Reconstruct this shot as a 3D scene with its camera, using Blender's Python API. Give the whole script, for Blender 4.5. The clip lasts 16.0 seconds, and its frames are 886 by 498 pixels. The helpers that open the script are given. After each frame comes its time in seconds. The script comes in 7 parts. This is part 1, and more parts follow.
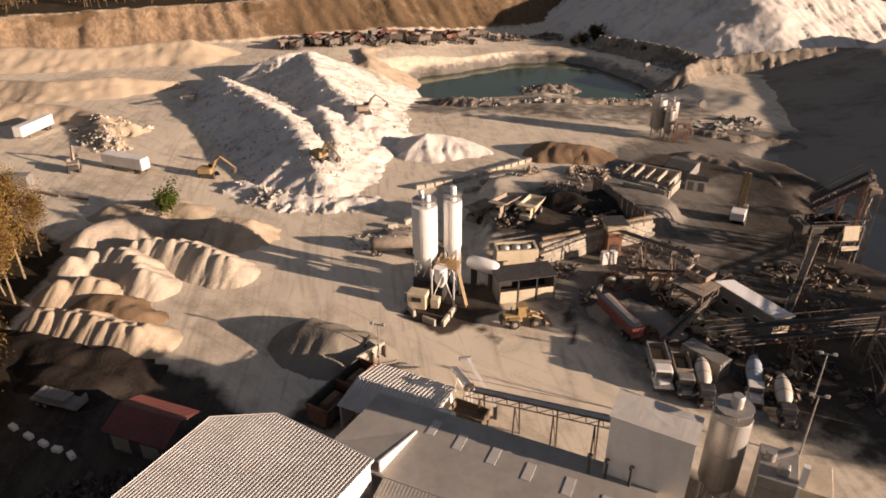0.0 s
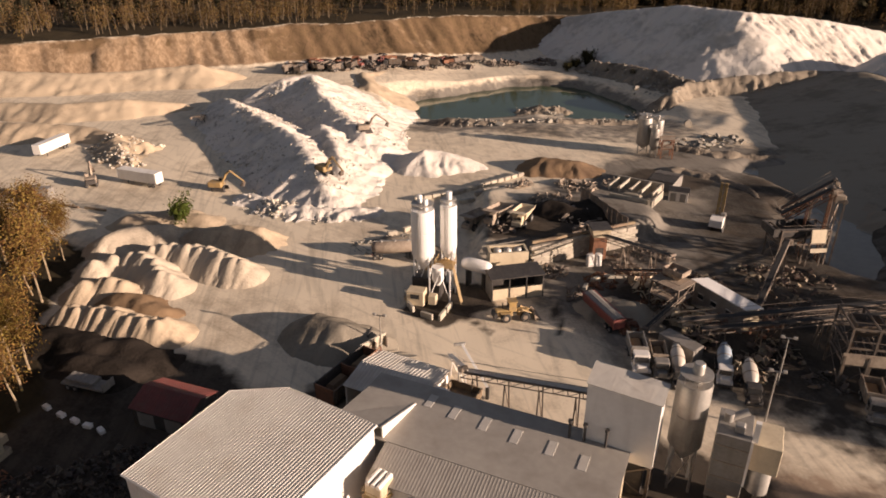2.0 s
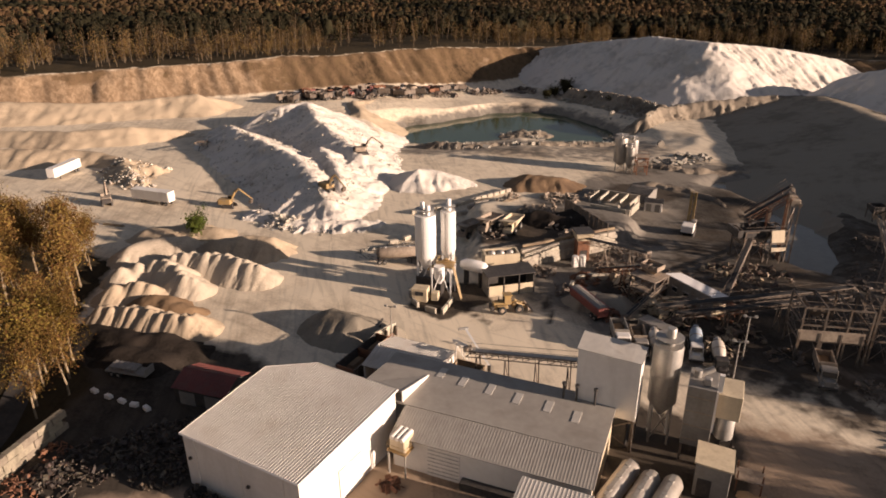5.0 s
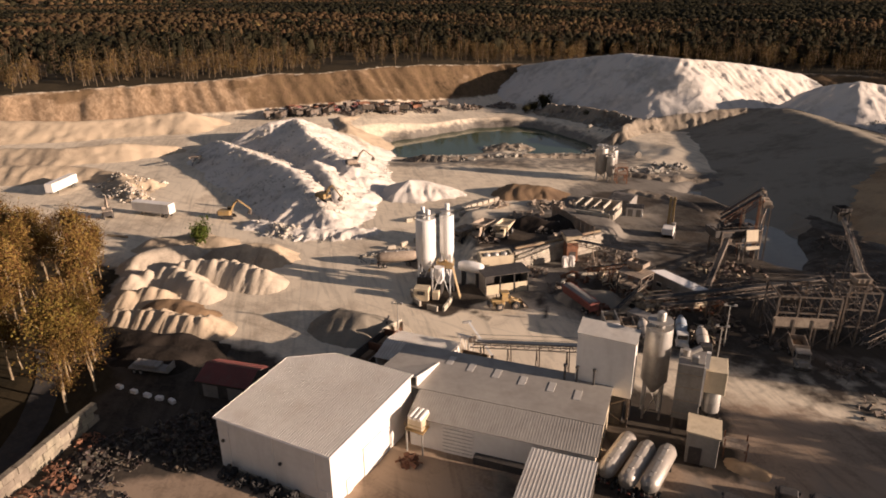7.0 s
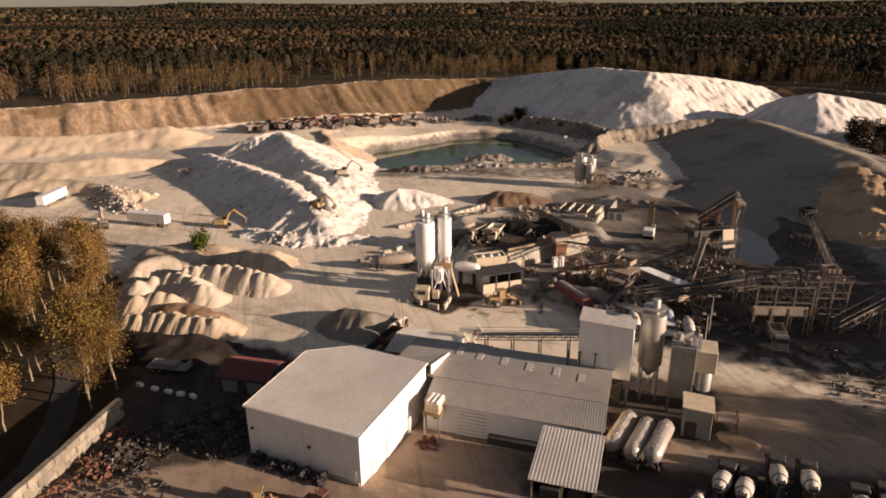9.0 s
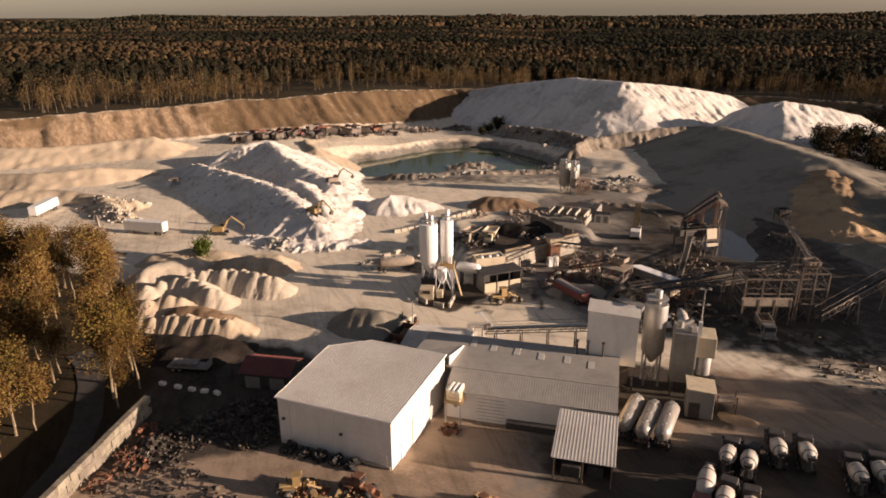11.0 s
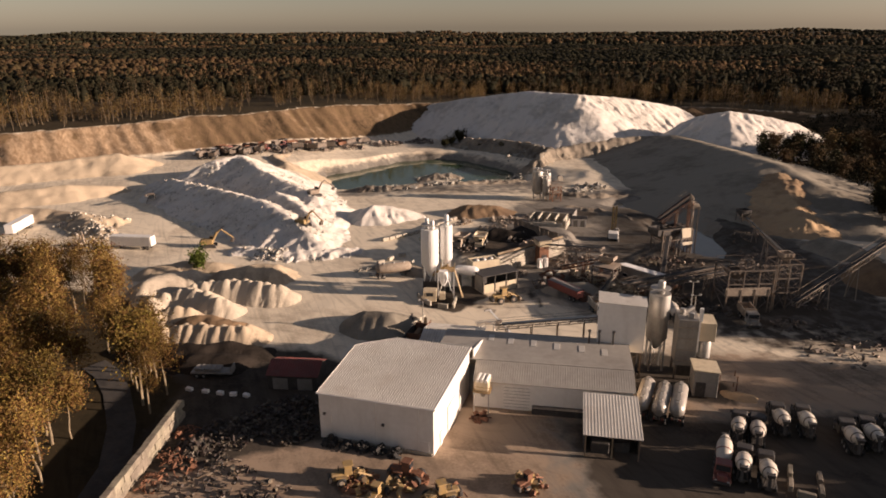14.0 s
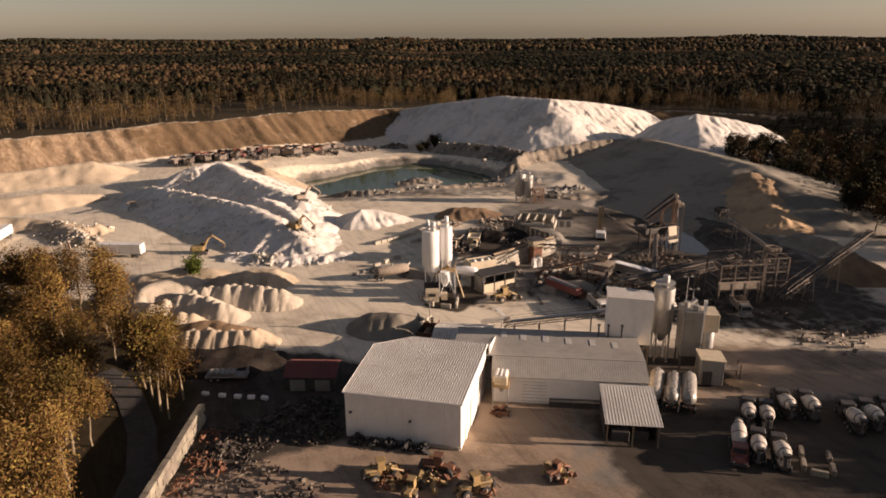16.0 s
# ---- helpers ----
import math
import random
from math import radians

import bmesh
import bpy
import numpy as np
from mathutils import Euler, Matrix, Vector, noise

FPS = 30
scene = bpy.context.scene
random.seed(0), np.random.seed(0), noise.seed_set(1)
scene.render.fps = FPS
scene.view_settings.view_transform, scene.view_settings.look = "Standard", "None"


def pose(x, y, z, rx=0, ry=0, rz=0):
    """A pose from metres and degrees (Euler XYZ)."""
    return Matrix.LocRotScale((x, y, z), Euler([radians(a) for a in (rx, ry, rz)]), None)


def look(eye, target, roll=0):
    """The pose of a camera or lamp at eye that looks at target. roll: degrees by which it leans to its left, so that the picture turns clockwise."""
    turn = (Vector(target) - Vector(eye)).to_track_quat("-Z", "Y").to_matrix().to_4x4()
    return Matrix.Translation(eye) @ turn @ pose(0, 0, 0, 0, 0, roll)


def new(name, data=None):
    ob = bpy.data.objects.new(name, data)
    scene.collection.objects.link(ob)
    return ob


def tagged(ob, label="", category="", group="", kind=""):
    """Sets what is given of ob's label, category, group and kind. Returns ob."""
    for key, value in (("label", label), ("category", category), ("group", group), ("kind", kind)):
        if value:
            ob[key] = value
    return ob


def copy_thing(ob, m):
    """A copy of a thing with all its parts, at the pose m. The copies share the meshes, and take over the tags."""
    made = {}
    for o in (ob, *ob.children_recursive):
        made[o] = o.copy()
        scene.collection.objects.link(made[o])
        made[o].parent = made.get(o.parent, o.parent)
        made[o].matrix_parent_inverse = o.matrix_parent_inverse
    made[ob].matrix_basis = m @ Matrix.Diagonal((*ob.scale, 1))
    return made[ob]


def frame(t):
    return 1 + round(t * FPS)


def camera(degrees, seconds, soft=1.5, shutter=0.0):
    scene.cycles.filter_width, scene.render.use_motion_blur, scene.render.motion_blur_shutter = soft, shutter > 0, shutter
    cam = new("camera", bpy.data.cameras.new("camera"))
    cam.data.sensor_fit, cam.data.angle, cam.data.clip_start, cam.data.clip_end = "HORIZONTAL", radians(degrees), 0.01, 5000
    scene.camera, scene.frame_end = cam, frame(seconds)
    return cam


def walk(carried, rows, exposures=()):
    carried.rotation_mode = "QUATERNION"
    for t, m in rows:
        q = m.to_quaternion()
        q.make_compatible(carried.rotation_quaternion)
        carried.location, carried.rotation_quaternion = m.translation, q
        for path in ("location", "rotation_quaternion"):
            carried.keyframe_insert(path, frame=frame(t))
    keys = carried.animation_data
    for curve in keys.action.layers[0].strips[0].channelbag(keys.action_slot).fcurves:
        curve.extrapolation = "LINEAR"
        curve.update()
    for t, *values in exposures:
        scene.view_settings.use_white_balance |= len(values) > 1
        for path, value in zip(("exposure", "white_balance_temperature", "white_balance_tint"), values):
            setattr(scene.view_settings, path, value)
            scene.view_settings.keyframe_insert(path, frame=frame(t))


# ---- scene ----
cam = camera(66.9, 16.0, soft=1.8)
PATH = [
    (0, (24.209, -81.757, 58.559), (23.716, -80.062, 57.618), -0.3),
    (0.5, (25.135, -83.929, 58.583), (24.636, -82.226, 57.661), -0.3),
    (1, (25.933, -86.225, 58.624), (25.431, -84.513, 57.722), -0.3),
    (1.5, (26.638, -88.593, 58.701), (26.135, -86.871, 57.815), -0.4),
    (2, (27.245, -90.96, 58.795), (26.746, -89.23, 57.924), -0.4),
    (2.5, (27.657, -93.293, 58.846), (27.16, -91.555, 57.99), -0.4),
    (3, (27.91, -95.611, 58.941), (27.416, -93.865, 58.099), -0.5),
    (3.5, (28.005, -97.985, 59.044), (27.518, -96.231, 58.215), -0.5),
    (4, (27.927, -100.384, 59.11), (27.45, -98.621, 58.297), -0.5),
    (6.5, (25.704, -112.097, 59.449), (25.296, -110.29, 58.696), -0.6),
    (7, (24.849, -114.312, 59.458), (24.46, -112.495, 58.718), -0.6),
    (7.5, (23.818, -116.476, 59.473), (23.449, -114.652, 58.742), -0.5),
    (8, (22.714, -118.599, 59.455), (22.368, -116.765, 58.734), -0.6),
    (8.5, (21.495, -120.682, 59.416), (21.172, -118.841, 58.706), -0.6),
    (9, (20.136, -122.6, 59.348), (19.836, -120.751, 58.649), -0.5),
    (11.5, (11.876, -131.138, 59.262), (11.692, -129.259, 58.6), -0.4),
    (12, (9.958, -132.596, 59.221), (9.802, -130.713, 58.567), -0.4),
    (12.5, (7.94, -133.892, 59.149), (7.81, -132.004, 58.503), -0.4),
    (13, (5.846, -135.059, 59.089), (5.743, -133.166, 58.45), -0.3),
    (13.5, (3.714, -136.139, 59.014), (3.639, -134.243, 58.381), -0.3),
    (14, (1.557, -137.078, 58.967), (1.512, -135.179, 58.34), -0.4),
    (14.5, (-0.666, -137.901, 58.927), (-0.681, -136.0, 58.304), -0.3),
    (15, (-2.943, -138.569, 58.866), (-2.929, -136.667, 58.247), -0.4),
    (15.5, (-5.26, -139.075, 58.789), (-5.218, -137.172, 58.174), -0.3),
    (16, (-7.56, -139.509, 58.686), (-7.489, -137.606, 58.075), -0.4),
]
walk(cam, [(t, look(eye, target, roll)) for t, eye, target, roll in PATH],
     exposures=[(0, 0.84, 6800, 25), (16, 0.84, 6800, 25)])
SKY, SUN = 0.05, 5.0

# ---- world and sun ----
SUN_TO = Vector((0.975, -0.11, 0.205)).normalized()
world = bpy.data.worlds.new("sky")
scene.world = world
world.use_nodes = True
wn = world.node_tree.nodes
sky = wn.new("ShaderNodeTexSky")
sky.sky_type = "NISHITA"
sky.sun_disc = False
sky.sun_elevation = math.asin(SUN_TO.z)
sky.sun_rotation = math.atan2(SUN_TO.x, SUN_TO.y)
sky.dust_density, sky.air_density, sky.ozone_density = 0.6, 1.0, 1.0
wn["Background"].inputs["Strength"].default_value = SKY
tone = wn.new("ShaderNodeHueSaturation")   # thin evening haze greys the sky
tone.inputs["Saturation"].default_value, tone.inputs["Value"].default_value = 0.68, 0.80
world.node_tree.links.new(sky.outputs[0], tone.inputs["Color"])
world.node_tree.links.new(tone.outputs[0], wn["Background"].inputs["Color"])
sun = new("sun", bpy.data.lights.new("sun", "SUN"))
sun.data.energy, sun.data.angle, sun.data.color = SUN, radians(0.6), (1.0, 0.84, 0.65)
sun.matrix_world = look(SUN_TO * 300, (0, 0, 0))


# ---- materials ----
def mat(name, a, b=None, rough=0.8, metal=0.0, scale=1.0, fine=8.0, bump=0.3, dirt=None, dirt_amt=0.45, streak=0.0, per_object=0.0, island=None):
    """Two colours mixed by broad noise, a finer grain, blotches of dirt, and relief."""
    m = bpy.data.materials.new(name)
    m.use_nodes = True
    nt = m.node_tree
    N, L = nt.nodes, nt.links
    bs = N["Principled BSDF"]
    bs.inputs["Roughness"].default_value, bs.inputs["Metallic"].default_value = rough, metal
    b = b or tuple(c * 0.75 for c in a)
    co = N.new("ShaderNodeNewGeometry")
    vec = co.outputs["Position"]
    n1 = N.new("ShaderNodeTexNoise")
    n1.inputs["Scale"].default_value, n1.inputs["Detail"].default_value = 0.35 * scale, 6
    n2 = N.new("ShaderNodeTexNoise")
    n2.inputs["Scale"].default_value, n2.inputs["Detail"].default_value = fine * 0.35 * scale, 4
    for n in (n1, n2):
        L.new(vec, n.inputs["Vector"])
    add = N.new("ShaderNodeMath")
    add.operation = "MULTIPLY_ADD"
    L.new(n2.outputs["Fac"], add.inputs[0])
    add.inputs[1].default_value = 0.5
    L.new(n1.outputs["Fac"], add.inputs[2])
    ramp = N.new("ShaderNodeValToRGB")
    ramp.color_ramp.elements[0].position, ramp.color_ramp.elements[1].position = 0.55, 0.95
    ramp.color_ramp.elements[0].color, ramp.color_ramp.elements[1].color = (*b, 1), (*a, 1)
    L.new(add.outputs[0], ramp.inputs[0])
    col = ramp.outputs[0]

    def mixin(fac, other, cur):
        mx = N.new("ShaderNodeMix")
        mx.data_type = "RGBA"
        L.new(fac, mx.inputs[0])
        L.new(cur, mx.inputs[6])
        if isinstance(other, tuple):
            mx.inputs[7].default_value = (*other, 1)
        else:
            L.new(other, mx.inputs[7])
        return mx.outputs[2]

    if dirt:
        n3 = N.new("ShaderNodeTexNoise")
        n3.inputs["Scale"].default_value, n3.inputs["Detail"].default_value = 0.9 * scale, 8
        mp = N.new("ShaderNodeMapping")
        mp.inputs["Scale"].default_value = (1, 1, 1 - 0.85 * streak)
        L.new(vec, mp.inputs[0])
        L.new(mp.outputs[0], n3.inputs["Vector"])
        r3 = N.new("ShaderNodeValToRGB")
        r3.color_ramp.elements[0].position, r3.color_ramp.elements[1].position = 0.62 - 0.3 * dirt_amt, 0.78 - 0.1 * dirt_amt
        r3.color_ramp.elements[1].color = (dirt_amt, dirt_amt, dirt_amt, 1)
        L.new(n3.outputs["Fac"], r3.inputs[0])
        col = mixin(r3.outputs[0], dirt, col)
    if per_object or island:
        hv = N.new("ShaderNodeHueSaturation")
        src = co.outputs["Random Per Island"] if island else N.new("ShaderNodeObjectInfo").outputs["Random"]
        mr = N.new("ShaderNodeMapRange")
        v = island or per_object
        mr.inputs[3].default_value, mr.inputs[4].default_value = 1 - v, 1 + v
        L.new(src, mr.inputs[0])
        L.new(mr.outputs[0], hv.inputs["Value"])
        mh = N.new("ShaderNodeMapRange")
        mh.inputs[3].default_value, mh.inputs[4].default_value = 0.5 - 0.05 * v, 0.5 + 0.07 * v
        L.new(src, mh.inputs[0])
        L.new(mh.outputs[0], hv.inputs["Hue"])
        L.new(col, hv.inputs["Color"])
        col = hv.outputs[0]
    L.new(col, bs.inputs["Base Color"])
    if bump:
        bp = N.new("ShaderNodeBump")
        bp.inputs["Strength"].default_value, bp.inputs["Distance"].default_value = bump, 0.25 / scale
        L.new(add.outputs[0], bp.inputs["Height"])
        L.new(bp.outputs[0], bs.inputs["Normal"])
    return m


M_white = mat("white_cladding", (0.82, 0.78, 0.72), (0.73, 0.69, 0.63), 0.55, scale=0.5, bump=0.03, dirt=(0.40, 0.35, 0.28), dirt_amt=0.25, streak=1)
M_roof = mat("ribbed_steel_roof", (0.62, 0.58, 0.51), (0.52, 0.48, 0.42), 0.5, 0.15, scale=0.4, bump=0.03, dirt=(0.36, 0.27, 0.19), dirt_amt=0.3)
M_roofgrey = mat("grey_roof_membrane", (0.36, 0.33, 0.285), (0.29, 0.265, 0.23), 0.75, scale=0.4, bump=0.05, dirt=(0.19, 0.16, 0.13), dirt_amt=0.4)
M_sky = mat("fibreglass_skylight", (0.50, 0.47, 0.42), (0.44, 0.41, 0.36), 0.4, scale=2, bump=0.05)
M_silo = mat("white_silo_paint", (0.80, 0.78, 0.75), (0.72, 0.70, 0.66), 0.45, scale=0.6, bump=0.02, dirt=(0.5, 0.45, 0.38), dirt_amt=0.2, streak=1)
M_galv = mat("galvanised_steel", (0.46, 0.44, 0.40), (0.34, 0.32, 0.29), 0.5, 0.5, scale=1, bump=0.05, dirt=(0.26, 0.19, 0.13), dirt_amt=0.4, streak=1)
M_steel = mat("weathered_steel", (0.20, 0.17, 0.14), (0.11, 0.09, 0.075), 0.65, 0.4, scale=1.5, bump=0.1, dirt=(0.25, 0.15, 0.08), dirt_amt=0.5)
M_dusty = mat("dust_covered_steel", (0.40, 0.33, 0.25), (0.27, 0.21, 0.16), 0.8, 0.1, scale=1.5, bump=0.15, dirt=(0.14, 0.10, 0.08), dirt_amt=0.5)
M_rust = mat("rusty_steel", (0.28, 0.13, 0.07), (0.16, 0.07, 0.04), 0.8, 0.2, scale=1.5, bump=0.2, dirt=(0.08, 0.05, 0.04), dirt_amt=0.5)
M_black = mat("black_rubber", (0.035, 0.033, 0.03), (0.02, 0.02, 0.02), 0.85, scale=2, bump=0.1)
M_dark = mat("dark_paint", (0.06, 0.055, 0.05), (0.035, 0.03, 0.028), 0.6, scale=2, bump=0.05, dirt=(0.18, 0.15, 0.11), dirt_amt=0.35)
M_yellow = mat("machine_yellow", (0.42, 0.27, 0.095), (0.30, 0.20, 0.08), 0.6, scale=1.5, bump=0.05, dirt=(0.24, 0.18, 0.12), dirt_amt=0.75)
M_red = mat("faded_red_paint", (0.27, 0.075, 0.06), (0.19, 0.06, 0.05), 0.55, scale=1.5, bump=0.05, dirt=(0.22, 0.15, 0.10), dirt_amt=0.45)
M_redroof = mat("dull_red_metal_roof", (0.20, 0.05, 0.04), (0.14, 0.04, 0.032), 0.6, scale=1, bump=0.05, dirt=(0.12, 0.09, 0.07), dirt_amt=0.4)
M_cream = mat("cream_paint", (0.62, 0.52, 0.36), (0.52, 0.43, 0.30), 0.6, scale=1.2, bump=0.05, dirt=(0.30, 0.22, 0.15), dirt_amt=0.4, streak=1)
M_grey = mat("grey_sheet_metal", (0.30, 0.28, 0.25), (0.22, 0.205, 0.185), 0.6, 0.2, scale=1, bump=0.05, dirt=(0.16, 0.13, 0.10), dirt_amt=0.4, streak=1)
M_bluegrey = mat("pale_blue_paint", (0.35, 0.43, 0.50), (0.28, 0.34, 0.40), 0.5, scale=1.5, bump=0.03, dirt=(0.35, 0.29, 0.21), dirt_amt=0.4)
M_drum = mat("mixer_drum_paint", (0.60, 0.54, 0.46), (0.48, 0.42, 0.35), 0.5, scale=1.5, bump=0.05, dirt=(0.42, 0.34, 0.25), dirt_amt=0.4, per_object=0.12)
M_chrome = mat("polished_tank_steel", (0.46, 0.42, 0.37), (0.34, 0.31, 0.27), 0.45, 0.4, scale=1, bump=0.02, dirt=(0.35, 0.28, 0.20), dirt_amt=0.3)
M_glass = mat("dark_cab_glass", (0.03, 0.035, 0.04), (0.02, 0.022, 0.025), 0.12, scale=2, bump=0)
M_conc = mat("dusty_concrete", (0.46, 0.41, 0.33), (0.34, 0.30, 0.24), 0.9, scale=1.2, bump=0.25, dirt=(0.20, 0.17, 0.13), dirt_amt=0.45, streak=0.6, per_object=0.15)
M_oldblock = mat("old_stained_concrete", (0.30, 0.255, 0.19), (0.19, 0.16, 0.12), 0.9, scale=1.2, bump=0.3, dirt=(0.09, 0.075, 0.055), dirt_amt=0.6, streak=0.6, per_object=0.2)
M_wood = mat("old_timber", (0.30, 0.22, 0.14), (0.19, 0.13, 0.085), 0.85, scale=2, bump=0.25, dirt=(0.10, 0.08, 0.06), dirt_amt=0.4, per_object=0.2)
M_rock = mat("broken_rock", (0.36, 0.33, 0.28), (0.22, 0.20, 0.17), 0.95, scale=1.5, bump=0.5, island=0.3)
M_bark = mat("tree_bark", (0.34, 0.27, 0.18), (0.17, 0.125, 0.08), 0.9, scale=3, bump=0.3)
M_leaf = mat("spring_leaves", (0.195, 0.108, 0.036), (0.11, 0.062, 0.022), 0.7, scale=0.6, bump=0, island=0.5)
M_leafg = mat("olive_leaves", (0.16, 0.095, 0.027), (0.082, 0.052, 0.017), 0.7, scale=0.6, bump=0, island=0.5)
M_bushy = mat("green_bush_leaves", (0.085, 0.10, 0.02), (0.045, 0.055, 0.012), 0.7, scale=1, bump=0, island=0.5)
M_pine = mat("dark_pine_needles", (0.042, 0.036, 0.016), (0.022, 0.020, 0.010), 0.8, scale=0.5, bump=0, island=0.5)
M_leaf_far = mat("brown_spring_wood", (0.098, 0.058, 0.030), (0.036, 0.028, 0.014), 0.8, scale=0.014, bump=0, island=0.15)
M_leaf_edge = mat("golden_edge_leaves", (0.145, 0.09, 0.037), (0.065, 0.042, 0.02), 0.8, scale=0.05, bump=0, island=0.3)
M_pine_far = mat("far_pine_wood", (0.030, 0.026, 0.014), (0.016, 0.015, 0.009), 0.85, scale=0.03, bump=0, island=0.15)
M_bark_far = mat("shaded_bark", (0.19, 0.145, 0.10), (0.10, 0.075, 0.05), 0.9, scale=1, bump=0)
M_scrapdark = mat("oily_scrap_metal", (0.11, 0.09, 0.075), (0.035, 0.03, 0.027), 0.6, 0.3, scale=2, bump=0.2, dirt=(0.16, 0.08, 0.045), dirt_amt=0.5, island=0.6)
M_scrap = mat("mixed_scrap_metal", (0.26, 0.20, 0.15), (0.10, 0.085, 0.07), 0.7, 0.3, scale=2, bump=0.2, dirt=(0.30, 0.15, 0.08), dirt_amt=0.5, island=0.5)

for leafy in (M_leaf, M_leafg, M_bushy, M_pine, M_leaf_far, M_leaf_edge, M_pine_far, M_bark, M_bark_far):
    leafy.node_tree.nodes["Principled BSDF"].inputs["Specular IOR Level"].default_value = 0.05


def zone_mat(name, layers, rough=0.95, bump=0.5, dist=0.4, track=True):
    """Soil: layers of (attribute or None, colour a, colour b); each attribute lays its own soil over the ones before."""
    m = bpy.data.materials.new(name)
    m.use_nodes = True
    N, L = m.node_tree.nodes, m.node_tree.links
    bs = N["Principled BSDF"]
    bs.inputs["Roughness"].default_value = rough
    bs.inputs["Specular IOR Level"].default_value = 0.08
    geo = N.new("ShaderNodeNewGeometry")

    def noise_tex(scale, detail, stretch=None, warp=0.0):
        n = N.new("ShaderNodeTexNoise")
        n.inputs["Scale"].default_value, n.inputs["Detail"].default_value = scale, detail
        n.inputs["Distortion"].default_value = warp
        if stretch:
            mp = N.new("ShaderNodeMapping")
            mp.vector_type = "TEXTURE"
            mp.inputs["Rotation"].default_value = (0, 0, radians(stretch[0]))
            mp.inputs["Scale"].default_value = (1 / stretch[1], 1 / stretch[2], 1)
            L.new(geo.outputs["Position"], mp.inputs[0])
            L.new(mp.outputs[0], n.inputs["Vector"])
        else:
            L.new(geo.outputs["Position"], n.inputs["Vector"])
        return n.outputs["Fac"]

    broad, mid, fine = noise_tex(0.045, 7), noise_tex(0.30, 6), noise_tex(2.2, 5)
    ma = N.new("ShaderNodeMath")
    ma.operation = "MULTIPLY_ADD"
    L.new(mid, ma.inputs[0])
    ma.inputs[1].default_value = 0.6
    L.new(broad, ma.inputs[2])
    mb = N.new("ShaderNodeMath")
    mb.operation = "MULTIPLY_ADD"
    L.new(fine, mb.inputs[0])
    mb.inputs[1].default_value = 0.35
    L.new(ma.outputs[0], mb.inputs[2])
    cur = None
    for attr, a, b in layers:
        rp = N.new("ShaderNodeValToRGB")
        rp.color_ramp.elements[0].position, rp.color_ramp.elements[1].position = 0.72, 1.15
        rp.color_ramp.elements[1].position = 1.0
        rp.color_ramp.elements[0].position = 0.78
        rp.color_ramp.elements[0].color, rp.color_ramp.elements[1].color = (*b, 1), (*a, 1)
        L.new(mb.outputs[0], rp.inputs[0])
        if cur is None:
            cur = rp.outputs[0]
            continue
        at = N.new("ShaderNodeAttribute")
        at.attribute_name = attr
        ed = N.new("ShaderNodeMath")
        ed.operation = "MULTIPLY_ADD"
        L.new(mid, ed.inputs[0])
        ed.inputs[1].default_value = 0.9
        L.new(at.outputs["Fac"], ed.inputs[2])
        er = N.new("ShaderNodeMapRange")
        er.inputs[1].default_value, er.inputs[2].default_value = 0.80, 1.12
        L.new(ed.outputs[0], er.inputs[0])
        mx = N.new("ShaderNodeMix")
        mx.data_type = "RGBA"
        L.new(er.outputs[0], mx.inputs[0])
        L.new(cur, mx.inputs[6])
        L.new(rp.outputs[0], mx.inputs[7])
        cur = mx.outputs[2]
    if track:
        runs = noise_tex(0.5, 6, (133, 0.10, 1.0), 0.6)   # run-off streaks down the cut bank
        at = N.new("ShaderNodeAttribute")
        at.attribute_name = "cliff"
        rr = N.new("ShaderNodeMapRange")
        rr.inputs[1].default_value, rr.inputs[2].default_value = 0.40, 0.62
        rr.inputs[3].default_value, rr.inputs[4].default_value = 0.0, 0.75
        L.new(runs, rr.inputs[0])
        on = N.new("ShaderNodeMath")
        on.operation = "MULTIPLY"
        L.new(rr.outputs[0], on.inputs[0])
        L.new(at.outputs["Fac"], on.inputs[1])
        mx = N.new("ShaderNodeMix")
        mx.data_type = "RGBA"
        L.new(on.outputs[0], mx.inputs[0])
        L.new(cur, mx.inputs[6])
        mx.inputs[7].default_value = (0.17, 0.11, 0.065, 1)
        cur = mx.outputs[2]
        for rot, lo, hi, dark in ((-66, 0.50, 0.72, 0.74), (-24, 0.54, 0.74, 0.80)):
            tr = noise_tex(0.22, 7, (rot, 0.16, 1.3), 2.6)
            rr = N.new("ShaderNodeMapRange")
            rr.inputs[1].default_value, rr.inputs[2].default_value = lo, hi
            rr.inputs[3].default_value, rr.inputs[4].default_value = 1.0, dark
            L.new(tr, rr.inputs[0])
            mu = N.new("ShaderNodeMix")
            mu.data_type, mu.blend_type = "RGBA", "MULTIPLY"
            mu.inputs[0].default_value = 1.0
            L.new(cur, mu.inputs[6])
            L.new(rr.outputs[0], mu.inputs[7])
            cur = mu.outputs[2]
    L.new(cur, bs.inputs["Base Color"])
    bp = N.new("ShaderNodeBump")
    bp.inputs["Strength"].default_value, bp.inputs["Distance"].default_value = bump, dist
    L.new(mb.outputs[0], bp.inputs["Height"])
    L.new(bp.outputs[0], bs.inputs["Normal"])
    return m


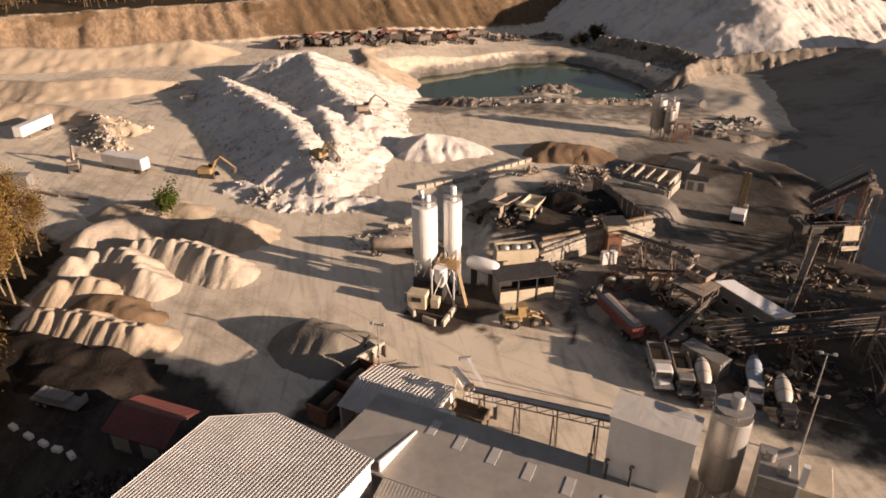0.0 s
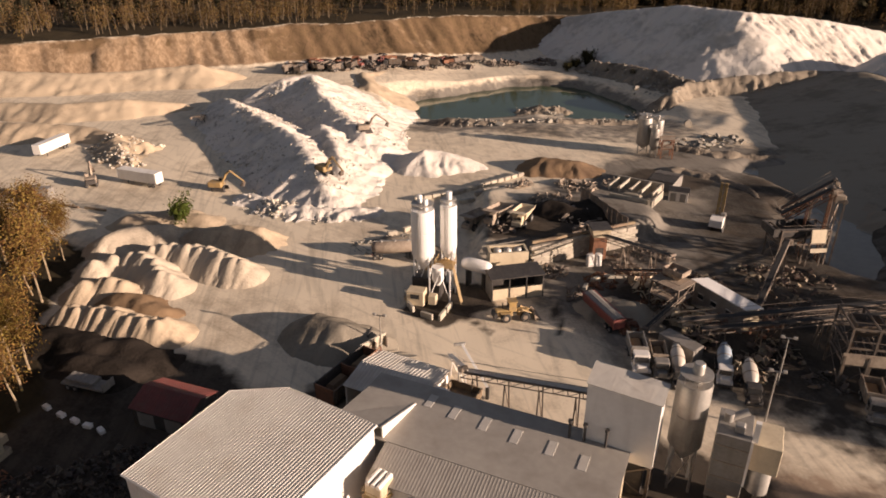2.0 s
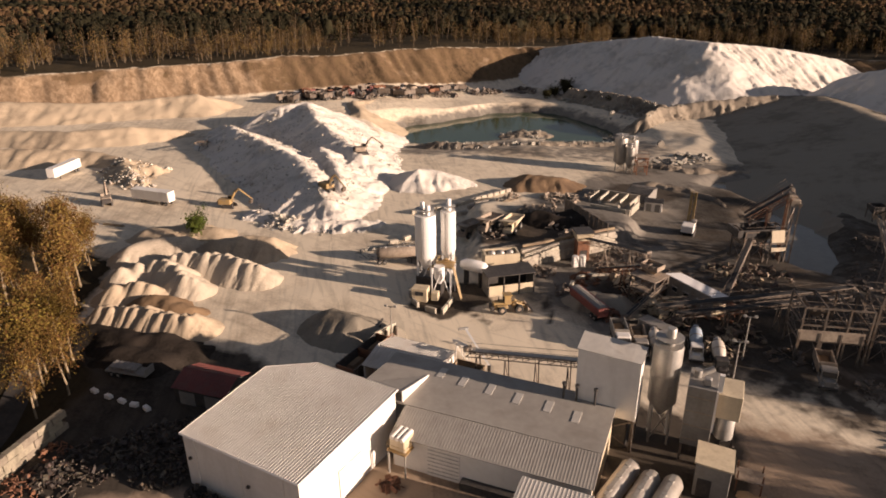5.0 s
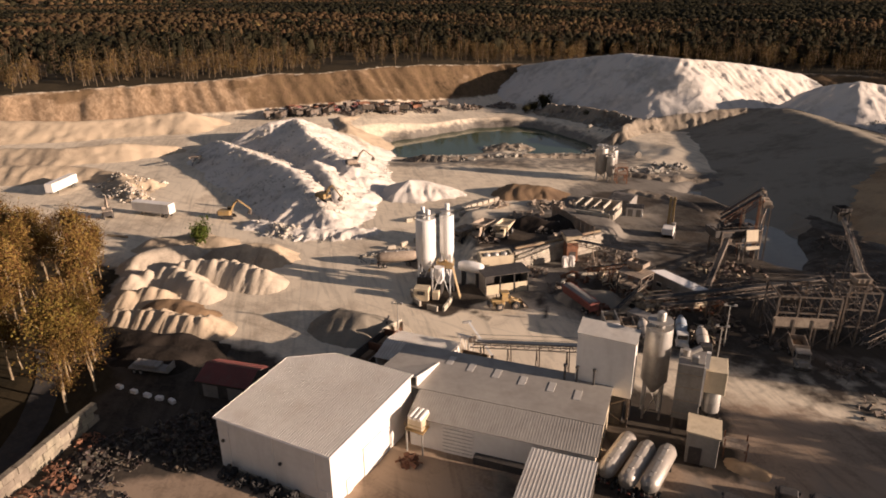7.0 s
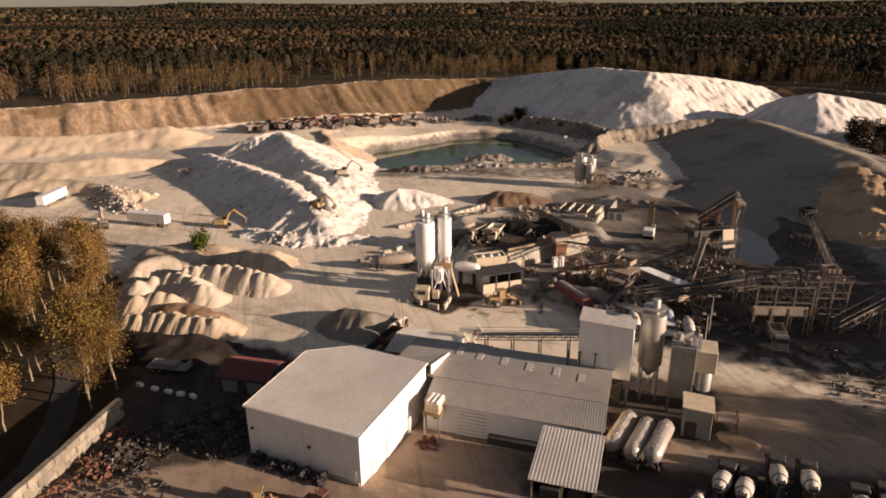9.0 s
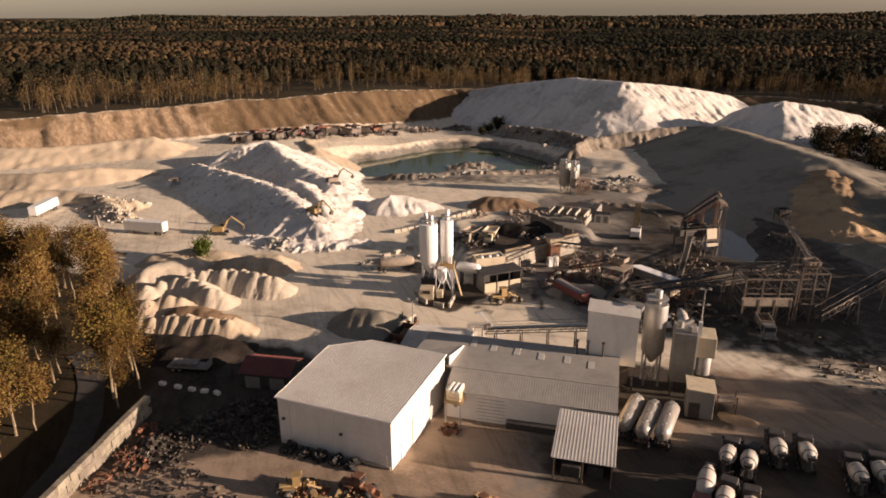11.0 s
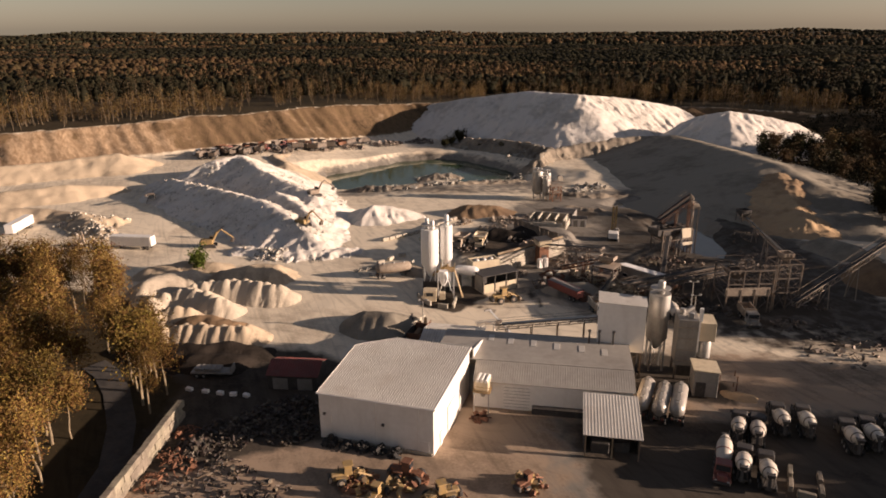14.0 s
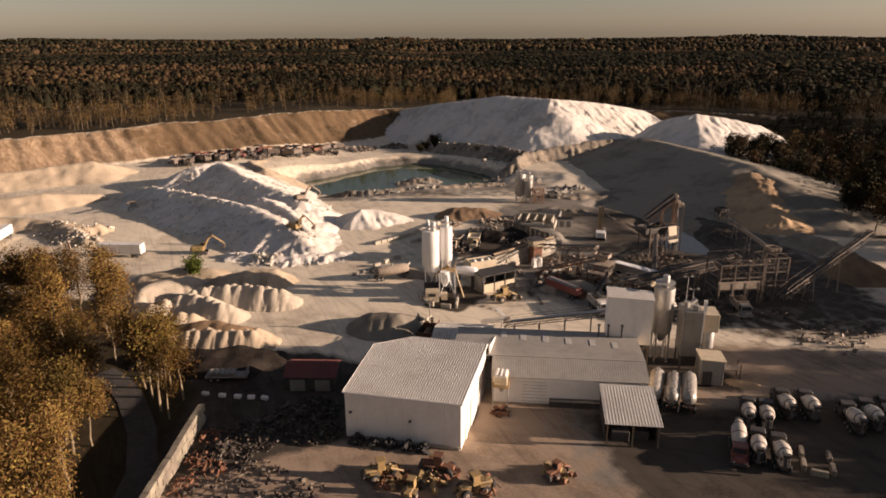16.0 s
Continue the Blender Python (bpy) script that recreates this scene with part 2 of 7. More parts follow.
SAND_A, SAND_B = (0.77, 0.66, 0.50), (0.56, 0.465, 0.345)
M_ground = zone_mat("quarry_ground", [
    (None, SAND_A, SAND_B),
    ("dirt", (0.37, 0.275, 0.195), (0.23, 0.17, 0.12)),
    ("greyness", (0.24, 0.215, 0.18), (0.11, 0.098, 0.082)),
    # wet mud, and shade put into the ground colour
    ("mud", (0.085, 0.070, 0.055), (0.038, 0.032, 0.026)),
    ("cliff", (0.33, 0.235, 0.15), (0.20, 0.14, 0.09)),
    ("scrub", (0.15, 0.10, 0.055), (0.075, 0.052, 0.03)),
    ("woods", (0.055, 0.042, 0.024), (0.03, 0.026, 0.016)),
], bump=0.25, dist=0.25)
M_sand = zone_mat("tan_sand", [(None, (0.49, 0.39, 0.275), (0.35, 0.275, 0.195))], bump=0.5, track=False)
M_stone = zone_mat("pale_crushed_stone", [(None, (0.53, 0.45, 0.345), (0.38, 0.32, 0.245))], bump=0.7, track=False)
M_white_st = zone_mat("white_crushed_stone", [(None, (0.72, 0.66, 0.58), (0.50, 0.455, 0.39))], bump=0.9, dist=0.6, track=False)
M_brown = zone_mat("brown_gravel", [(None, (0.24, 0.16, 0.095), (0.15, 0.10, 0.065))], bump=0.5, track=False)
M_darkst = zone_mat("grey_stone_dust", [(None, (0.29, 0.255, 0.20), (0.20, 0.172, 0.132))], bump=0.4, track=False)
# black gravel of the bench; on the yard's earth pile it bakes in shadow
M_gravel_shade = zone_mat("black_gravel_and_shade", [(None, (0.04, 0.032, 0.026), (0.018, 0.015, 0.012))], bump=0.6, track=False)
M_brownsand = zone_mat("slipped_brown_sand", [(None, (0.46, 0.32, 0.19), (0.30, 0.20, 0.12))], bump=0.6, track=False)
M_earth = zone_mat("dark_earth_and_rock", [(None, (0.30, 0.25, 0.19), (0.14, 0.115, 0.09))], bump=0.9, dist=0.8, track=False)

M_water = bpy.data.materials.new("green_pit_water")
M_water.use_nodes = True
_b = M_water.node_tree.nodes["Principled BSDF"]
_b.inputs["Base Color"].default_value = (0.04, 0.066, 0.034, 1)
_b.inputs["Specular IOR Level"].default_value = 0.3
_b.inputs["Roughness"].default_value = 0.06
_n = M_water.node_tree.nodes.new("ShaderNodeTexNoise")
_n.inputs["Scale"].default_value = 1.2
_p = M_water.node_tree.nodes.new("ShaderNodeBump")
_p.inputs["Strength"].default_value, _p.inputs["Distance"].default_value = 0.08, 0.05
M_water.node_tree.links.new(_n.outputs["Fac"], _p.inputs["Height"])
M_water.node_tree.links.new(_p.outputs[0], _b.inputs["Normal"])


# ---- mesh helpers ----
class Geo:
    """Vertices and faces of one mesh, gathered from simple forms."""

    def __init__(self):
        self.v, self.f, self.s = [], [], []

    def add(self, verts, faces, smooth=False):
        o = len(self.v)
        self.v += [tuple(p) for p in verts]
        self.f += [tuple(i + o for i in fc) for fc in faces]
        self.s += [smooth] * len(faces)
        return self

    def box(self, c, s, rz=0.0, top=(1, 1), shift=(0, 0), bev=0.0, rx=0.0, ry=0.0):
        """A box about c, with size s; its top narrowed and shifted; edges of the top and corners cut by bev."""
        hx, hy, hz = s[0] / 2, s[1] / 2, s[2] / 2
        m = Matrix.Translation(c) @ Euler((radians(rx), radians(ry), radians(rz))).to_matrix().to_4x4()

        def ring(z, kx, ky, ox, oy, b):
            x, y = hx * kx, hy * ky
            if b <= 0:
                pts = [(-x, -y), (x, -y), (x, y), (-x, y)]
            else:
                b = min(b, x * 0.6, y * 0.6)
                pts = [(-x + b, -y), (x - b, -y), (x, -y + b), (x, y - b), (x - b, y), (-x + b, y), (-x, y - b), (-x, -y + b)]
            return [m @ Vector((px + ox, py + oy, z)) for px, py in pts]

        if bev > 0:
            k = 1 - 2 * bev / max(s[0], 1e-3), 1 - 2 * bev / max(s[1], 1e-3)
            rings = [ring(-hz, 1, 1, 0, 0, bev), ring(hz - bev, top[0], top[1], *shift, bev), ring(hz, top[0] * k[0], top[1] * k[1], *shift, bev * 0.5)]
        else:
            rings = [ring(-hz, 1, 1, 0, 0, 0), ring(hz, top[0], top[1], *shift, 0)]
        n = len(rings[0])
        verts = [p for r in rings for p in r]
        faces = [tuple(reversed(range(n)))]
        for k in range(len(rings) - 1):
            faces += [(k * n + i, k * n + (i + 1) % n, (k + 1) * n + (i + 1) % n, (k + 1) * n + i) for i in range(n)]
        faces.append(tuple(range((len(rings) - 1) * n, len(rings) * n)))
        return self.add(verts, faces)

    def cyl(self, p0, p1, r0, r1=None, n=12, caps=True):
        r1 = r0 if r1 is None else r1
        p0, p1 = Vector(p0), Vector(p1)
        ax = (p1 - p0).normalized()
        u = ax.orthogonal().normalized() if abs(ax.z) < 0.99 else Vector((1, 0, 0))
        w = ax.cross(u)
        ang = [2 * math.pi * (i + 0.5) / n for i in range(n)]
        a = [p0 + (u * math.cos(t) + w * math.sin(t)) * r0 for t in ang]
        b = [p1 + (u * math.cos(t) + w * math.sin(t)) * r1 for t in ang]
        self.add(a + b, [(i, (i + 1) % n, n + (i + 1) % n, n + i) for i in range(n)], n > 6)
        if caps:
            self.add(a + b, [tuple(reversed(range(n))), tuple(range(n, 2 * n))])
        return self

    def bar(self, p0, p1, w):
        return self.cyl(p0, p1, w * 0.7, n=4)

    def rings(self, axis_pts, radii, n=14):
        """A turned body: a ring of each radius at each point of a line."""
        P = [Vector(p) for p in axis_pts]
        ax = (P[-1] - P[0]).normalized()
        u = ax.orthogonal().normalized() if abs(ax.z) < 0.99 else Vector((1, 0, 0))
        w = ax.cross(u)
        verts = [p + (u * math.cos(2 * math.pi * i / n) + w * math.sin(2 * math.pi * i / n)) * r for p, r in zip(P, radii) for i in range(n)]
        faces = [(k * n + i, k * n + (i + 1) % n, (k + 1) * n + (i + 1) % n, (k + 1) * n + i) for k in range(len(P) - 1) for i in range(n)]
        self.add(verts, faces, True)
        return self.add(verts[:n] + verts[-n:], [tuple(reversed(range(n))), tuple(range(n, 2 * n))])

    def ribbed(self, a, b, c, d, pitch=0.55, depth=0.07, thick=0.06):
        """A ribbed sheet over the corners a, b (eave) and d, c (ridge); ribs run from eave to ridge."""
        a, b, c, d = map(Vector, (a, b, c, d))
        n = max(2, int((b - a).length / pitch))
        nrm = (b - a).cross(d - a).normalized()
        prof = []
        for i in range(n):
            for f, h in ((0, 0), (0.55, 0), (0.65, 1), (0.90, 1)):
                prof.append(((i + f) / n, h * depth))
        prof.append((1.0, 0))
        verts = [a.lerp(b, f) + nrm * h for f, h in prof] + [d.lerp(c, f) + nrm * h for f, h in prof]
        k = len(prof)
        self.add(verts, [(i, i + 1, k + i + 1, k + i) for i in range(k - 1)])
        low = [p - nrm * thick for p in (a, b, c, d)]
        top = [a, b, c, d]
        return self.add(low + top, [(3, 2, 1, 0), (0, 1, 5, 4), (1, 2, 6, 5), (2, 3, 7, 6), (3, 0, 4, 7)])

    def mesh(self, name):
        me = bpy.data.meshes.new(name)
        me.from_pydata(self.v, [], self.f)
        me.polygons.foreach_set("use_smooth", self.s)
        me.update()
        return me


def part(name, g, material, parent, label=""):
    """One mesh object under a thing or a part."""
    ob = new(name, g.mesh(name))
    ob.data.materials.append(material)
    ob.parent = parent
    if label:
        ob["label"] = label
    return ob


def solid(name, g, material, label, category, group="", kind="", m=None):
    """A thing of one mesh."""
    ob = new(name, g.mesh(name))
    ob.data.materials.append(material)
    if m is not None:
        ob.matrix_basis = m
    return tagged(ob, label, category, group, kind)


def thing(name, label, category, m=None, group=""):
    ob = new(name)
    ob.empty_display_size = 0.5
    if m is not None:
        ob.matrix_basis = m
    return tagged(ob, label, category, group)


# ---- noise over arrays ----
def vnoise(x, y, seed=0):
    xi, yi = np.floor(x).astype(np.int64), np.floor(y).astype(np.int64)
    fx, fy = x - xi, y - yi
    fx, fy = fx * fx * (3 - 2 * fx), fy * fy * (3 - 2 * fy)

    def h(a, b):
        n = (a * 374761393 + b * 668265263 + seed * 1442695041) & 0xFFFFFFFF
        n = ((n ^ (n >> 13)) * 1274126177) & 0xFFFFFFFF
        return ((n ^ (n >> 16)) & 0xFFFF) / 65535.0

    a, b, c, d = h(xi, yi), h(xi + 1, yi), h(xi, yi + 1), h(xi + 1, yi + 1)
    return (a + (b - a) * fx) * (1 - fy) + (c + (d - c) * fx) * fy


def fbm(x, y, octaves=4, seed=0):
    t, amp, tot = 0.0, 1.0, 0.0
    for o in range(octaves):
        t = t + amp * vnoise(x * 2.0**o, y * 2.0**o, seed + o)
        tot += amp
        amp *= 0.5
    return t / tot * 2 - 1


def smooth(a, b, x):
    t = np.clip((x - a) / (b - a), 0, 1)
    return t * t * (3 - 2 * t)


def poly_dist(x, y, pts):
    """Signed distance to a closed outline: negative inside."""
    best, inside = np.full(np.shape(x), 1e9), np.zeros(np.shape(x), bool)
    for (x0, y0), (x1, y1) in zip(pts, pts[1:] + pts[:1]):
        dx, dy = x1 - x0, y1 - y0
        t = np.clip(((x - x0) * dx + (y - y0) * dy) / (dx * dx + dy * dy), 0, 1)
        best = np.minimum(best, np.hypot(x - x0 - t * dx, y - y0 - t * dy))
        if y0 != y1:
            inside ^= ((y0 > y) != (y1 > y)) & (x < dx * (y - y0) / dy + x0)
    return np.where(inside, -best, best)


# ---- the lie of the land ----
LAKE = [(-66, 171), (-57, 158), (-45, 153), (-31, 160), (-20, 166), (-9, 175), (2, 170), (17, 167), (28, 171), (29, 188), (15, 207), (0, 222), (-16, 223), (-30, 216), (-44, 198), (-58, 186)]
POND = [(57, 101), (66, 97), (73, 82), (66, 72), (66, 60), (70, 46), (76, 42), (80, 52), (81, 70), (82, 88), (76, 104), (62, 108)]
BENCH = [(1, 24), (13, 29.5), (30, 40), (36, 52), (30, 66), (10, 70), (-6, 56)]
WATER_Z, POND_Z = -9.0, -4.0
CLIFF_X = [-420, -330, -250, -197, -173, -143, -73, -20, 40, 130, 220, 300, 420]
CLIFF_Y = [0, 60, 122, 172, 200, 222, 287, 330, 352, 330, 268, 215, 150]
CLIFF_Z = [15, 15, 15, 14.5, 14, 14.5, 13.5, 10, 8, 8, 9, 9, 9]


def ground_parts(x, y):
    base = -0.025 * np.maximum(0, y - 17) * smooth(-100, -45, x) * (1 - smooth(240, 300, y) * 0.3)
    base = np.maximum(base, -7)
    rough = fbm(x / 18, y / 18, 3, 11) * 0.28 * smooth(-20, 40, np.abs(y + 45) - 10)
    base = base + rough + fbm(x / 3.0, y / 3.0, 3, 5) * 0.045
    bench = poly_dist(x, y, BENCH)
    base = base + 3.0 * smooth(1.5, -1.5, bench)
    along, across = 0.73 * x + 0.68 * y, 0.73 * y - 0.68 * x
    gully = (np.abs(fbm(along / 6.5, across / 40, 4, 21))) * 6.5 + np.abs(fbm(along / 26, across / 60, 2, 23)) * 6 - 2 + fbm(x / 30, y / 30, 2, 3) * 5
    d = (y - np.interp(x, CLIFF_X, CLIFF_Y)) * 0.72 + gully
    top = np.interp(x, CLIFF_X, CLIFF_Z)
    up = np.clip((d + 24) / 24, 0, 1)
    face = up**1.35
    h = base * (1 - face) + (top + fbm(x / 40, y / 40, 3, 8) * 1.2) * face
    dl = poly_dist(x, y, LAKE) + fbm(x / 6, y / 6, 3, 17) * 2.2
    beach = smooth(192, 168, y) * smooth(-68, -52, x)
    h = np.minimum(h, np.where(dl > 0, WATER_Z - 0.3 + dl * (0.62 - 0.45 * beach), WATER_Z - 0.3 + dl * 0.25))
    dp = poly_dist(x, y, POND) + fbm(x / 5, y / 5, 3, 19) * 1.5
    h = np.minimum(h, np.where(dp > 0, POND_Z - 0.2 + dp * 0.5, POND_Z - 0.2 + dp * 0.2))
    far = smooth(500, 4000, np.hypot(x, y))
    h = h + far * (fbm(x / 900, y / 900, 3, 31) * 30 + 8)
    return h, d, face, dl, dp


def ground_z(x, y):
    h = ground_parts(np.array([float(x)]), np.array([float(y)]))[0]
    return float(h[0])


def grid_mesh(name, X, Y, Z, keep=None):
    ny, nx = X.shape
    idx = np.arange(nx * ny).reshape(ny, nx)
    q = np.stack([idx[:-1, :-1], idx[:-1, 1:], idx[1:, 1:], idx[1:, :-1]], -1).reshape(-1, 4)
    co = np.stack([X, Y, Z], -1).reshape(-1, 3)
    if keep is not None:
        k = keep.reshape(-1)
        q = q[k[q].any(1)]
        used = np.unique(q)
        remap = np.zeros(nx * ny, int)
        remap[used] = np.arange(len(used))
        q, co = remap[q], co[used]
    me = bpy.data.meshes.new(name)
    me.vertices.add(len(co))
    me.vertices.foreach_set("co", co.astype(np.float32).ravel())
    me.loops.add(q.size)
    me.loops.foreach_set("vertex_index", q.astype(np.int32).ravel())
    me.polygons.add(len(q))
    me.polygons.foreach_set("loop_start", np.arange(0, q.size, 4, dtype=np.int32))
    me.polygons.foreach_set("use_smooth", np.ones(len(q), bool))
    me.update(calc_edges=True)
    me.validate()
    return me


def spread(lo, hi, step, end_lo, end_hi, grow=1.18):
    mid = list(np.arange(lo, hi + 0.01, step))
    s, a = step, lo
    left = []
    while a > end_lo:
        s *= grow
        a -= s
        left.append(a)
    s, b = step, hi
    right = []
    while b < end_hi:
        s *= grow
        b += s
        right.append(b)
    return np.array(left[::-1] + mid + right)


gx, gy = spread(-220, 175, 1.5, -4300, 4300), spread(-130, 345, 1.5, -900, 4700)
GX, GY = np.meshgrid(gx, gy)
GH, GD, GFACE, GDL, GDP = ground_parts(GX, GY)
ground = new("ground", grid_mesh("ground", GX, GY, GH))
ground.data.materials.append(M_ground)
tagged(ground, "pale dusty quarry floor with tyre tracks and cut sand banks", "ground", kind="structure")


def set_attr(me, name, values):
    at = me.attributes.new(name, "FLOAT", "POINT")
    at.data.foreach_set("value", values.astype(np.float32).ravel())


LEFT_WOODS = [(-46, -34), (-62, -22), (-74, 6), (-110, 16), (-190, 10), (-260, -60), (-200, -160), (-47, -160), (-46.5, -60)]
# scrap yard: dark dirt, with the warehouse shadow painted in
DIRTY_SHADED = [(-44, -60), (-50, -42), (-56, -24), (-44, -21), (-28, -21.5), (-16, -28), (-19, -50)]
woods = np.maximum(smooth(-4, 6, GD), smooth(3, -3, poly_dist(GX, GY, LEFT_WOODS)))
woods = np.maximum(woods, smooth(126, 138, GX + fbm(GX / 20, GY / 20, 2, 4) * 8) * smooth(320, 230, GY))
woods = np.maximum(woods, smooth(420, 520, np.hypot(GX, GY - 50)))
cliffm = np.clip(GFACE * 9, 0, 1) * (1 - smooth(-3, 4, GD))
scrub = cliffm * smooth(-180, -120, GX) * smooth(-0.10, 0.30, fbm(GX / 16, GY / 16, 3, 77) * 0.6 + 0.40 * smooth(-165, -80, GX))
greyz = smooth(12, -14, poly_dist(GX, GY, [(33, -9), (22, 4), (6, 12), (0, 30), (0, 46), (16, 80), (22, 100), (46, 128), (95, 120), (105, 40), (95, -15), (62, -12)]))
greyz = np.maximum(greyz, smooth(4, -4, poly_dist(GX, GY, DIRTY_SHADED)))
greyz = np.maximum(greyz, smooth(10, 2, GDL) * 0.75)
greyz = np.maximum(greyz, 0.60 * smooth(8, -6, poly_dist(GX, GY, [(-62, 130), (-40, 112), (-10, 118), (30, 116), (52, 132), (44, 170), (0, 168), (-40, 152)])))
greyz = np.maximum(greyz, 0.75 * smooth(14, -6, poly_dist(GX, GY, [(18, -46), (18, -62), (60, -75), (75, -50), (60, -42)])))
dirtz = smooth(10, -8, poly_dist(GX, GY, [(-60, -100), (-48, -44), (-18, -46), (6, -36), (30, -34), (44, -20), (80, -28), (110, -60), (90, -110)]))
# scrap yard darkened for its shadow as well as its dirt
mud_shade_z = smooth(5, -3, poly_dist(GX, GY, DIRTY_SHADED)) * 0.95
mud_shade_z = np.maximum(mud_shade_z, smooth(5, -5, poly_dist(GX, GY, [(14, 30), (2, 27), (0, 40), (14, 50), (30, 46), (28, 38)])))
mud_shade_z = np.maximum(mud_shade_z, 0.85 * smooth(5, -5, poly_dist(GX, GY, [(21, 12), (30, 22), (44, 26), (58, 20), (70, 34), (84, 20), (84, -6), (52, -3), (34, 2)])))
mud_shade_z = np.maximum(mud_shade_z, 0.95 * smooth(5, -5, poly_dist(GX, GY, [(18, -46), (27, -43.5), (44, -45), (62, -42), (92, -46), (92, -80), (24, -80), (20, -62)])))
# darker ground round the silo pen, plant tower and feed bins
mud_shade_z = np.maximum(mud_shade_z, smooth(2.5, -1.0, poly_dist(GX, GY, [(-6, 1), (1, -2), (5, 4), (8, 7), (4, 13), (-5, 11)])))
mud_shade_z = np.maximum(mud_shade_z, 0.9 * smooth(3, -2, poly_dist(GX, GY, [(32, -36), (47, -40), (48, -24), (34, -20), (27, -27)])))
mud_shade_z = np.maximum(mud_shade_z, 0.85 * smooth(3, -3, poly_dist(GX, GY, [(-14, -26), (-9, -14), (-5, -14), (-6, -27)])))
scrub = np.maximum(scrub, cliffm * smooth(0.45, 0.9, GFACE) * smooth(-0.15, 0.35, fbm(GX / 9, GY / 9, 3, 91)))
# right-hand plant ground: grey mud plus tree shade painted into the colour
mud_shade_z = np.maximum(mud_shade_z, 0.62 * smooth(8, -6, poly_dist(GX, GY, [(40, -8), (34, 2), (44, 60), (56, 96), (90, 96), (100, 40), (98, -20), (66, -24)])))
mud_shade_z = np.maximum(mud_shade_z, 0.75 * smooth(4, -3, poly_dist(GX, GY, [(22, 78), (30, 92), (46, 96), (50, 84), (38, 70)])))
mud_shade_z = np.maximum(mud_shade_z, 0.25 * smooth(6, -6, poly_dist(GX, GY, [(-62, 134), (-30, 122), (20, 124), (48, 134), (36, 160), (-30, 150)])))
mud_shade_z = np.maximum(mud_shade_z, 0.5 * smooth(0.1, 0.45, fbm(GX / 13, GY / 9, 3, 63)) * greyz)
for line in ([(17.6, 12.3), (18.8, 7.6), (20.1, 1.0)], [(2.6, 4.3), (5.9, 1.1), (8.9, -1.7)]):   # wet runnels from the batching plant
    for (x0, y0), (x1, y1) in zip(line, line[1:]):
        u = np.clip(((GX - x0) * (x1 - x0) + (GY - y0) * (y1 - y0)) / ((x1 - x0)**2 + (y1 - y0)**2), 0, 1)
        mud_shade_z = np.maximum(mud_shade_z, 0.7 * smooth(1.9, 0.2, np.hypot(GX - x0 - u * (x1 - x0), GY - y0 - u * (y1 - y0))))
for nm, vals in (("dirt", dirtz), ("mud", mud_shade_z), ("greyness", greyz), ("cliff", cliffm), ("scrub", scrub), ("woods", woods)):
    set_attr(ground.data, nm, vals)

M_pond = mat("murky_pond_water", (0.20, 0.175, 0.125), (0.15, 0.135, 0.10), 0.12, scale=0.3, bump=0.01)
for nm, outline, z, lab, wm in (("water_pit", LAKE, WATER_Z, "still dark green water in the quarry pit", M_water), ("water_pond", POND, POND_Z, "shallow murky settling pond beside the washing plant", M_pond)):
    cx, cy = np.mean([p[0] for p in outline]), np.mean([p[1] for p in outline])
    g = Geo()
    rim = [(cx + (x - cx) * 1.12, cy + (y - cy) * 1.12) for x, y in outline]
    n = len(rim)
    g.add([(x, y, z) for x, y in rim] + [(x, y, z - 0.3) for x, y in rim], [tuple(range(n)), tuple(reversed(range(n, 2 * n)))] + [(i, n + i, n + (i + 1) % n, (i + 1) % n) for i in range(n)])
    solid(nm, g, wm, lab, "water", kind="structure")


# dark lane between the trees and the block wall
M_lane = mat("worn_asphalt", (0.075, 0.068, 0.06), (0.045, 0.04, 0.036), 0.9, scale=1, bump=0.15, dirt=(0.12, 0.095, 0.07), dirt_amt=0.4)
LANE = [(-66, -27), (-61.9, -30.4), (-56.9, -36.9), (-51.2, -46.9), (-47.4, -57.0), (-46.6, -66.0), (-47.0, -90.0), (-47.0, -125.0)]
rows = []
for (x0, y0), (x1, y1) in zip(LANE, LANE[1:]):
    n = max(2, int(math.hypot(x1 - x0, y1 - y0) / 1.2))
    rows += [(x0 + (x1 - x0) * k / n, y0 + (y1 - y0) * k / n) for k in range(n)]
P = np.array(rows)
T = np.gradient(P, axis=0)
T /= np.linalg.norm(T, axis=1, keepdims=True)
across = np.linspace(-2.1, 2.1, 7)
RX, RY = P[:, :1] - T[:, 1:] * across, P[:, 1:] + T[:, :1] * across
lane = new("road", grid_mesh("road", RX, RY, ground_parts(RX, RY)[0] + 0.16 - 0.02 * np.abs(across)))
lane.data.materials.append(M_lane)
tagged(lane, "narrow dark asphalt lane between trees and a block wall", "road", kind="structure")


# ---- heaps ----
HEAP_TOPS = {}


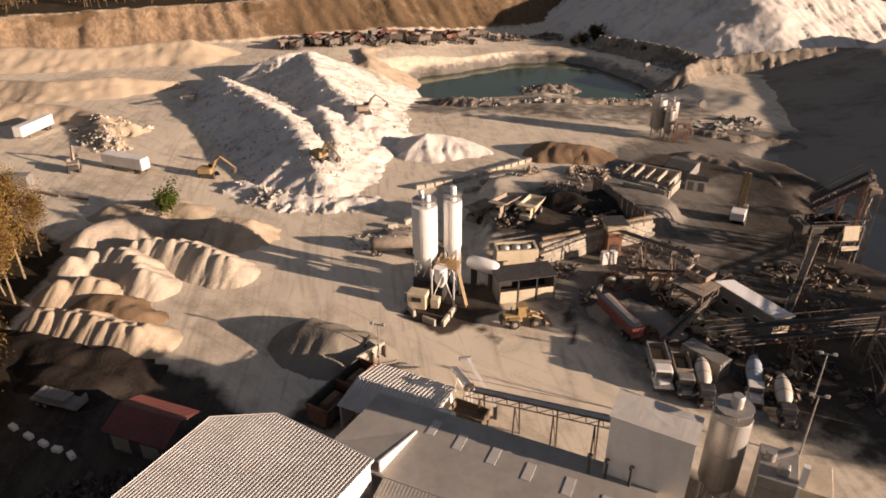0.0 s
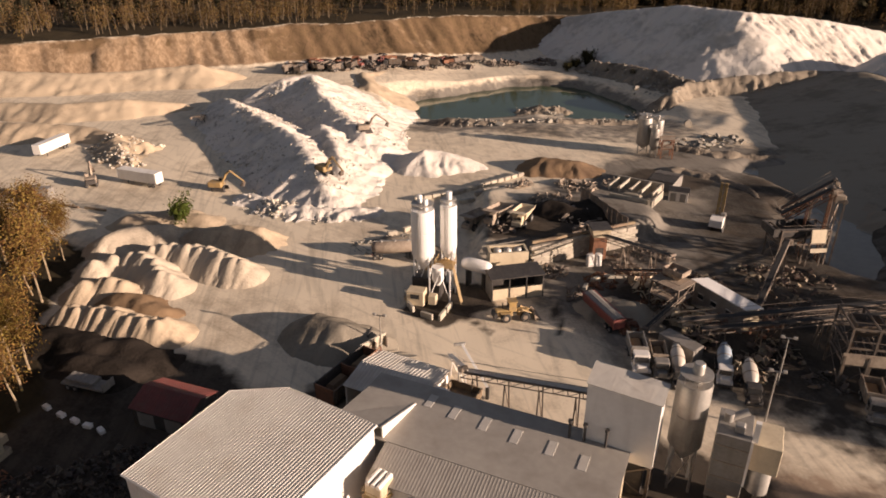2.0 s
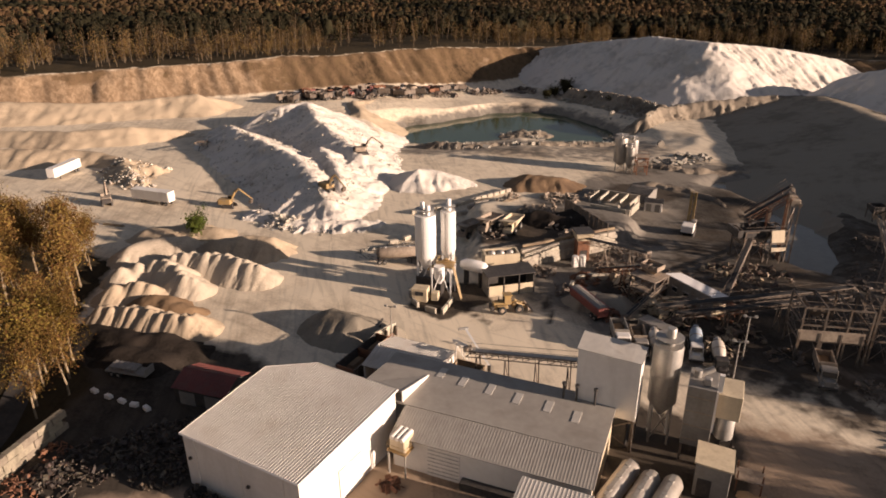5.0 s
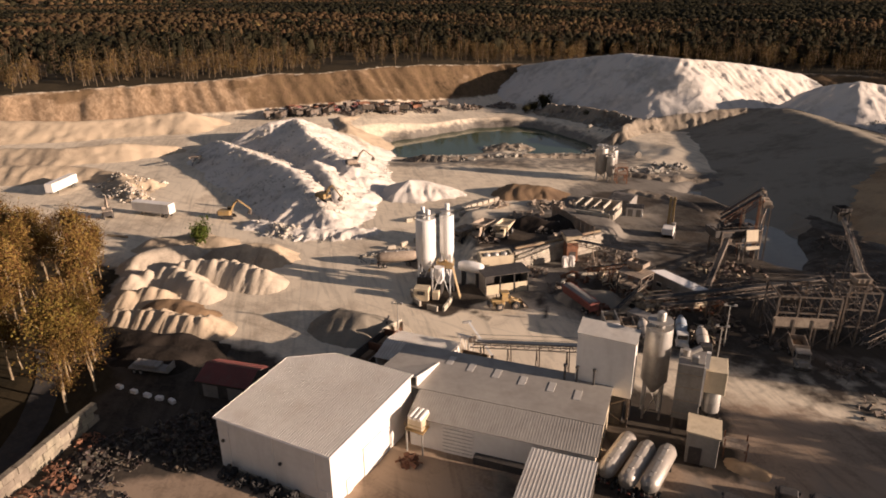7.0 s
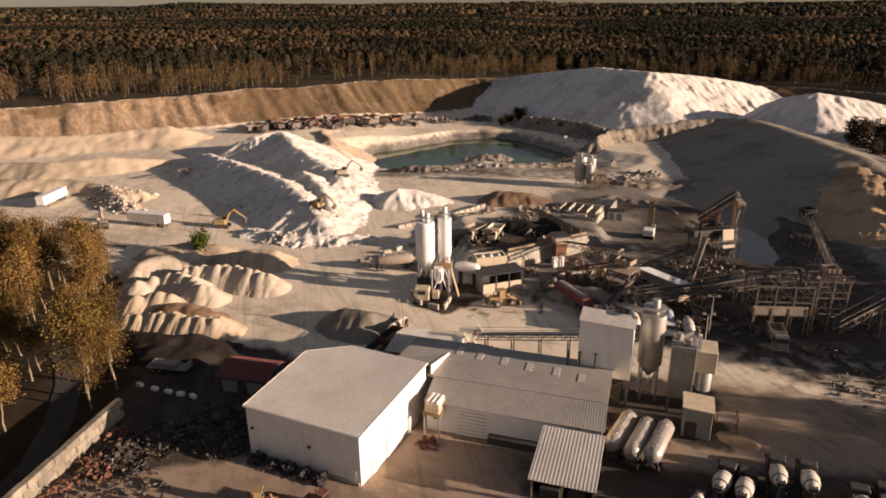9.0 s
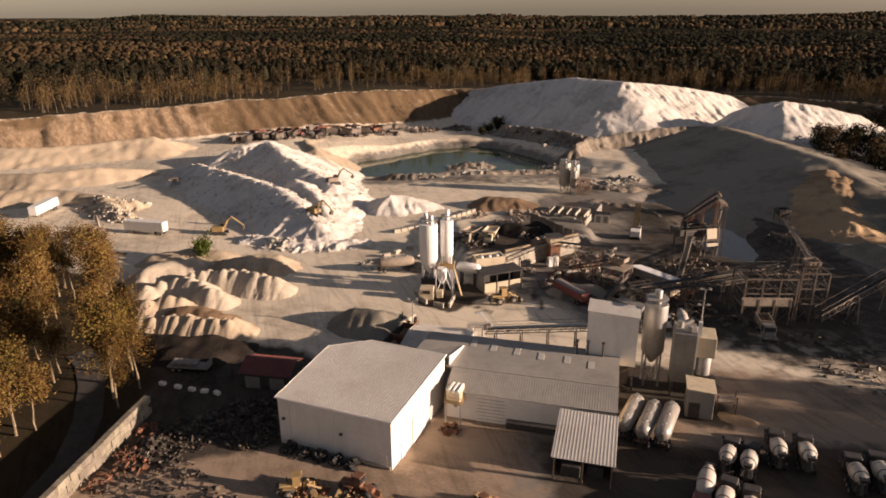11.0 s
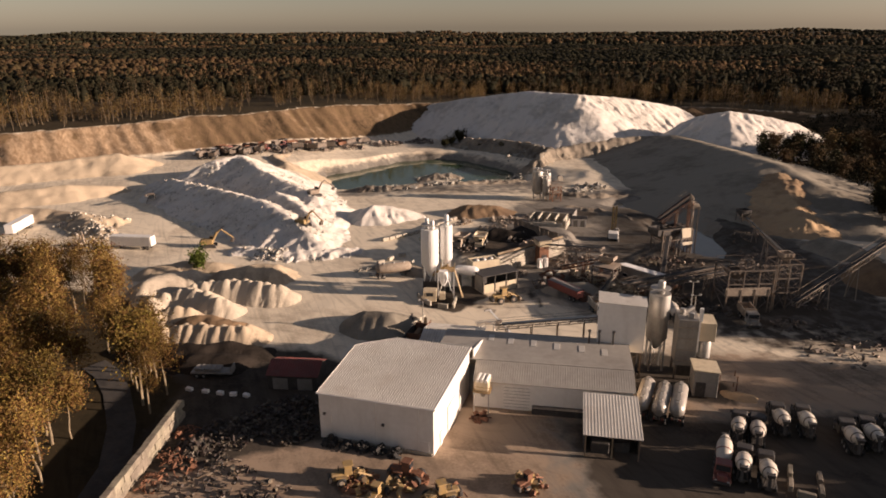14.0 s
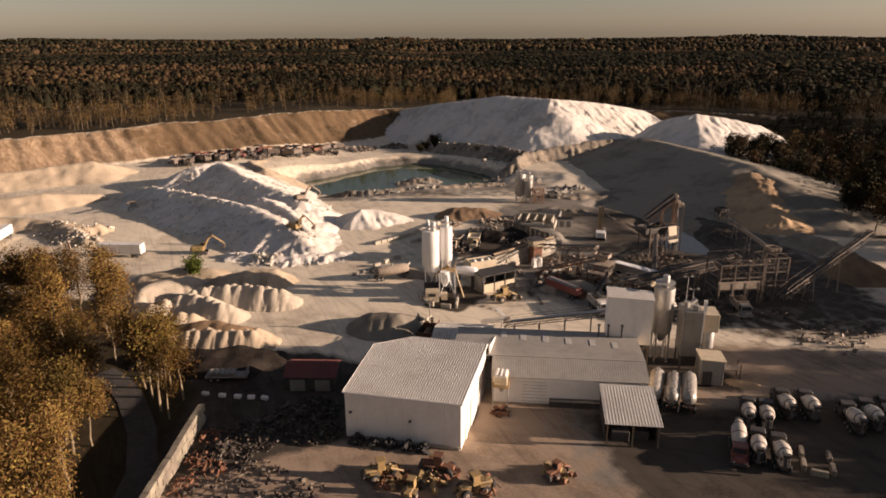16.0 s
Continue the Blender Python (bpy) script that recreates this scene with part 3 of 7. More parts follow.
def heap(name, ridges, slope, material, label, category="pile", step=0.7, gully=0.5, pitch=3.0, rough=0.35, round_top=1.2, seed=1, group="", flat=None, fine=0.0, cones=0.0):
    """A heap under one or more ridge lines of (x, y, z), with run-off gullies down its flanks."""
    xs = [p[0] for r in ridges for p in r]
    ys = [p[1] for r in ridges for p in r]
    zs = [p[2] for r in ridges for p in r]
    reach = (max(zs) + 6) / slope + 4
    ax, ay = np.arange(min(xs) - reach, max(xs) + reach, step), np.arange(min(ys) - reach, max(ys) + reach, step)
    X, Y = np.meshgrid(ax, ay)
    wx, wy = X + fbm(X / 6, Y / 6, 3, seed) * 1.2, Y + fbm(X / 6, Y / 6, 3, seed + 9) * 1.2
    H = np.full(X.shape, -99.0)
    dice = random.Random(seed)
    for r in ridges:
        run = 0.0
        tipped = []
        if cones:   # one tipped load after another, each its own small cone
            for (x0, y0, z0), (x1, y1, z1) in zip(r, r[1:]):
                n = max(1, round(math.hypot(x1 - x0, y1 - y0) / cones))
                for k in range(n):
                    f = (k + dice.uniform(-0.2, 0.2)) / n
                    cx, cy = x0 + (x1 - x0) * f + dice.uniform(-0.3, 0.3), y0 + (y1 - y0) * f + (0.5 if k % 2 else -0.5) * dice.uniform(0.3, 1.2)
                    tipped.append((cx, cy))
                    d = np.hypot(X - cx, Y - cy)
                    H = np.maximum(H, z0 + (z1 - z0) * f + dice.uniform(-0.3, 0.12) - slope * (np.sqrt(d * d + round_top**2) - round_top))
            d = np.min([np.hypot(X - q[0], Y - q[1]) for q in tipped], axis=0)
            along = np.arctan2(r[-1][1] - r[0][1], r[-1][0] - r[0][0])
            s = X * math.cos(along) + Y * math.sin(along)
            H = H - 0.55 * np.abs(fbm(s / 0.8, d / 14, 3, seed + 3)) * smooth(0.2, 2.0, d)
            continue
        for (x0, y0, z0), (x1, y1, z1) in zip(r, r[1:]):
            dx, dy = x1 - x0, y1 - y0
            ln = math.hypot(dx, dy)
            raw = ((wx - x0) * dx + (wy - y0) * dy) / (ln * ln)
            t = np.clip(raw, 0, 1)
            ex, ey = wx - x0 - t * dx, wy - y0 - t * dy
            d = np.hypot(ex, ey)
            side = np.sign((wx - x0) * dy - (wy - y0) * dx)
            s = run + t * ln + np.where((raw < 0) | (raw > 1), np.arctan2(ey, ex) * 3.0, 0)
            rib = np.abs(fbm(s / pitch + side * 31, d / 20, 3, seed + 3)) * 2
            hh = z0 + (z1 - z0) * t - slope * (np.sqrt(d * d + round_top**2) - round_top) - gully * rib * smooth(0.3, 4, d)
            H = np.maximum(H, hh)
            run += ln
    H = H + fbm(X / 2.2, Y / 2.2, 4, seed + 5) * rough
    if fine:
        H = H + fbm(X / 1.1, Y / 1.1, 3, seed + 8) * fine
    if flat is not None:
        H = np.minimum(H, flat + fbm(X / 3, Y / 3, 2, seed) * 0.3)
    G = ground_parts(X, Y)[0]
    keep = H > G - 0.15
    if name == "earth_bank":   # one unbroken bank
        i, j = np.unravel_index(np.argmax(np.where(keep, H - G, -99)), H.shape)
        seen_part = np.zeros_like(keep)
        seen_part[i, j] = True
        for _ in range(400):
            grown = seen_part.copy()
            grown[1:] |= seen_part[:-1]
            grown[:-1] |= seen_part[1:]
            grown[:, 1:] |= seen_part[:, :-1]
            grown[:, :-1] |= seen_part[:, 1:]
            grown &= keep
            if (grown == seen_part).all():
                break
            seen_part = grown
        keep = seen_part
    Z = np.where(keep, H, np.maximum(H, G - 1.2))
    HEAP_TOPS[seed] = (ax[0], ay[0], step, np.where(keep, H, -99))
    ob = new(name, grid_mesh(name, X, Y, Z, keep))
    ob.data.materials.append(material)
    return tagged(ob, label, category, group)


def heap_z(seed, x, y):
    """Height of a heap's surface, or of the ground beside it."""
    x0, y0, step, top = HEAP_TOPS[seed]
    return max(float(top[round((y - y0) / step), round((x - x0) / step)]), ground_z(x, y))


WIND = "stockpiles in the yard"
heap("stockpile", [[(-59.0, -16.1, 2.8), (-51.5, -15.8, 3.3), (-46.2, -16.6, 3.4), (-41.3, -16.6, 3.5), (-38.7, -16.5, 3.3)]], 0.80, M_sand, "long tan sand windrow with scalloped dump marks", step=0.35, rough=0.14, seed=3, group=WIND, cones=1.35, round_top=0.35)
heap("stockpile", [[(-66.0, -1.3, 3.2), (-61.2, 2.6, 3.8), (-57.0, 1.6, 3.9), (-51.0, -2.4, 3.6), (-47.0, -3.6, 3.0)]], 0.78, M_stone, "pale sand pile with one smooth sunlit face", step=0.4, rough=0.14, seed=13, group=WIND, cones=2.6, round_top=0.4)
heap("stockpile", [[(-60, 6.7, 3.4), (-52.5, 7.7, 4.0), (-46.5, 7.1, 4.1), (-41, 5.3, 3.9), (-38, 3.9, 3.5)]], 0.78, M_stone, "long pale gravel windrow with scalloped crest", step=0.35, rough=0.14, seed=23, group=WIND, cones=1.5, round_top=0.35)
heap("stockpile", [[(-62.0, -8.7, 3.0), (-58.0, -6.6, 3.3), (-53.0, -8.4, 2.4)]], 0.72, M_sand, "rounded tan sand pile beside the windrows", step=0.4, rough=0.2, seed=37, group=WIND, cones=2.4, round_top=0.6)
heap("stockpile", [[(-54.5, -10.0, 2.2), (-49.5, -10.4, 2.4), (-44.5, -11.6, 1.5)]], 0.62, M_brown, "low brown gravel pile beside the windrows", step=0.4, gully=0.5, seed=33, group=WIND)
heap("stockpile", [[(-56, 16.2, 2.6), (-49.5, 18, 3.4), (-43.5, 18.4, 3.4)]], 0.62, M_sand, "tan sand pile with rough rutted flanks", step=0.5, gully=1.2, pitch=1.8, seed=43, group=WIND)
heap("stockpile", [[(-72, 8.5, 2.8), (-69, 12.5, 3.3), (-63.5, 16, 2.8)]], 0.6, M_stone, "low pale sand pile by the haul road", step=0.6, gully=0.6, seed=53, group=WIND)
heap("stockpile", [[(-76, 19.5, 2.2), (-67.5, 24.6, 2.4), (-61, 25.5, 1.6)]], 0.5, M_sand, "low flat sand pile by the haul road", step=0.6, gully=0.6, seed=63, group=WIND)
# earth pile coloured near-black to stand for the shadow on it
heap("stockpile", [[(-60, -22.5, 1.6), (-50, -22.6, 2.2), (-42, -23, 2.3), (-36, -23.6, 1.6)], [(-47, -26.5, 1.8), (-39, -27, 1.6)]], 0.5, M_gravel_shade, "brown earth pile with its shadow put into a near-black colour", step=0.6, gully=0.5, seed=73, group=WIND)
heap("stockpile", [[(-17.5, -9.8, 3.3), (-12.5, -10.6, 3.6), (-9, -10.8, 2.6)]], 0.66, M_darkst, "smooth rounded grey-brown gravel mound beside the hopper", step=0.4, gully=0.3, rough=0.12, seed=83, group=WIND)
heap("stone_mound", [[(-116, 121, 2.5), (-103, 104.5, 6.0), (-82, 87, 7.0), (-61, 69.5, 7.0), (-49, 54, 6.0), (-41, 44, 3.8)], [(-103, 140, 6), (-97, 130, 8.8), (-89, 136.5, 9.4), (-75, 115, 8.5), (-59, 97, 6.8), (-48, 84, 4.8)], [(-60, 86, 6.0), (-48.5, 67, 5.4), (-40.5, 53, 3.2)]], 0.46, M_white_st, "huge white crushed-stone heap with rough ridges", step=0.6, gully=0.9, pitch=2.6, rough=0.45, seed=93, round_top=0.9, fine=0.28)
heap("stone_mound", [[(-60, 40.5, 1.0), (-52, 37, 1.2), (-43, 35.5, 1.2), (-34, 38, 0.9), (-29, 41, 0.6)]], 0.35, M_white_st, "low fringe of broken pale rubble", step=0.5, gully=0.9, pitch=1.5, rough=0.6, round_top=0.6, seed=103, fine=0.35)
heap("stone_mound", [[(-31, 80, 1.5), (-27, 78, 3.2), (-20, 80.5, 2.2), (-12, 82, -0.6)]], 0.52, M_white_st, "pale crushed-stone heap with a sharp peak", step=0.6, gully=1.3, seed=113)
heap("sand_dune", [[(-225, 118, 8), (-186, 131, 6), (-165, 145, 6.2), (-149, 154, 7.4), (-139, 164, 2.5), (-133, 171, -1.5)]], 0.50, M_sand, "broad tan sand dune with a sharp crest", step=1.1, gully=0.8, pitch=6, rough=0.35, seed=123, round_top=0.5)
heap("sand_dune", [[(-200, 88, 4), (-160, 92, 4.6), (-143, 102, 5.0), (-128, 112, 2)]], 0.52, M_sand, "long low tan sand dune", step=1.0, gully=0.5, pitch=6, rough=0.4, seed=133, round_top=0.5)
heap("sand_dune", [[(-190, 62, 4.0), (-152, 70, 4.2), (-134, 74, 3.2), (-122, 72, 2.0)]], 0.55, M_sand, "tan sand dune behind the parked trailer", step=0.9, gully=0.5, pitch=5, rough=0.4, seed=143)
heap("stone_mound", [[(-121, 70, 3.2), (-113, 60, 3.0), (-103, 53, 1.6)], [(-118, 62, 2.6), (-108, 66, 2.4)]], 0.5, M_sand, "broken tan rock heap by the haul road", step=0.6, gully=1.6, pitch=2.2, rough=1.1, seed=153)
heap("stone_mountain", [[(-24, 330, 8), (10, 304, 16), (45, 279, 22.2), (72, 257, 22.0), (97, 277, 18.4), (120, 291, 14.4), (140, 300, 10.0)], [(134, 236, 12.5), (143, 222, 16.5), (168, 226, 12.5), (182, 229, 9.0)]], 0.56, M_white_st, "mountain of white quarry spoil with a furrowed face", "spoil heap", step=1.0, gully=1.5, pitch=3.4, rough=0.4, round_top=2, seed=163, fine=0.2)
heap("rock_ledge", [[(40, 184, -0.5), (46, 200, 0.2), (58, 209, 0.6), (86, 217, 3.6), (108, 222, 4.2)]], 0.85, M_earth, "rough tan rock ledge beside the pit road", "rock ledge", step=0.9, gully=2.2, pitch=3, rough=0.9, seed=173, flat=4.0)
heap("rock_ledge", [[(48, 205, 0.4), (38, 218, 1.0), (20, 236, 0.5), (5, 245, -1)]], 0.55, M_earth, "dark rocky bank above the pit water", "rock ledge", step=0.9, gully=2.6, pitch=4, rough=1.1, seed=183)
heap("rock_ledge", [[(-36, 138, -3.9), (-24, 136, -3.6), (-12, 141, -3.9), (0, 148, -4.8), (16, 157, -6.0), (30, 160, -6.4)], [(-9, 174, -6.6), (-3, 177, -7.2)]], 0.30, M_earth, "low brown rock spit in front of the pit water", "rock ledge", step=0.7, gully=0.7, pitch=3.5, rough=0.8, seed=193, fine=0.3)
heap("gravel_bank", [[(98, 226, 2.5), (113, 214, 5.2), (119, 160, 7.6), (122, 112, 9.6), (124, 90, 7.0), (127, 66, 2.6)]], 0.235, M_darkst, "long smooth slope of grey stone dust", "spoil heap", step=1.2, gully=0.35, pitch=9, rough=0.25, round_top=2, seed=203)
heap("sand_scar", [[(117, 103, 8.6), (114.5, 93, 7.3), (112, 83, 5.7), (109.5, 73, 4.2), (107.5, 63, 2.8)], [(118, 95, 7.8), (113.5, 84, 6.0)]], 0.34, M_brownsand, "slipped tan sand on the grey stone bank", "spoil heap", step=0.6, gully=0.6, pitch=1.8, rough=0.5, seed=213, fine=0.3)
heap("stockpile", [[(102, 14, 4.6), (104, 20, 4.4)]], 0.62, M_brown, "conical gravel stockpile under the conveyor", step=0.8, gully=0.7, seed=223)
heap("stockpile", [[(108, 36, 3.0), (104, 44, 2.6)]], 0.55, M_darkst, "low grey gravel stockpile near the bank", step=0.8, gully=0.6, seed=233)
heap("stockpile", [[(5, 84.5, 1.6), (14, 85, 1.4)]], 0.45, M_brown, "low brown gravel pile beside the haul road", step=0.6, gully=0.8, seed=243)
heap("stockpile", [[(26, 10, 1.8), (31, 9, 2.2)]], 0.5, M_darkst, "dark grey gravel inside the loading bay", step=0.5, gully=0.4, seed=253)


# ---- main buildings ----
UX, UY = Vector((17.25, -4.57, 0)).normalized(), Vector((4.57, 17.25, 0)).normalized()
YARD = -14.84  # heading of the buildings, degrees


def frame_m(x, y, z=0.0, turn=YARD):
    return pose(x, y, z, 0, 0, turn)


def wall_box(g, x0, x1, y0, y1, z0, z1):
    return g.box(((x0 + x1) / 2, (y0 + y1) / 2, (z0 + z1) / 2), (abs(x1 - x0), abs(y1 - y0), z1 - z0))


def warehouse():
    """Five-sided white shed under one low ribbed roof that rises to the back."""
    P = [(0, 0), (17.85, 0), (18.55, 18.3), (5.85, 18.5), (0.05, 14.5)]
    w = thing("warehouse", "white metal warehouse with a low ribbed roof", "warehouse", frame_m(-19.2, -49.7))

    def top(v):
        return 7.7 + 0.048 * v

    names = ("front_wall", "side_wall", "back_wall", "corner_wall", "side_wall")
    for k, nm in enumerate(names):
        (x0, y0), (x1, y1) = P[k], P[(k + 1) % 5]
        d = Vector((x1 - x0, y1 - y0, 0)).normalized()
        i = Vector((-d.y, d.x, 0)) * 0.25
        a, b = Vector((x0, y0, 0)), Vector((x1, y1, 0))
        q = [a, b, b + i - d * 0.25, a + i + d * 0.25]
        lo, hi = [p + Vector((0, 0, -0.6)) for p in q], [p + Vector((0, 0, top(p.y))) for p in q]
        part(nm, Geo().add(lo + hi, [(3, 2, 1, 0), (4, 5, 6, 7), (0, 1, 5, 4), (1, 2, 6, 5), (2, 3, 7, 6), (3, 0, 4, 7)]), M_white, w)
    o, n, prof = 0.22, 48, []
    for k in range(n):
        for f, h in ((0, 0), (0.55, 0), (0.65, 1), (0.90, 1)):
            prof.append((-o + (17.85 + 2 * o) * (k + f) / n, h * 0.04))
    prof.append((17.85 + o, 0))
    front, back = [], []
    for u, h in prof:
        vb = np.interp(u, [0.05, 5.85, 18.6], [14.5, 18.5, 18.3]) + o
        ub = u + 0.7 * max(0, (u - 9) / 9) * vb / 18.3
        front.append((u, -o, top(-o) + 0.06 + h))
        back.append((ub, float(vb), top(float(vb)) + 0.06 + h))
    m_ = len(prof)
    g = Geo().add(front + back, [(k, k + 1, m_ + k + 1, m_ + k) for k in range(m_ - 1)])
    under = [(x, y, z - 0.1) for x, y, z in front + back]
    g.add(under, [(m_ + k, m_ + k + 1, k + 1, k) for k in range(m_ - 1)])
    part("roof", g, M_roof, w)
    e = [(-o, -o), (17.85 + o, -o), (18.6 + o, 18.3 + o), (5.85, 18.5 + o), (-o, 14.5 + o)]
    for k in range(5):
        (x0, y0), (x1, y1) = e[k], e[(k + 1) % 5]
        part("trim", Geo().bar((x0, y0, top(y0) - 0.02), (x1, y1, top(y1) - 0.02), 0.2), M_white, w)
    H = 7.6
    for x in (1.9, 9.1, 15.6):
        part("downpipe", Geo().cyl((x, -0.12, 0), (x, -0.12, H), 0.08, n=8), M_white, w)
    for x, z in ((0.9, 4.4), (10.2, 4.0)):
        part("wall_lamp", Geo().box((x, -0.2, z), (0.4, 0.36, 0.3), bev=0.05), M_dark, w)
    part("door", Geo().box((16.6, -0.05, 1.1), (1.1, 0.14, 2.2)), M_white, w)
    for y, wd, ht in ((3.2, 1.1, 2.2), (8.5, 4.2, 4.4)):
        part("door", Geo().box((17.95 + y * 0.038, y, ht / 2), (0.14, wd, ht), -2.2), M_white, w)
    g = Geo()
    for k in range(4):
        x0 = 1.0 + k * 4.2
        g.box((x0 + 2.0, -0.1, 0.1), (4.0, 0.2, 0.8))
    part("foundation", g, M_conc, w)
    return w


def hall():
    """Low hall beside the warehouse: flat grey roof with rooflights, ribbed front slope."""
    w = thing("hall", "long low hall with grey roof and rooflights", "industrial hall", frame_m(4.2, -40.6, 0, -8.5))
    X0, X1, D, HF, HB = 0.0, 25.0, 15.0, 5.0, 6.2
    part("front_wall", wall_box(Geo(), X0, X1, 0, 0.25, -0.6, HF), M_white, w)
    part("back_wall", wall_box(Geo(), X0 - 7, X1, D - 0.25, D, -0.6, HB), M_cream, w)
    g = Geo()
    g.add([(X1 - 0.25, 0.25, -0.6), (X1, 0.25, -0.6), (X1, D, -0.6), (X1 - 0.25, D, -0.6), (X1 - 0.25, 0.25, HF), (X1, 0.25, HF), (X1, D, HB), (X1 - 0.25, D, HB), (X1 - 0.25, 4.2, HB), (X1, 4.2, HB)],
          [(0, 1, 2, 3), (1, 5, 9, 6, 2), (0, 3, 7, 8, 4), (0, 4, 5, 1), (2, 6, 7, 3), (4, 8, 9, 5), (8, 7, 6, 9)])
    part("end_wall", g, M_cream, w)
    part("roof_deck", wall_box(Geo(), X0 - 7, X1 + 0.3, 4.2, D + 0.3, HB, HB + 0.22), M_roofgrey, w)
    part("front_slope", Geo().ribbed((X0 - 0.2, -0.5, HF - 0.1), (X1 + 0.3, -0.5, HF - 0.1), (X1 + 0.3, 4.4, HB + 0.2), (X0 - 0.2, 4.4, HB + 0.2), pitch=0.38, depth=0.014), M_roofgrey, w)
    for i, (x, y) in enumerate(((1.5, 12.6), (5.0, 11.8), (9.0, 11.4), (13.0, 10.8), (17.2, 10.6), (21.0, 9.8))):
        part("rooflight", Geo().box((x, y, HB + 0.26), (1.0, 2.4, 0.05), bev=0.02), M_sky, w, "pale translucent rooflight")
    part("roller_door", Geo().box((6.9, -0.04, 2.1), (4.3, 0.12, 4.2)), M_white, w)
    for i in range(7):
        part("door_rib", Geo().box((6.9, -0.12, 0.5 + i * 0.58), (4.2, 0.05, 0.06)), M_grey, w)
    part("dock", Geo().box((14.2, -0.5, 0.55), (9.6, 1.2, 1.1)), M_dark, w, "dark loading dock edge")
    for x in (18.5, 20.2, 22.6):
        part("vent_pipe", Geo().cyl((x, 13.2, HB), (x, 13.2, HB + 2.4), 0.16, n=8).cyl((x, 13.2, HB + 2.4), (x, 13.2, HB + 2.7), 0.28, n=8), M_dark, w)
    top = [(-7.0, 5.0, HB + 1.3), (-0.9, 4.5, HB + 1.7), (-0.1, 11.3, HB + 0.35), (-7.0, 11.3, HB + 0.35)]
    part("raised_roof", Geo().add([(x, y, z - 0.16) for x, y, z in top] + top, [(3, 2, 1, 0), (4, 5, 6, 7), (0, 1, 5, 4), (1, 2, 6, 5), (2, 3, 7, 6), (3, 0, 4, 7)]), M_roofgrey, w)
    part("parapet", Geo().add([(-0.9, 4.5, HB + 0.2), (-0.1, 11.3, HB + 0.2), (-0.1, 11.3, HB + 0.4), (-0.9, 4.5, HB + 1.8), (-0.7, 4.5, HB + 0.2), (0.1, 11.3, HB + 0.2), (0.1, 11.3, HB + 0.4), (-0.7, 4.5, HB + 1.8)],
         [(0, 3, 2, 1), (4, 5, 6, 7), (0, 4, 7, 3), (1, 2, 6, 5), (3, 7, 6, 2), (0, 1, 5, 4)]), M_white, w)
    return w


def canopy():
    w = thing("lean_to", "open lean-to with pale ribbed roof on posts", "lean-to", frame_m(19.6, -54.2, 0, -9.5))
    W, D = 7.9, 10.0
    part("roof_sheet", Geo().ribbed((-0.2, -0.3, 3.9), (W + 0.2, -0.3, 3.9), (W + 0.2, D, 4.9), (-0.2, D, 4.9), pitch=0.46, depth=0.022), M_roof, w)
    for x in (0.2, W / 2, W - 0.2):
        for y in (0.3, D * 0.5):
            part("post", Geo().box((x, y, 1.9), (0.2, 0.2, 4.0 + y * 0.08)), M_wood, w)
    # dark walls and boxes added to stand for the shade under the roof
    part("screen_wall", Geo().box((0.1, D * 0.6, 1.9), (0.14, D * 0.8, 4.4)), M_dark, w)
    part("screen_wall", Geo().box((W - 0.1, D * 0.6, 1.9), (0.14, D * 0.8, 4.4)), M_dark, w)
    part("crate", Geo().box((W * 0.3, 2.4, 0.8), (2.6, 2.2, 1.8), bev=0.1), M_dark, w)
    part("crate", Geo().box((W * 0.7, 3.4, 0.7), (2.2, 2.6, 1.6), bev=0.1), M_dark, w)
    for y in (0.3, D * 0.5, D - 0.2):
        part("beam", Geo().box((W / 2, y, 3.75 + y * 0.1), (W, 0.15, 0.22)), M_wood, w)
    return w


def annex():
    w = thing("annex_shed", "small shed with ribbed roof and white gable", "shed", frame_m(-5.6, -24.8, 0, -11))
    W, D, H = 11.0, 9.0, 3.6
    part("wall", wall_box(Geo(), 0, W, D - 0.2, D, -0.5, H), M_white, w)
    part("wall", wall_box(Geo(), W - 0.2, W, 0, D - 0.2, -0.5, H), M_white, w)
    part("wall", wall_box(Geo(), 0, 0.2, 0, D - 0.2, -0.5, H), M_white, w)
    g = Geo().add([(W - 0.2, 0, H), (W, 0, H), (W, D, H), (W - 0.2, D, H), (W - 0.2, D / 2, H + 0.9), (W, D / 2, H + 0.9)], [(1, 2, 5), (0, 4, 3), (0, 1, 5, 4), (3, 4, 5, 2)])
    part("gable", g, M_white, w)
    part("roof_slope", Geo().ribbed((-0.2, -0.2, H), (W + 0.2, -0.2, H), (W + 0.2, D / 2, H + 1), (-0.2, D / 2, H + 1), pitch=0.5), M_roof, w)
    part("roof_slope", Geo().ribbed((W + 0.2, D + 0.2, H), (-0.2, D + 0.2, H), (-0.2, D / 2, H + 1), (W + 0.2, D / 2, H + 1), pitch=0.5), M_roof, w)
    part("stair_tower", Geo().box((W + 1.4, 3.2, 2.0), (2.6, 3.0, 5.0), bev=0.4), M_white, w)
    return w


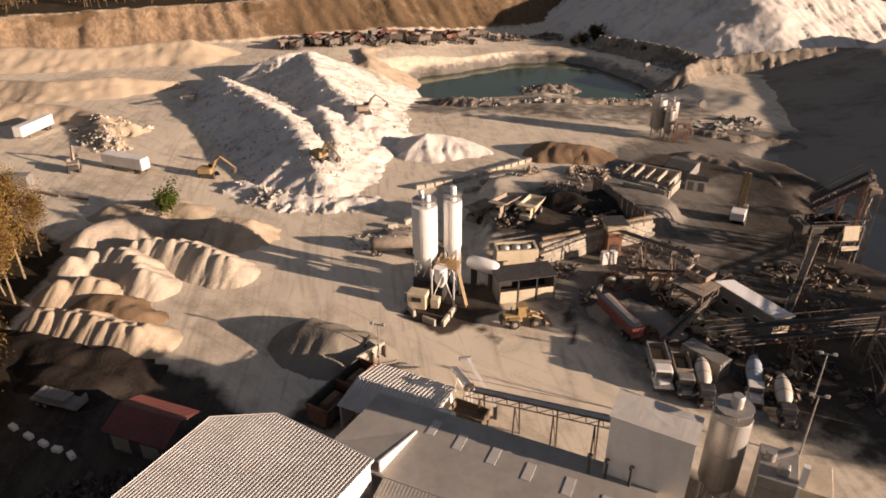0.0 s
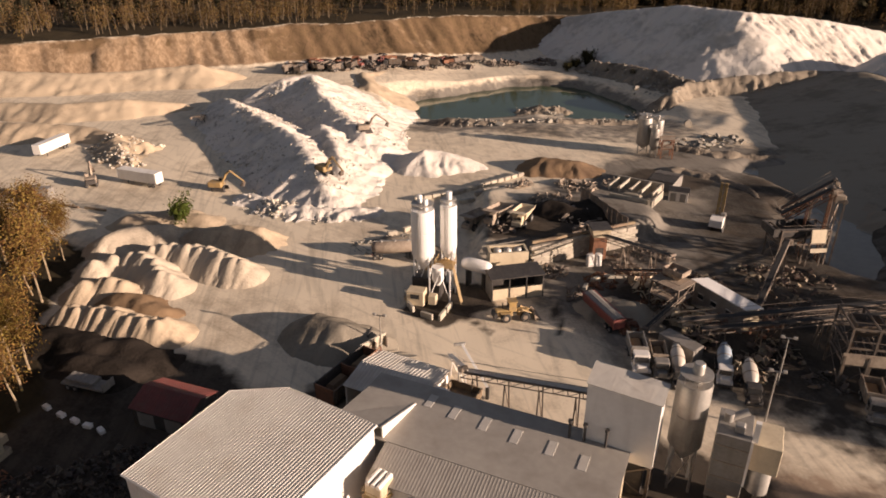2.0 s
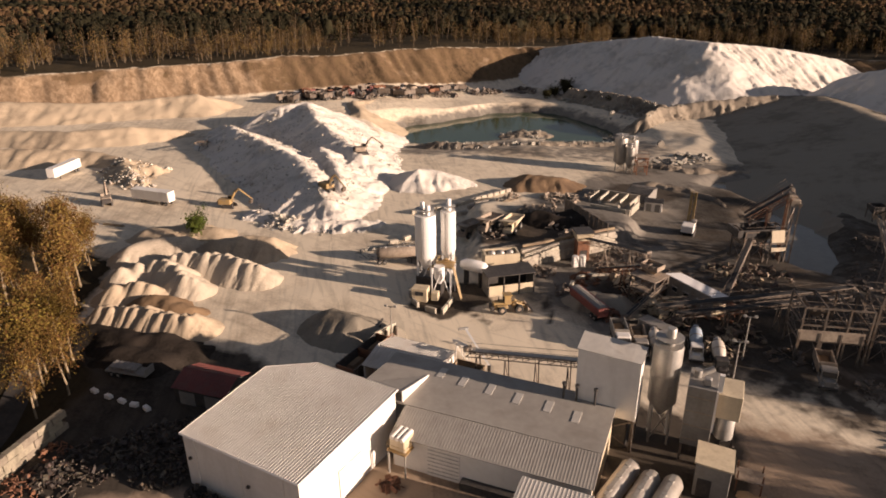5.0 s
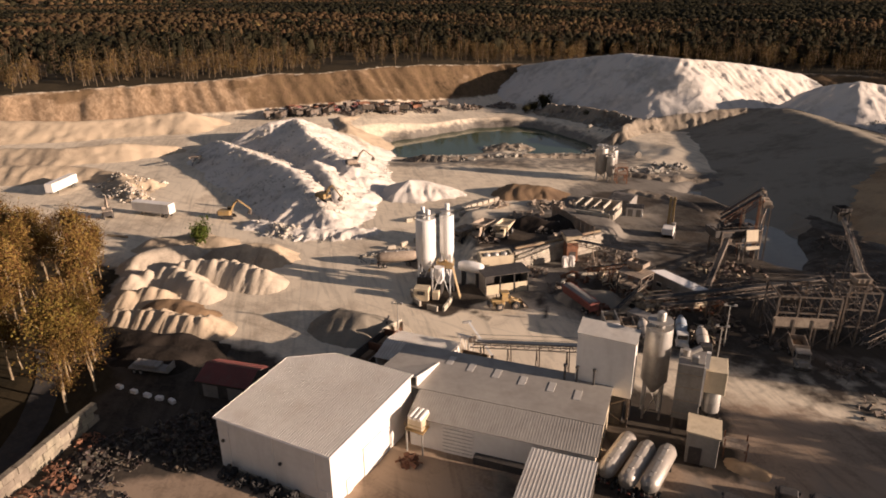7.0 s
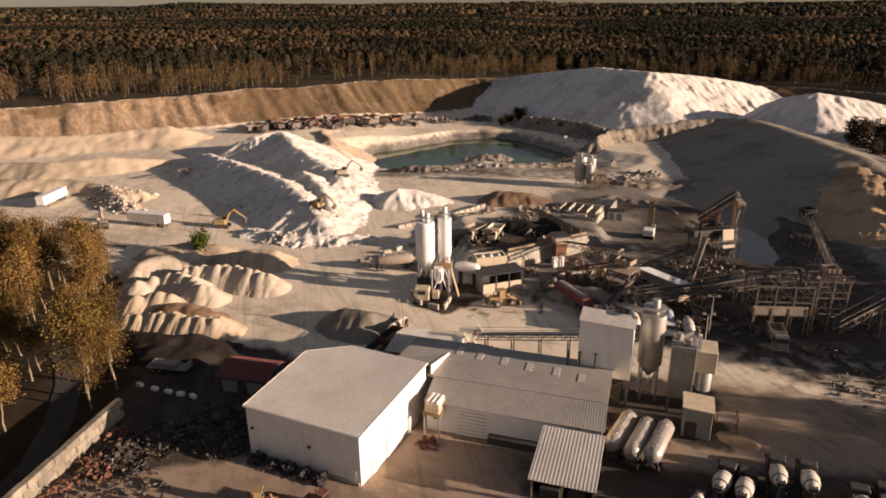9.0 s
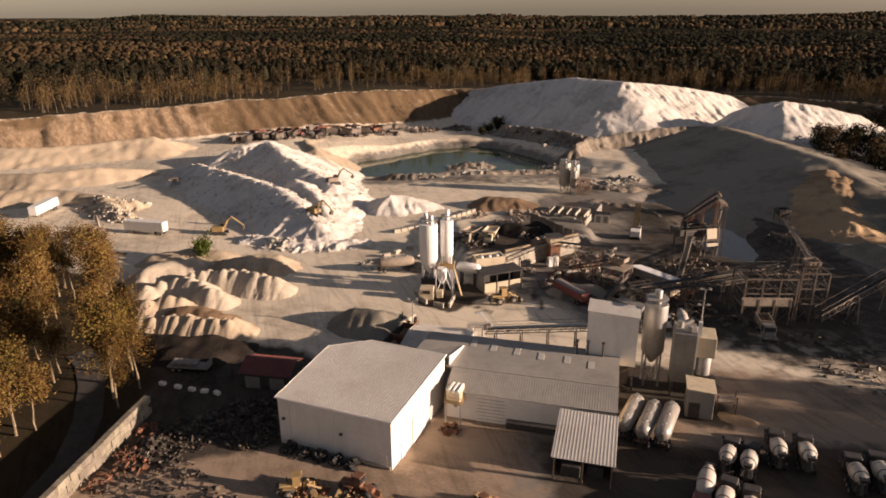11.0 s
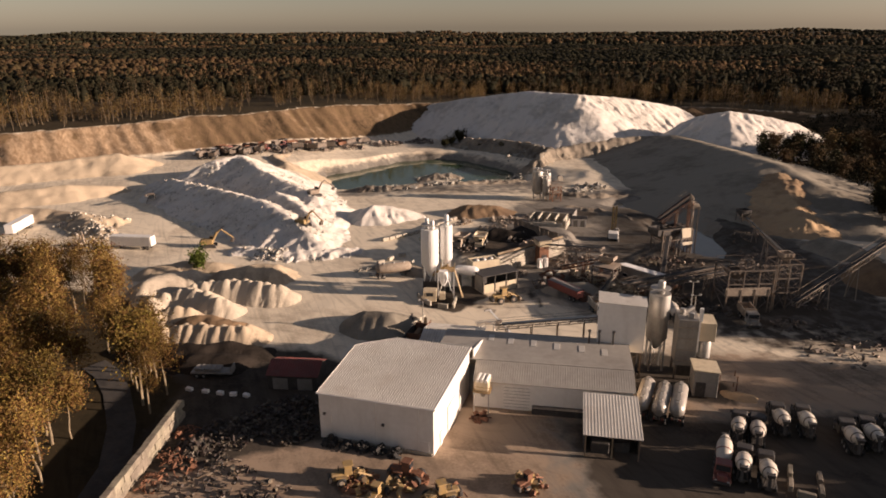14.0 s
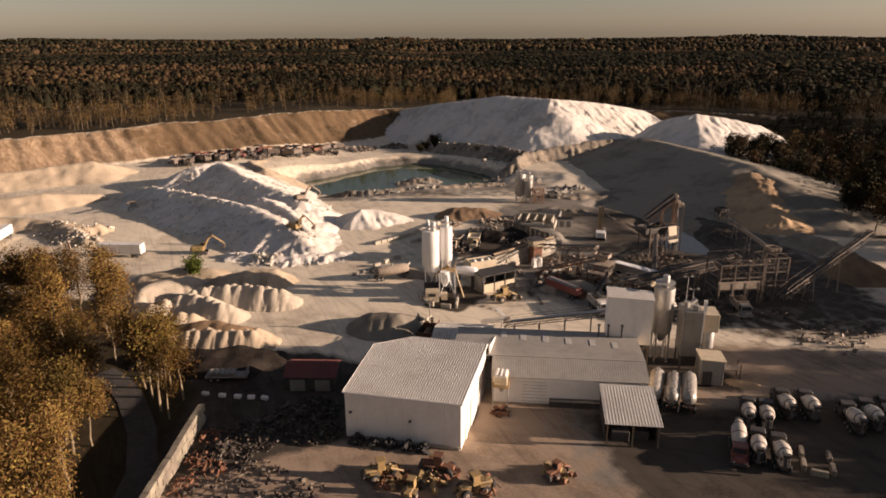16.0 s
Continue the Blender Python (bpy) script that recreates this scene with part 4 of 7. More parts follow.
def clad_tower():
    w = thing("clad_tower", "tall white clad conveyor tower on dark steel legs", "tower", frame_m(25.9, -29.9, 0, -11))
    W, D, Z0, Z1, Z2 = 7.9, 3.4, 5.0, 14.0, 14.7
    v = [(0, 0, Z0), (W, 0, Z0), (W, D, Z0), (0, D, Z0), (0, 0, Z1), (W, 0, Z1 - 0.3), (W, D, Z2 - 0.6), (0, D, Z2)]
    part("cladding", Geo().add(v, [(3, 2, 1, 0), (0, 1, 5, 4), (1, 2, 6, 5), (2, 3, 7, 6), (3, 0, 4, 7)]), M_white, w)
    e = 0.15
    part("roof", Geo().ribbed((-e, -e, Z1 + 0.04), (W + e, -e, Z1 - 0.26), (W + e, D + e, Z2 - 0.56), (-e, D + e, Z2 + 0.04), pitch=9, depth=0.004), M_roof, w)
    for x in (0.3, W - 0.3):
        for y in (0.3, D - 0.3):
            part("leg", Geo().box((x, y, Z0 / 2 - 0.2), (0.35, 0.35, Z0 + 0.6)), M_steel, w)
    part("brace", Geo().bar((0.3, 0.3, 0.4), (W - 0.3, 0.3, Z0 - 0.3), 0.16).bar((W - 0.3, 0.3, 0.4), (0.3, 0.3, Z0 - 0.3), 0.16), M_steel, w)
    part("base_housing", Geo().box((W / 2, D / 2, 2.2), (W - 2.0, D - 1.2, 4.6), bev=0.1), M_dark, w)
    return w


def silo(name, label, x, y, r, z_cone, z0, z1, material, caps=((0.6, 0, 0.45, 2.0),), leg_z=0.0):
    w = thing(name, label, "silo", pose(x, y, leg_z))
    z0, z1, z_cone = z0 - leg_z, z1 - leg_z, z_cone - leg_z
    part("shell", Geo().rings([(0, 0, z0), (0, 0, z0 + 0.05), (0, 0, z1 - 0.2), (0, 0, z1)], [r * 0.98, r, r, r * 0.97], 32), material, w)
    part("cone", Geo().cyl((0, 0, z_cone), (0, 0, z0), 0.35, r * 0.98, 28), material, w)
    part("top_rail", Geo().rings([(0, 0, z1 + 0.95), (0, 0, z1 + 1.03)], [r * 0.95, r * 0.95], 24), M_galv, w)
    for k in range(8):
        a = k * math.pi / 4
        part("rail_post", Geo().bar((r * 0.93 * math.cos(a), r * 0.93 * math.sin(a), z1), (r * 0.93 * math.cos(a), r * 0.93 * math.sin(a), z1 + 1.0), 0.06), M_galv, w)
    for cx, cy, cr, ch in caps:
        part("filter_housing", Geo().rings([(cx, cy, z1), (cx, cy, z1 + ch - 0.15), (cx, cy, z1 + ch)], [cr, cr, cr * 0.8], 16), material, w)
    for k in range(4):
        a = math.pi / 4 + k * math.pi / 2
        px, py = r * 0.9 * math.cos(a), r * 0.9 * math.sin(a)
        part("leg", Geo().box((px, py, (z0 + 0.6) / 2), (0.28, 0.28, z0 + 0.6)), material, w)
        b = a + math.pi / 2
        part("brace", Geo().bar((px, py, 0.5), (r * 0.9 * math.cos(b), r * 0.9 * math.sin(b), z0 - 0.4), 0.12), material, w)
    part("ladder", Geo().box((0.25, -r - 0.12, (z0 + z1) / 2), (0.06, 0.06, z1 - z0)).box((-0.25, -r - 0.12, (z0 + z1) / 2), (0.06, 0.06, z1 - z0)), M_galv, w)
    part("stiffener", Geo().rings([(0, 0, z0 + (z1 - z0) * 0.5), (0, 0, z0 + (z1 - z0) * 0.5 + 0.1)], [r + 0.03, r + 0.03], 32), material, w)
    return w


warehouse()
hall()
canopy()
annex()
clad_tower()
silo("storage_silo", "weathered galvanised silo on dark legs", 37.0, -27.2, 1.85, 4.0, 6.2, 14.6, M_galv, ((0.1, 0, 0.62, 2.3),))
silo("cement_silo", "bright white cement silo on braced legs", -4.9, 8.2, 2.0, 4.6, 7.6, 15.9, M_silo, ((-0.6, 0.4, 0.42, 2.3), (0.7, -0.5, 0.45, 2.0)))
silo("cement_silo", "slimmer white cement silo beside its twin", -1.2, 11.2, 1.45, 5.4, 7.8, 15.9, M_silo, ((0.1, 0, 0.5, 2.4),))


# ---- trees ----
def leaf_mesh(name, seed, height, crown_r, crown_z, leaves, size, material, trunk_r=0.16, limbs=9):
    rnd = random.Random(seed)
    tg = Geo()
    pts, prev, lean = [], Vector((0, 0, -0.4)), Vector((rnd.uniform(-0.06, 0.06), rnd.uniform(-0.06, 0.06), 1))
    n = 6
    line = [prev]
    for i in range(n):
        prev = prev + lean * (height * 0.92 / n) + Vector((rnd.uniform(-0.25, 0.25), rnd.uniform(-0.25, 0.25), 0))
        line.append(prev)
    for i in range(n):
        tg.cyl(line[i], line[i + 1], trunk_r * (1 - i / n * 0.8), trunk_r * (1 - (i + 1) / n * 0.8), 6, caps=False)
    tips = [line[-1], line[-2]]
    for k in range(limbs):
        f = rnd.uniform(0.38, 0.95)
        i = min(n - 1, int(f * n))
        p = line[i].lerp(line[i + 1], f * n - i)
        a, rr = rnd.uniform(0, 6.28), crown_r * rnd.uniform(0.45, 1.0) * (1.15 - 0.5 * f)
        q = p + Vector((math.cos(a) * rr, math.sin(a) * rr, rnd.uniform(0.8, 2.6)))
        m = p.lerp(q, 0.5) + Vector((0, 0, -0.25))
        tg.cyl(p, m, trunk_r * 0.4, trunk_r * 0.25, 5, caps=False).cyl(m, q, trunk_r * 0.25, trunk_r * 0.08, 4, caps=False)
        tips += [q, m.lerp(q, 0.6), m]
    lv, lf = [], []
    for k in range(leaves):
        c = rnd.choice(tips)
        s = crown_r * 0.34
        p = c + Vector((rnd.gauss(0, s), rnd.gauss(0, s), rnd.gauss(0, s * 0.8)))
        if p.z < crown_z * 0.7:
            p.z = crown_z * 0.7 + rnd.random()
        e = size * rnd.uniform(0.5, 1.3)
        u = Vector((rnd.gauss(0, 1), rnd.gauss(0, 1), rnd.gauss(0, 0.7))).normalized()
        w = u.orthogonal().normalized()
        o = len(lv)
        lv += [p - u * e, p + w * e * 0.55, p + u * e, p - w * e * 0.55]
        lf.append((o, o + 1, o + 2, o + 3))
    lg = Geo()
    lg.v, lg.f, lg.s = [tuple(v) for v in lv], lf, [False] * len(lf)
    return tg, lg, material


def tree_kind(seed, height, label, leaf, group, leaves=4000, size=0.215, r=2.9, name="tree"):
    tg, lg, m = leaf_mesh(name, seed, height, r, height * 0.42, leaves, size, leaf, trunk_r=height * 0.013, limbs=14)
    t = thing(name, label, "tree", pose(0, 0, -500), group)
    part("trunk", tg, M_bark, t)
    part("crown", lg, m, t)
    return t


def remove_thing(t):
    for o in [*t.children_recursive, t]:
        bpy.data.objects.remove(o)


NEAR_TREES = "trees along the yard's edge"
kinds = [tree_kind(1, 17.5, "tall slender tree with thin golden spring leaves", M_leaf, NEAR_TREES),
         tree_kind(2, 15.5, "slender tree with thin golden spring leaves", M_leaf, NEAR_TREES, r=3.2),
         tree_kind(3, 16.5, "tall tree with olive-green spring leaves", M_leafg, NEAR_TREES, r=3.3),
         tree_kind(4, 13, "young tree with sparse golden leaves", M_leaf, NEAR_TREES, leaves=2000),
         tree_kind(5, 14, "dark green pine among the pale trees", M_pine, NEAR_TREES, leaves=2900, size=0.22)]
rnd = random.Random(42)
spots = []
tries = 0
arr = np.array
while len(spots) < 175 and tries < 6000:
    tries += 1
    x, y = rnd.uniform(-118, -46.5), rnd.uniform(-95, 12)
    if poly_dist(arr([x]), arr([y]), LEFT_WOODS)[0] > -1.0:
        continue
    if min(math.hypot(x - q[0], y - q[1]) for q in rows) < 3.0:   # the lane beside the block wall
        continue
    if all(math.hypot(x - a, y - b) > 2.9 for a, b in spots):
        spots.append((x, y))
for x, y in [(-48.2, -43.5), (-50.5, -41), (-57.2, -50.5), (-58, -57), (-59.5, -63)] + spots:
    k = rnd.choices(range(5), (5, 4, 3, 3, 1))[0]
    s = rnd.uniform(0.72, 1.08)
    copy_thing(kinds[k], pose(x, y, ground_z(x, y), 0, 0, rnd.uniform(0, 360)) @ Matrix.Diagonal((s, s, s, 1)))

# a belt of trees to the east, beyond the stone bank and the truck park
EAST = "trees east of the quarry"
for t in kinds:
    remove_thing(t)
kinds = [tree_kind(11, 17.5, "tall slender tree with thin brown spring leaves", M_leaf_far, EAST, 1100, 0.42),
         tree_kind(12, 15.5, "slender tree with thin brown spring leaves", M_leaf_far, EAST, 1100, 0.42),
         tree_kind(13, 16.5, "tall tree with dull olive spring leaves", M_leaf_edge, EAST, 1100, 0.42, 3.2),
         tree_kind(14, 14.0, "young tree with sparse brown leaves", M_leaf_far, EAST, 900, 0.4),
         tree_kind(15, 15.0, "dark green pine among the pale trees", M_pine, EAST, 1200, 0.45)]
# mostly dark pines: their colour also carries the shade on this wood
for k in range(45):
    x, y = rnd.uniform(138, 200), rnd.uniform(70, 215)
    s = rnd.uniform(0.8, 1.15)
    copy_thing(kinds[rnd.choices(range(5), (1, 1, 2, 1, 5))[0]], pose(x, y, ground_z(x, y) - 0.2, 0, 0, rnd.uniform(0, 360)) @ Matrix.Diagonal((s, s, s, 1)))
for k in range(42):
    x, y = rnd.uniform(128, 165), rnd.uniform(0, 75)
    s = rnd.uniform(0.8, 1.15)
    copy_thing(kinds[rnd.choices(range(5), (2, 2, 3, 2, 4))[0]], pose(x, y, ground_z(x, y) - 0.2, 0, 0, rnd.uniform(0, 360)) @ Matrix.Diagonal((s, s, s, 1)))
for k in range(95):
    x, y = rnd.uniform(117, 136), rnd.uniform(-92, 18)
    s = rnd.uniform(0.8, 1.1)
    copy_thing(kinds[rnd.choices(range(5), (3, 3, 2, 2, 2))[0]], pose(x, y, ground_z(x, y) - 0.2, 0, 0, rnd.uniform(0, 360)) @ Matrix.Diagonal((s, s, s, 1)))
for t in kinds:
    remove_thing(t)


def cards(P, size, rng, flatten=1.0):
    """Small leaf faces turned at random about points P."""
    n = len(P)
    u = rng.normal(size=(n, 3))
    u /= np.linalg.norm(u, axis=1, keepdims=True)
    w = np.cross(u, rng.normal(size=(n, 3)))
    w /= np.linalg.norm(w, axis=1, keepdims=True)
    e = size[:, None]
    V = np.stack([P - u * e, P + w * e * 0.6, P + u * e, P - w * e * 0.6], 1)
    return V.reshape(-1, 3), np.arange(4 * n).reshape(n, 4)


def quads_mesh(name, V, Q):
    me = bpy.data.meshes.new(name)
    me.vertices.add(len(V))
    me.vertices.foreach_set("co", V.astype(np.float32).ravel())
    me.loops.add(Q.size)
    me.loops.foreach_set("vertex_index", Q.astype(np.int32).ravel())
    me.polygons.add(len(Q))
    me.polygons.foreach_set("loop_start", np.arange(0, Q.size, Q.shape[1], dtype=np.int32))
    me.update(calc_edges=True)
    return me


rng = np.random.default_rng(7)


def forest_leaves(name, material, X, Y, height, per, size, label, spread_r=2.2, cone=False):
    """Many trees of one wood in one mesh of small leaf faces."""
    Z = ground_parts(X, Y)[0]
    n = len(X)
    hh = height * rng.uniform(0.5, 1.2, n) * (1 + 0.25 * fbm(X / 25, Y / 25, 2, 71))
    f = rng.beta(1.5, 1.3, (n, per))
    rad = spread_r * (np.sqrt(np.clip(1 - (f * 1.7 - 0.9)**2, 0.05, 1)) if not cone else 1.25 * (1.05 - f))
    a, q = rng.uniform(0, 6.283, (n, per)), np.sqrt(rng.uniform(0, 1, (n, per)))
    P = np.stack([X[:, None] + np.cos(a) * q * rad, Y[:, None] + np.sin(a) * q * rad, Z[:, None] + hh[:, None] * (0.12 + 0.88 * f)], -1).reshape(-1, 3)
    V, Q = cards(P, size * rng.uniform(0.6, 1.3, len(P)), rng)
    ob = new(name, quads_mesh(name, V, Q))
    ob.data.materials.append(material)
    tagged(ob, label, "forest", kind="stuff")
    return X, Y, Z, hh


def forest_trunks(name, X, Y, Z, hh, label):
    n = len(X)
    w = 0.12
    lean = rng.uniform(-1.6, 1.6, (n, 2))
    V, Q = [], []
    base = np.stack([X, Y, Z - 0.3], -1)
    top = base + np.stack([lean[:, 0], lean[:, 1], hh * 0.85 + 0.3], -1)
    c = np.array([(-1, -1, 0), (1, -1, 0), (1, 1, 0), (-1, 1, 0)]) * w
    ring0, ring1 = base[:, None] + c, top[:, None] + c * 0.4
    V = np.concatenate([ring0, ring1], 1).reshape(-1, 3)
    k = np.array([(0, 1, 5, 4), (1, 2, 6, 5), (2, 3, 7, 6), (3, 0, 4, 7)])
    Q = (np.arange(n)[:, None, None] * 8 + k).reshape(-1, 4)
    ob = new(name, quads_mesh(name, V, Q))
    ob.data.materials.append(M_bark_far)
    tagged(ob, label, "forest", kind="stuff")


def wood_points(n, d0, d1, power=1.0):
    """Places behind the cliff's edge, d0 to d1 metres beyond it."""
    x = rng.uniform(-420, 420, n)
    y = np.interp(x, CLIFF_X, CLIFF_Y) + (d0 + (d1 - d0) * rng.uniform(0, 1, n)**power) / 0.72
    keep = fbm(x / 16, y / 16, 3, 47) + rng.uniform(-0.3, 0.3, n) > -0.12   # clumps and gaps
    return x[keep], y[keep]


x, y = wood_points(1250, 3, 34, 0.8)
forest_trunks("forest_edge_trunks", *forest_leaves("forest_edge_leaves", M_leaf_edge, x, y, 13, 130, 0.34, "thin golden-brown spring trees on the cliff's edge", 2.3), "pale slender trunks at the forest's edge")
x, y = wood_points(1500, 25, 170, 0.8)
forest_trunks("forest_trunks", *forest_leaves("forest_leaves", M_leaf_far, x, y, 14, 80, 0.48, "olive and brown trees of the wood", 2.8), "trunks inside the wood")
x, y = wood_points(3600, 26, 260, 0.9)
forest_leaves("pine_wood", M_pine_far, x, y, 14, 60, 0.72, "dark pines of the wood behind the quarry", 2.4, cone=True)


def far_wood(name, n, r0, r1, size, material, label, seed):
    """Crowns of the distant woods, in clumps that follow the land."""
    g = np.random.default_rng(seed)
    ang = g.uniform(radians(50), radians(140), n)
    r = np.sqrt(g.uniform(r0**2, r1**2, n))
    X, Y = np.cos(ang) * r, np.sin(ang) * r - 60
    keep = (Y - np.interp(X, CLIFF_X, CLIFF_Y) > 60)
    patch = fbm(X / 260, Y / 110, 4, 55)
    keep &= (patch > -0.06) if material is M_pine_far else (patch < -0.02)
    X, Y, r = X[keep], Y[keep], r[keep]
    Z = ground_parts(X, Y)[0]
    n = len(X)
    s = size * g.uniform(0.7, 1.5, n) * (r / r0)**0.45
    t = np.linspace(0, 2 * np.pi, 7)[:-1]
    lay = [(0.8, 0.05), (1.0, 0.55), (0.5, 0.98)]
    V = np.zeros((n, 18, 3))
    for k, (rad, h) in enumerate(lay):
        jr, jz = g.uniform(0.65, 1.3, (n, 6)), g.uniform(-0.08, 0.08, (n, 6))
        V[:, k * 6:k * 6 + 6, 0] = X[:, None] + np.cos(t + k) * rad * jr * s[:, None]
        V[:, k * 6:k * 6 + 6, 1] = Y[:, None] + np.sin(t + k) * rad * jr * s[:, None]
        V[:, k * 6:k * 6 + 6, 2] = Z[:, None] + (h + jz) * np.minimum(7 + s[:, None] * 0.8, 12)
    F = [(k * 6 + i, k * 6 + (i + 1) % 6, (k + 1) * 6 + (i + 1) % 6, (k + 1) * 6 + i) for k in range(2) for i in range(6)]
    F += [(12, 13, 14, 15), (12, 15, 16, 17)]
    Q = (np.arange(n)[:, None, None] * 18 + np.array(F)).reshape(-1, 4)
    me = quads_mesh(name, V.reshape(-1, 3), Q)
    me.polygons.foreach_set("use_smooth", np.ones(len(Q), bool))
    ob = new(name, me)
    ob.data.materials.append(material)
    tagged(ob, label, "forest", kind="stuff")


far_wood("far_pines", 20000, 430, 1500, 3.4, M_pine_far, "distant dark pine woods rolling to the horizon", 1)
far_wood("far_broadleaves", 19000, 430, 1500, 3.2, M_leaf_far, "distant brown and olive spring woods", 2)
far_wood("far_gold_trees", 700, 430, 1500, 2.8, M_leaf_edge, "scattered golden spring trees in the far woods", 5)
far_wood("horizon_pines", 8000, 1400, 4400, 7.0, M_pine_far, "pine woods at the horizon", 3)
far_wood("horizon_broadleaves", 6000, 1400, 4400, 7.0, M_leaf_far, "brown woods at the horizon", 4)

# dark-olive wood, coloured darker still for its side turned from the sun
ex, ey = rng.uniform(140, 260, 560), rng.uniform(60, 262, 560)
forest_leaves("east_wood", M_pine_far, ex, ey, 12, 80, 0.6, "olive wood east of the quarry, darkened for its shaded side", 2.4)
ex, ey = rng.uniform(150, 300, 260), rng.uniform(60, 250, 260)
forest_leaves("east_wood_brown", M_leaf_far, ex, ey, 12, 90, 0.45, "brown spring trees in the eastern wood", 2.4)


# ---- vehicles and machines ----
def wheel(parent, x, y, r=0.52, w=0.36, rim=None):
    t = part("wheel", Geo().rings([(x, y - w / 2, r), (x, y - w / 2 + 0.06, r), (x, y + w / 2 - 0.06, r), (x, y + w / 2, r)], [r * 0.86, r, r, r * 0.86], 16), M_black, parent)
    s = 1 if y > 0 else -1
    part("rim", Geo().cyl((x, y + s * (w / 2 - 0.02), r), (x, y + s * (w / 2 + 0.05), r), r * 0.52, r * 0.4, 12), rim or M_grey, t)
    return t


def truck_front(t, material, x0, w=2.4, z0=0.75, hood=0.0):
    """A cab at x0, facing +x."""
    c = part("cab", Geo().box((x0 + 0.9, 0, z0 + 1.1), (1.9, w, 2.2), top=(0.86, 0.94), shift=(-0.1, 0), bev=0.12), material, t)
    part("windscreen", Geo().box((x0 + 1.76, 0, z0 + 1.55), (0.12, w * 0.82, 0.8), ry=-9), M_glass, c)
    for s in (-1, 1):
        part("side_window", Geo().box((x0 + 0.95, s * (w / 2 - 0.02), z0 + 1.55), (1.0, 0.1, 0.62)), M_glass, c)
        part("mirror", Geo().box((x0 + 1.75, s * (w / 2 + 0.2), z0 + 1.4), (0.1, 0.22, 0.5)), M_dark, c)
        part("headlight", Geo().box((x0 + 1.9 + hood, s * w * 0.36, z0 + 0.25), (0.12, 0.3, 0.22)), M_sky, c)
    part("bumper", Geo().box((x0 + 1.95 + hood, 0, z0 - 0.1), (0.25, w, 0.4), bev=0.05), M_dark, t)
    if hood:
        part("bonnet", Geo().box((x0 + 1.85 + hood / 2, 0, z0 + 0.5), (hood, w * 0.72, 1.0), top=(0.95, 0.85), bev=0.12), material, t)
        for s in (-1, 1):
            part("mudguard", Geo().box((x0 + 1.9 + hood / 2, s * w * 0.42, z0 + 0.25), (hood, w * 0.2, 0.55), bev=0.12), material, t)


def mixer_truck(cab, drum, label, group=""):
    t = thing("mixer_truck", label, "concrete mixer", pose(0, 0, -500), group)
    part("chassis", Geo().box((0, 0, 0.85), (8.2, 0.9, 0.3)).box((-2.0, 0, 1.1), (4.0, 1.6, 0.2)), M_dark, t)
    truck_front(t, cab, 1.6, hood=1.1)
    ax = Vector((math.cos(radians(14)), 0, -math.sin(radians(14))))
    c = Vector((-1.4, 0, 2.5))
    d = part("drum", Geo().rings([c + ax * s for s in (-2.75, -2.3, -1.2, 0.2, 1.5, 2.3, 2.55)], [0.55, 0.75, 1.12, 1.22, 1.1, 0.7, 0.4], 20), drum, t)
    part("drum_band", Geo().rings([c + ax * 0.45, c + ax * 0.62], [1.235, 1.22], 20), M_red if cab is M_red else M_dusty, d)
    part("drum_ring", Geo().rings([c + ax * -1.75, c + ax * -1.6], [1.02, 1.05], 20), M_steel, d)
    part("hopper", Geo().box((-4.1, 0, 3.3), (0.7, 0.9, 0.6), top=(1.3, 1.3)), M_dark, t)
    part("chute", Geo().box((-4.4, 0.1, 2.1), (0.3, 0.4, 1.7), ry=18), M_dark, t)
    part("rear_frame", Geo().bar((-3.6, -0.7, 1.0), (-3.9, -0.5, 3.4), 0.14).bar((-3.6, 0.7, 1.0), (-3.9, 0.5, 3.4), 0.14), M_dark, t)
    part("water_tank", Geo().cyl((1.2, -0.9, 1.9), (1.2, 0.9, 1.9), 0.36, n=12), M_chrome, t)
    for x in (3.9, -0.6, -1.8, -3.0):
        for s in (-1, 1):
            wheel(t, x, s * 1.02)
    return t


def tank_trailer(label, group="", material=None):
    t = thing("bulk_tanker", label, "tanker trailer", pose(0, 0, -500), group)
    part("tank", Geo().rings([(x, 0, 2.35) for x in (-4.5, -4.3, -3.6, 0, 3.6, 4.3, 4.5)], [0.35, 0.85, 1.18, 1.2, 1.18, 0.85, 0.35], 20), material or M_chrome, t)
    for x in (-2.6, 0.0, 2.6):
        part("hatch", Geo().cyl((x, 0, 3.45), (x, 0, 3.75), 0.35, n=12), M_galv, t)
    part("walkway", Geo().box((0, 0, 3.62), (7.4, 0.5, 0.06)), M_galv, t)
    part("chassis", Geo().box((0, 0, 1.05), (8.8, 0.9, 0.3)), M_dark, t)
    for x in (-3.7, 3.3):
        part("cradle", Geo().box((x, 0, 1.45), (0.5, 1.7, 0.7)), M_dark, t)
    for s in (-1, 1):
        part("landing_leg", Geo().box((2.9, s * 0.8, 0.55), (0.18, 0.18, 1.1)), M_dark, t)
        part("rear_lamp", Geo().box((-4.4, s * 0.6, 1.05), (0.1, 0.3, 0.2)), M_red, t)
        for x in (-3.9, -2.8):
            wheel(t, x, s * 1.0)
    part("ladder", Geo().bar((-4.55, 0.25, 0.9), (-4.5, 0.25, 3.3), 0.06).bar((-4.55, -0.25, 0.9), (-4.5, -0.25, 3.3), 0.06), M_galv, t)
    return t


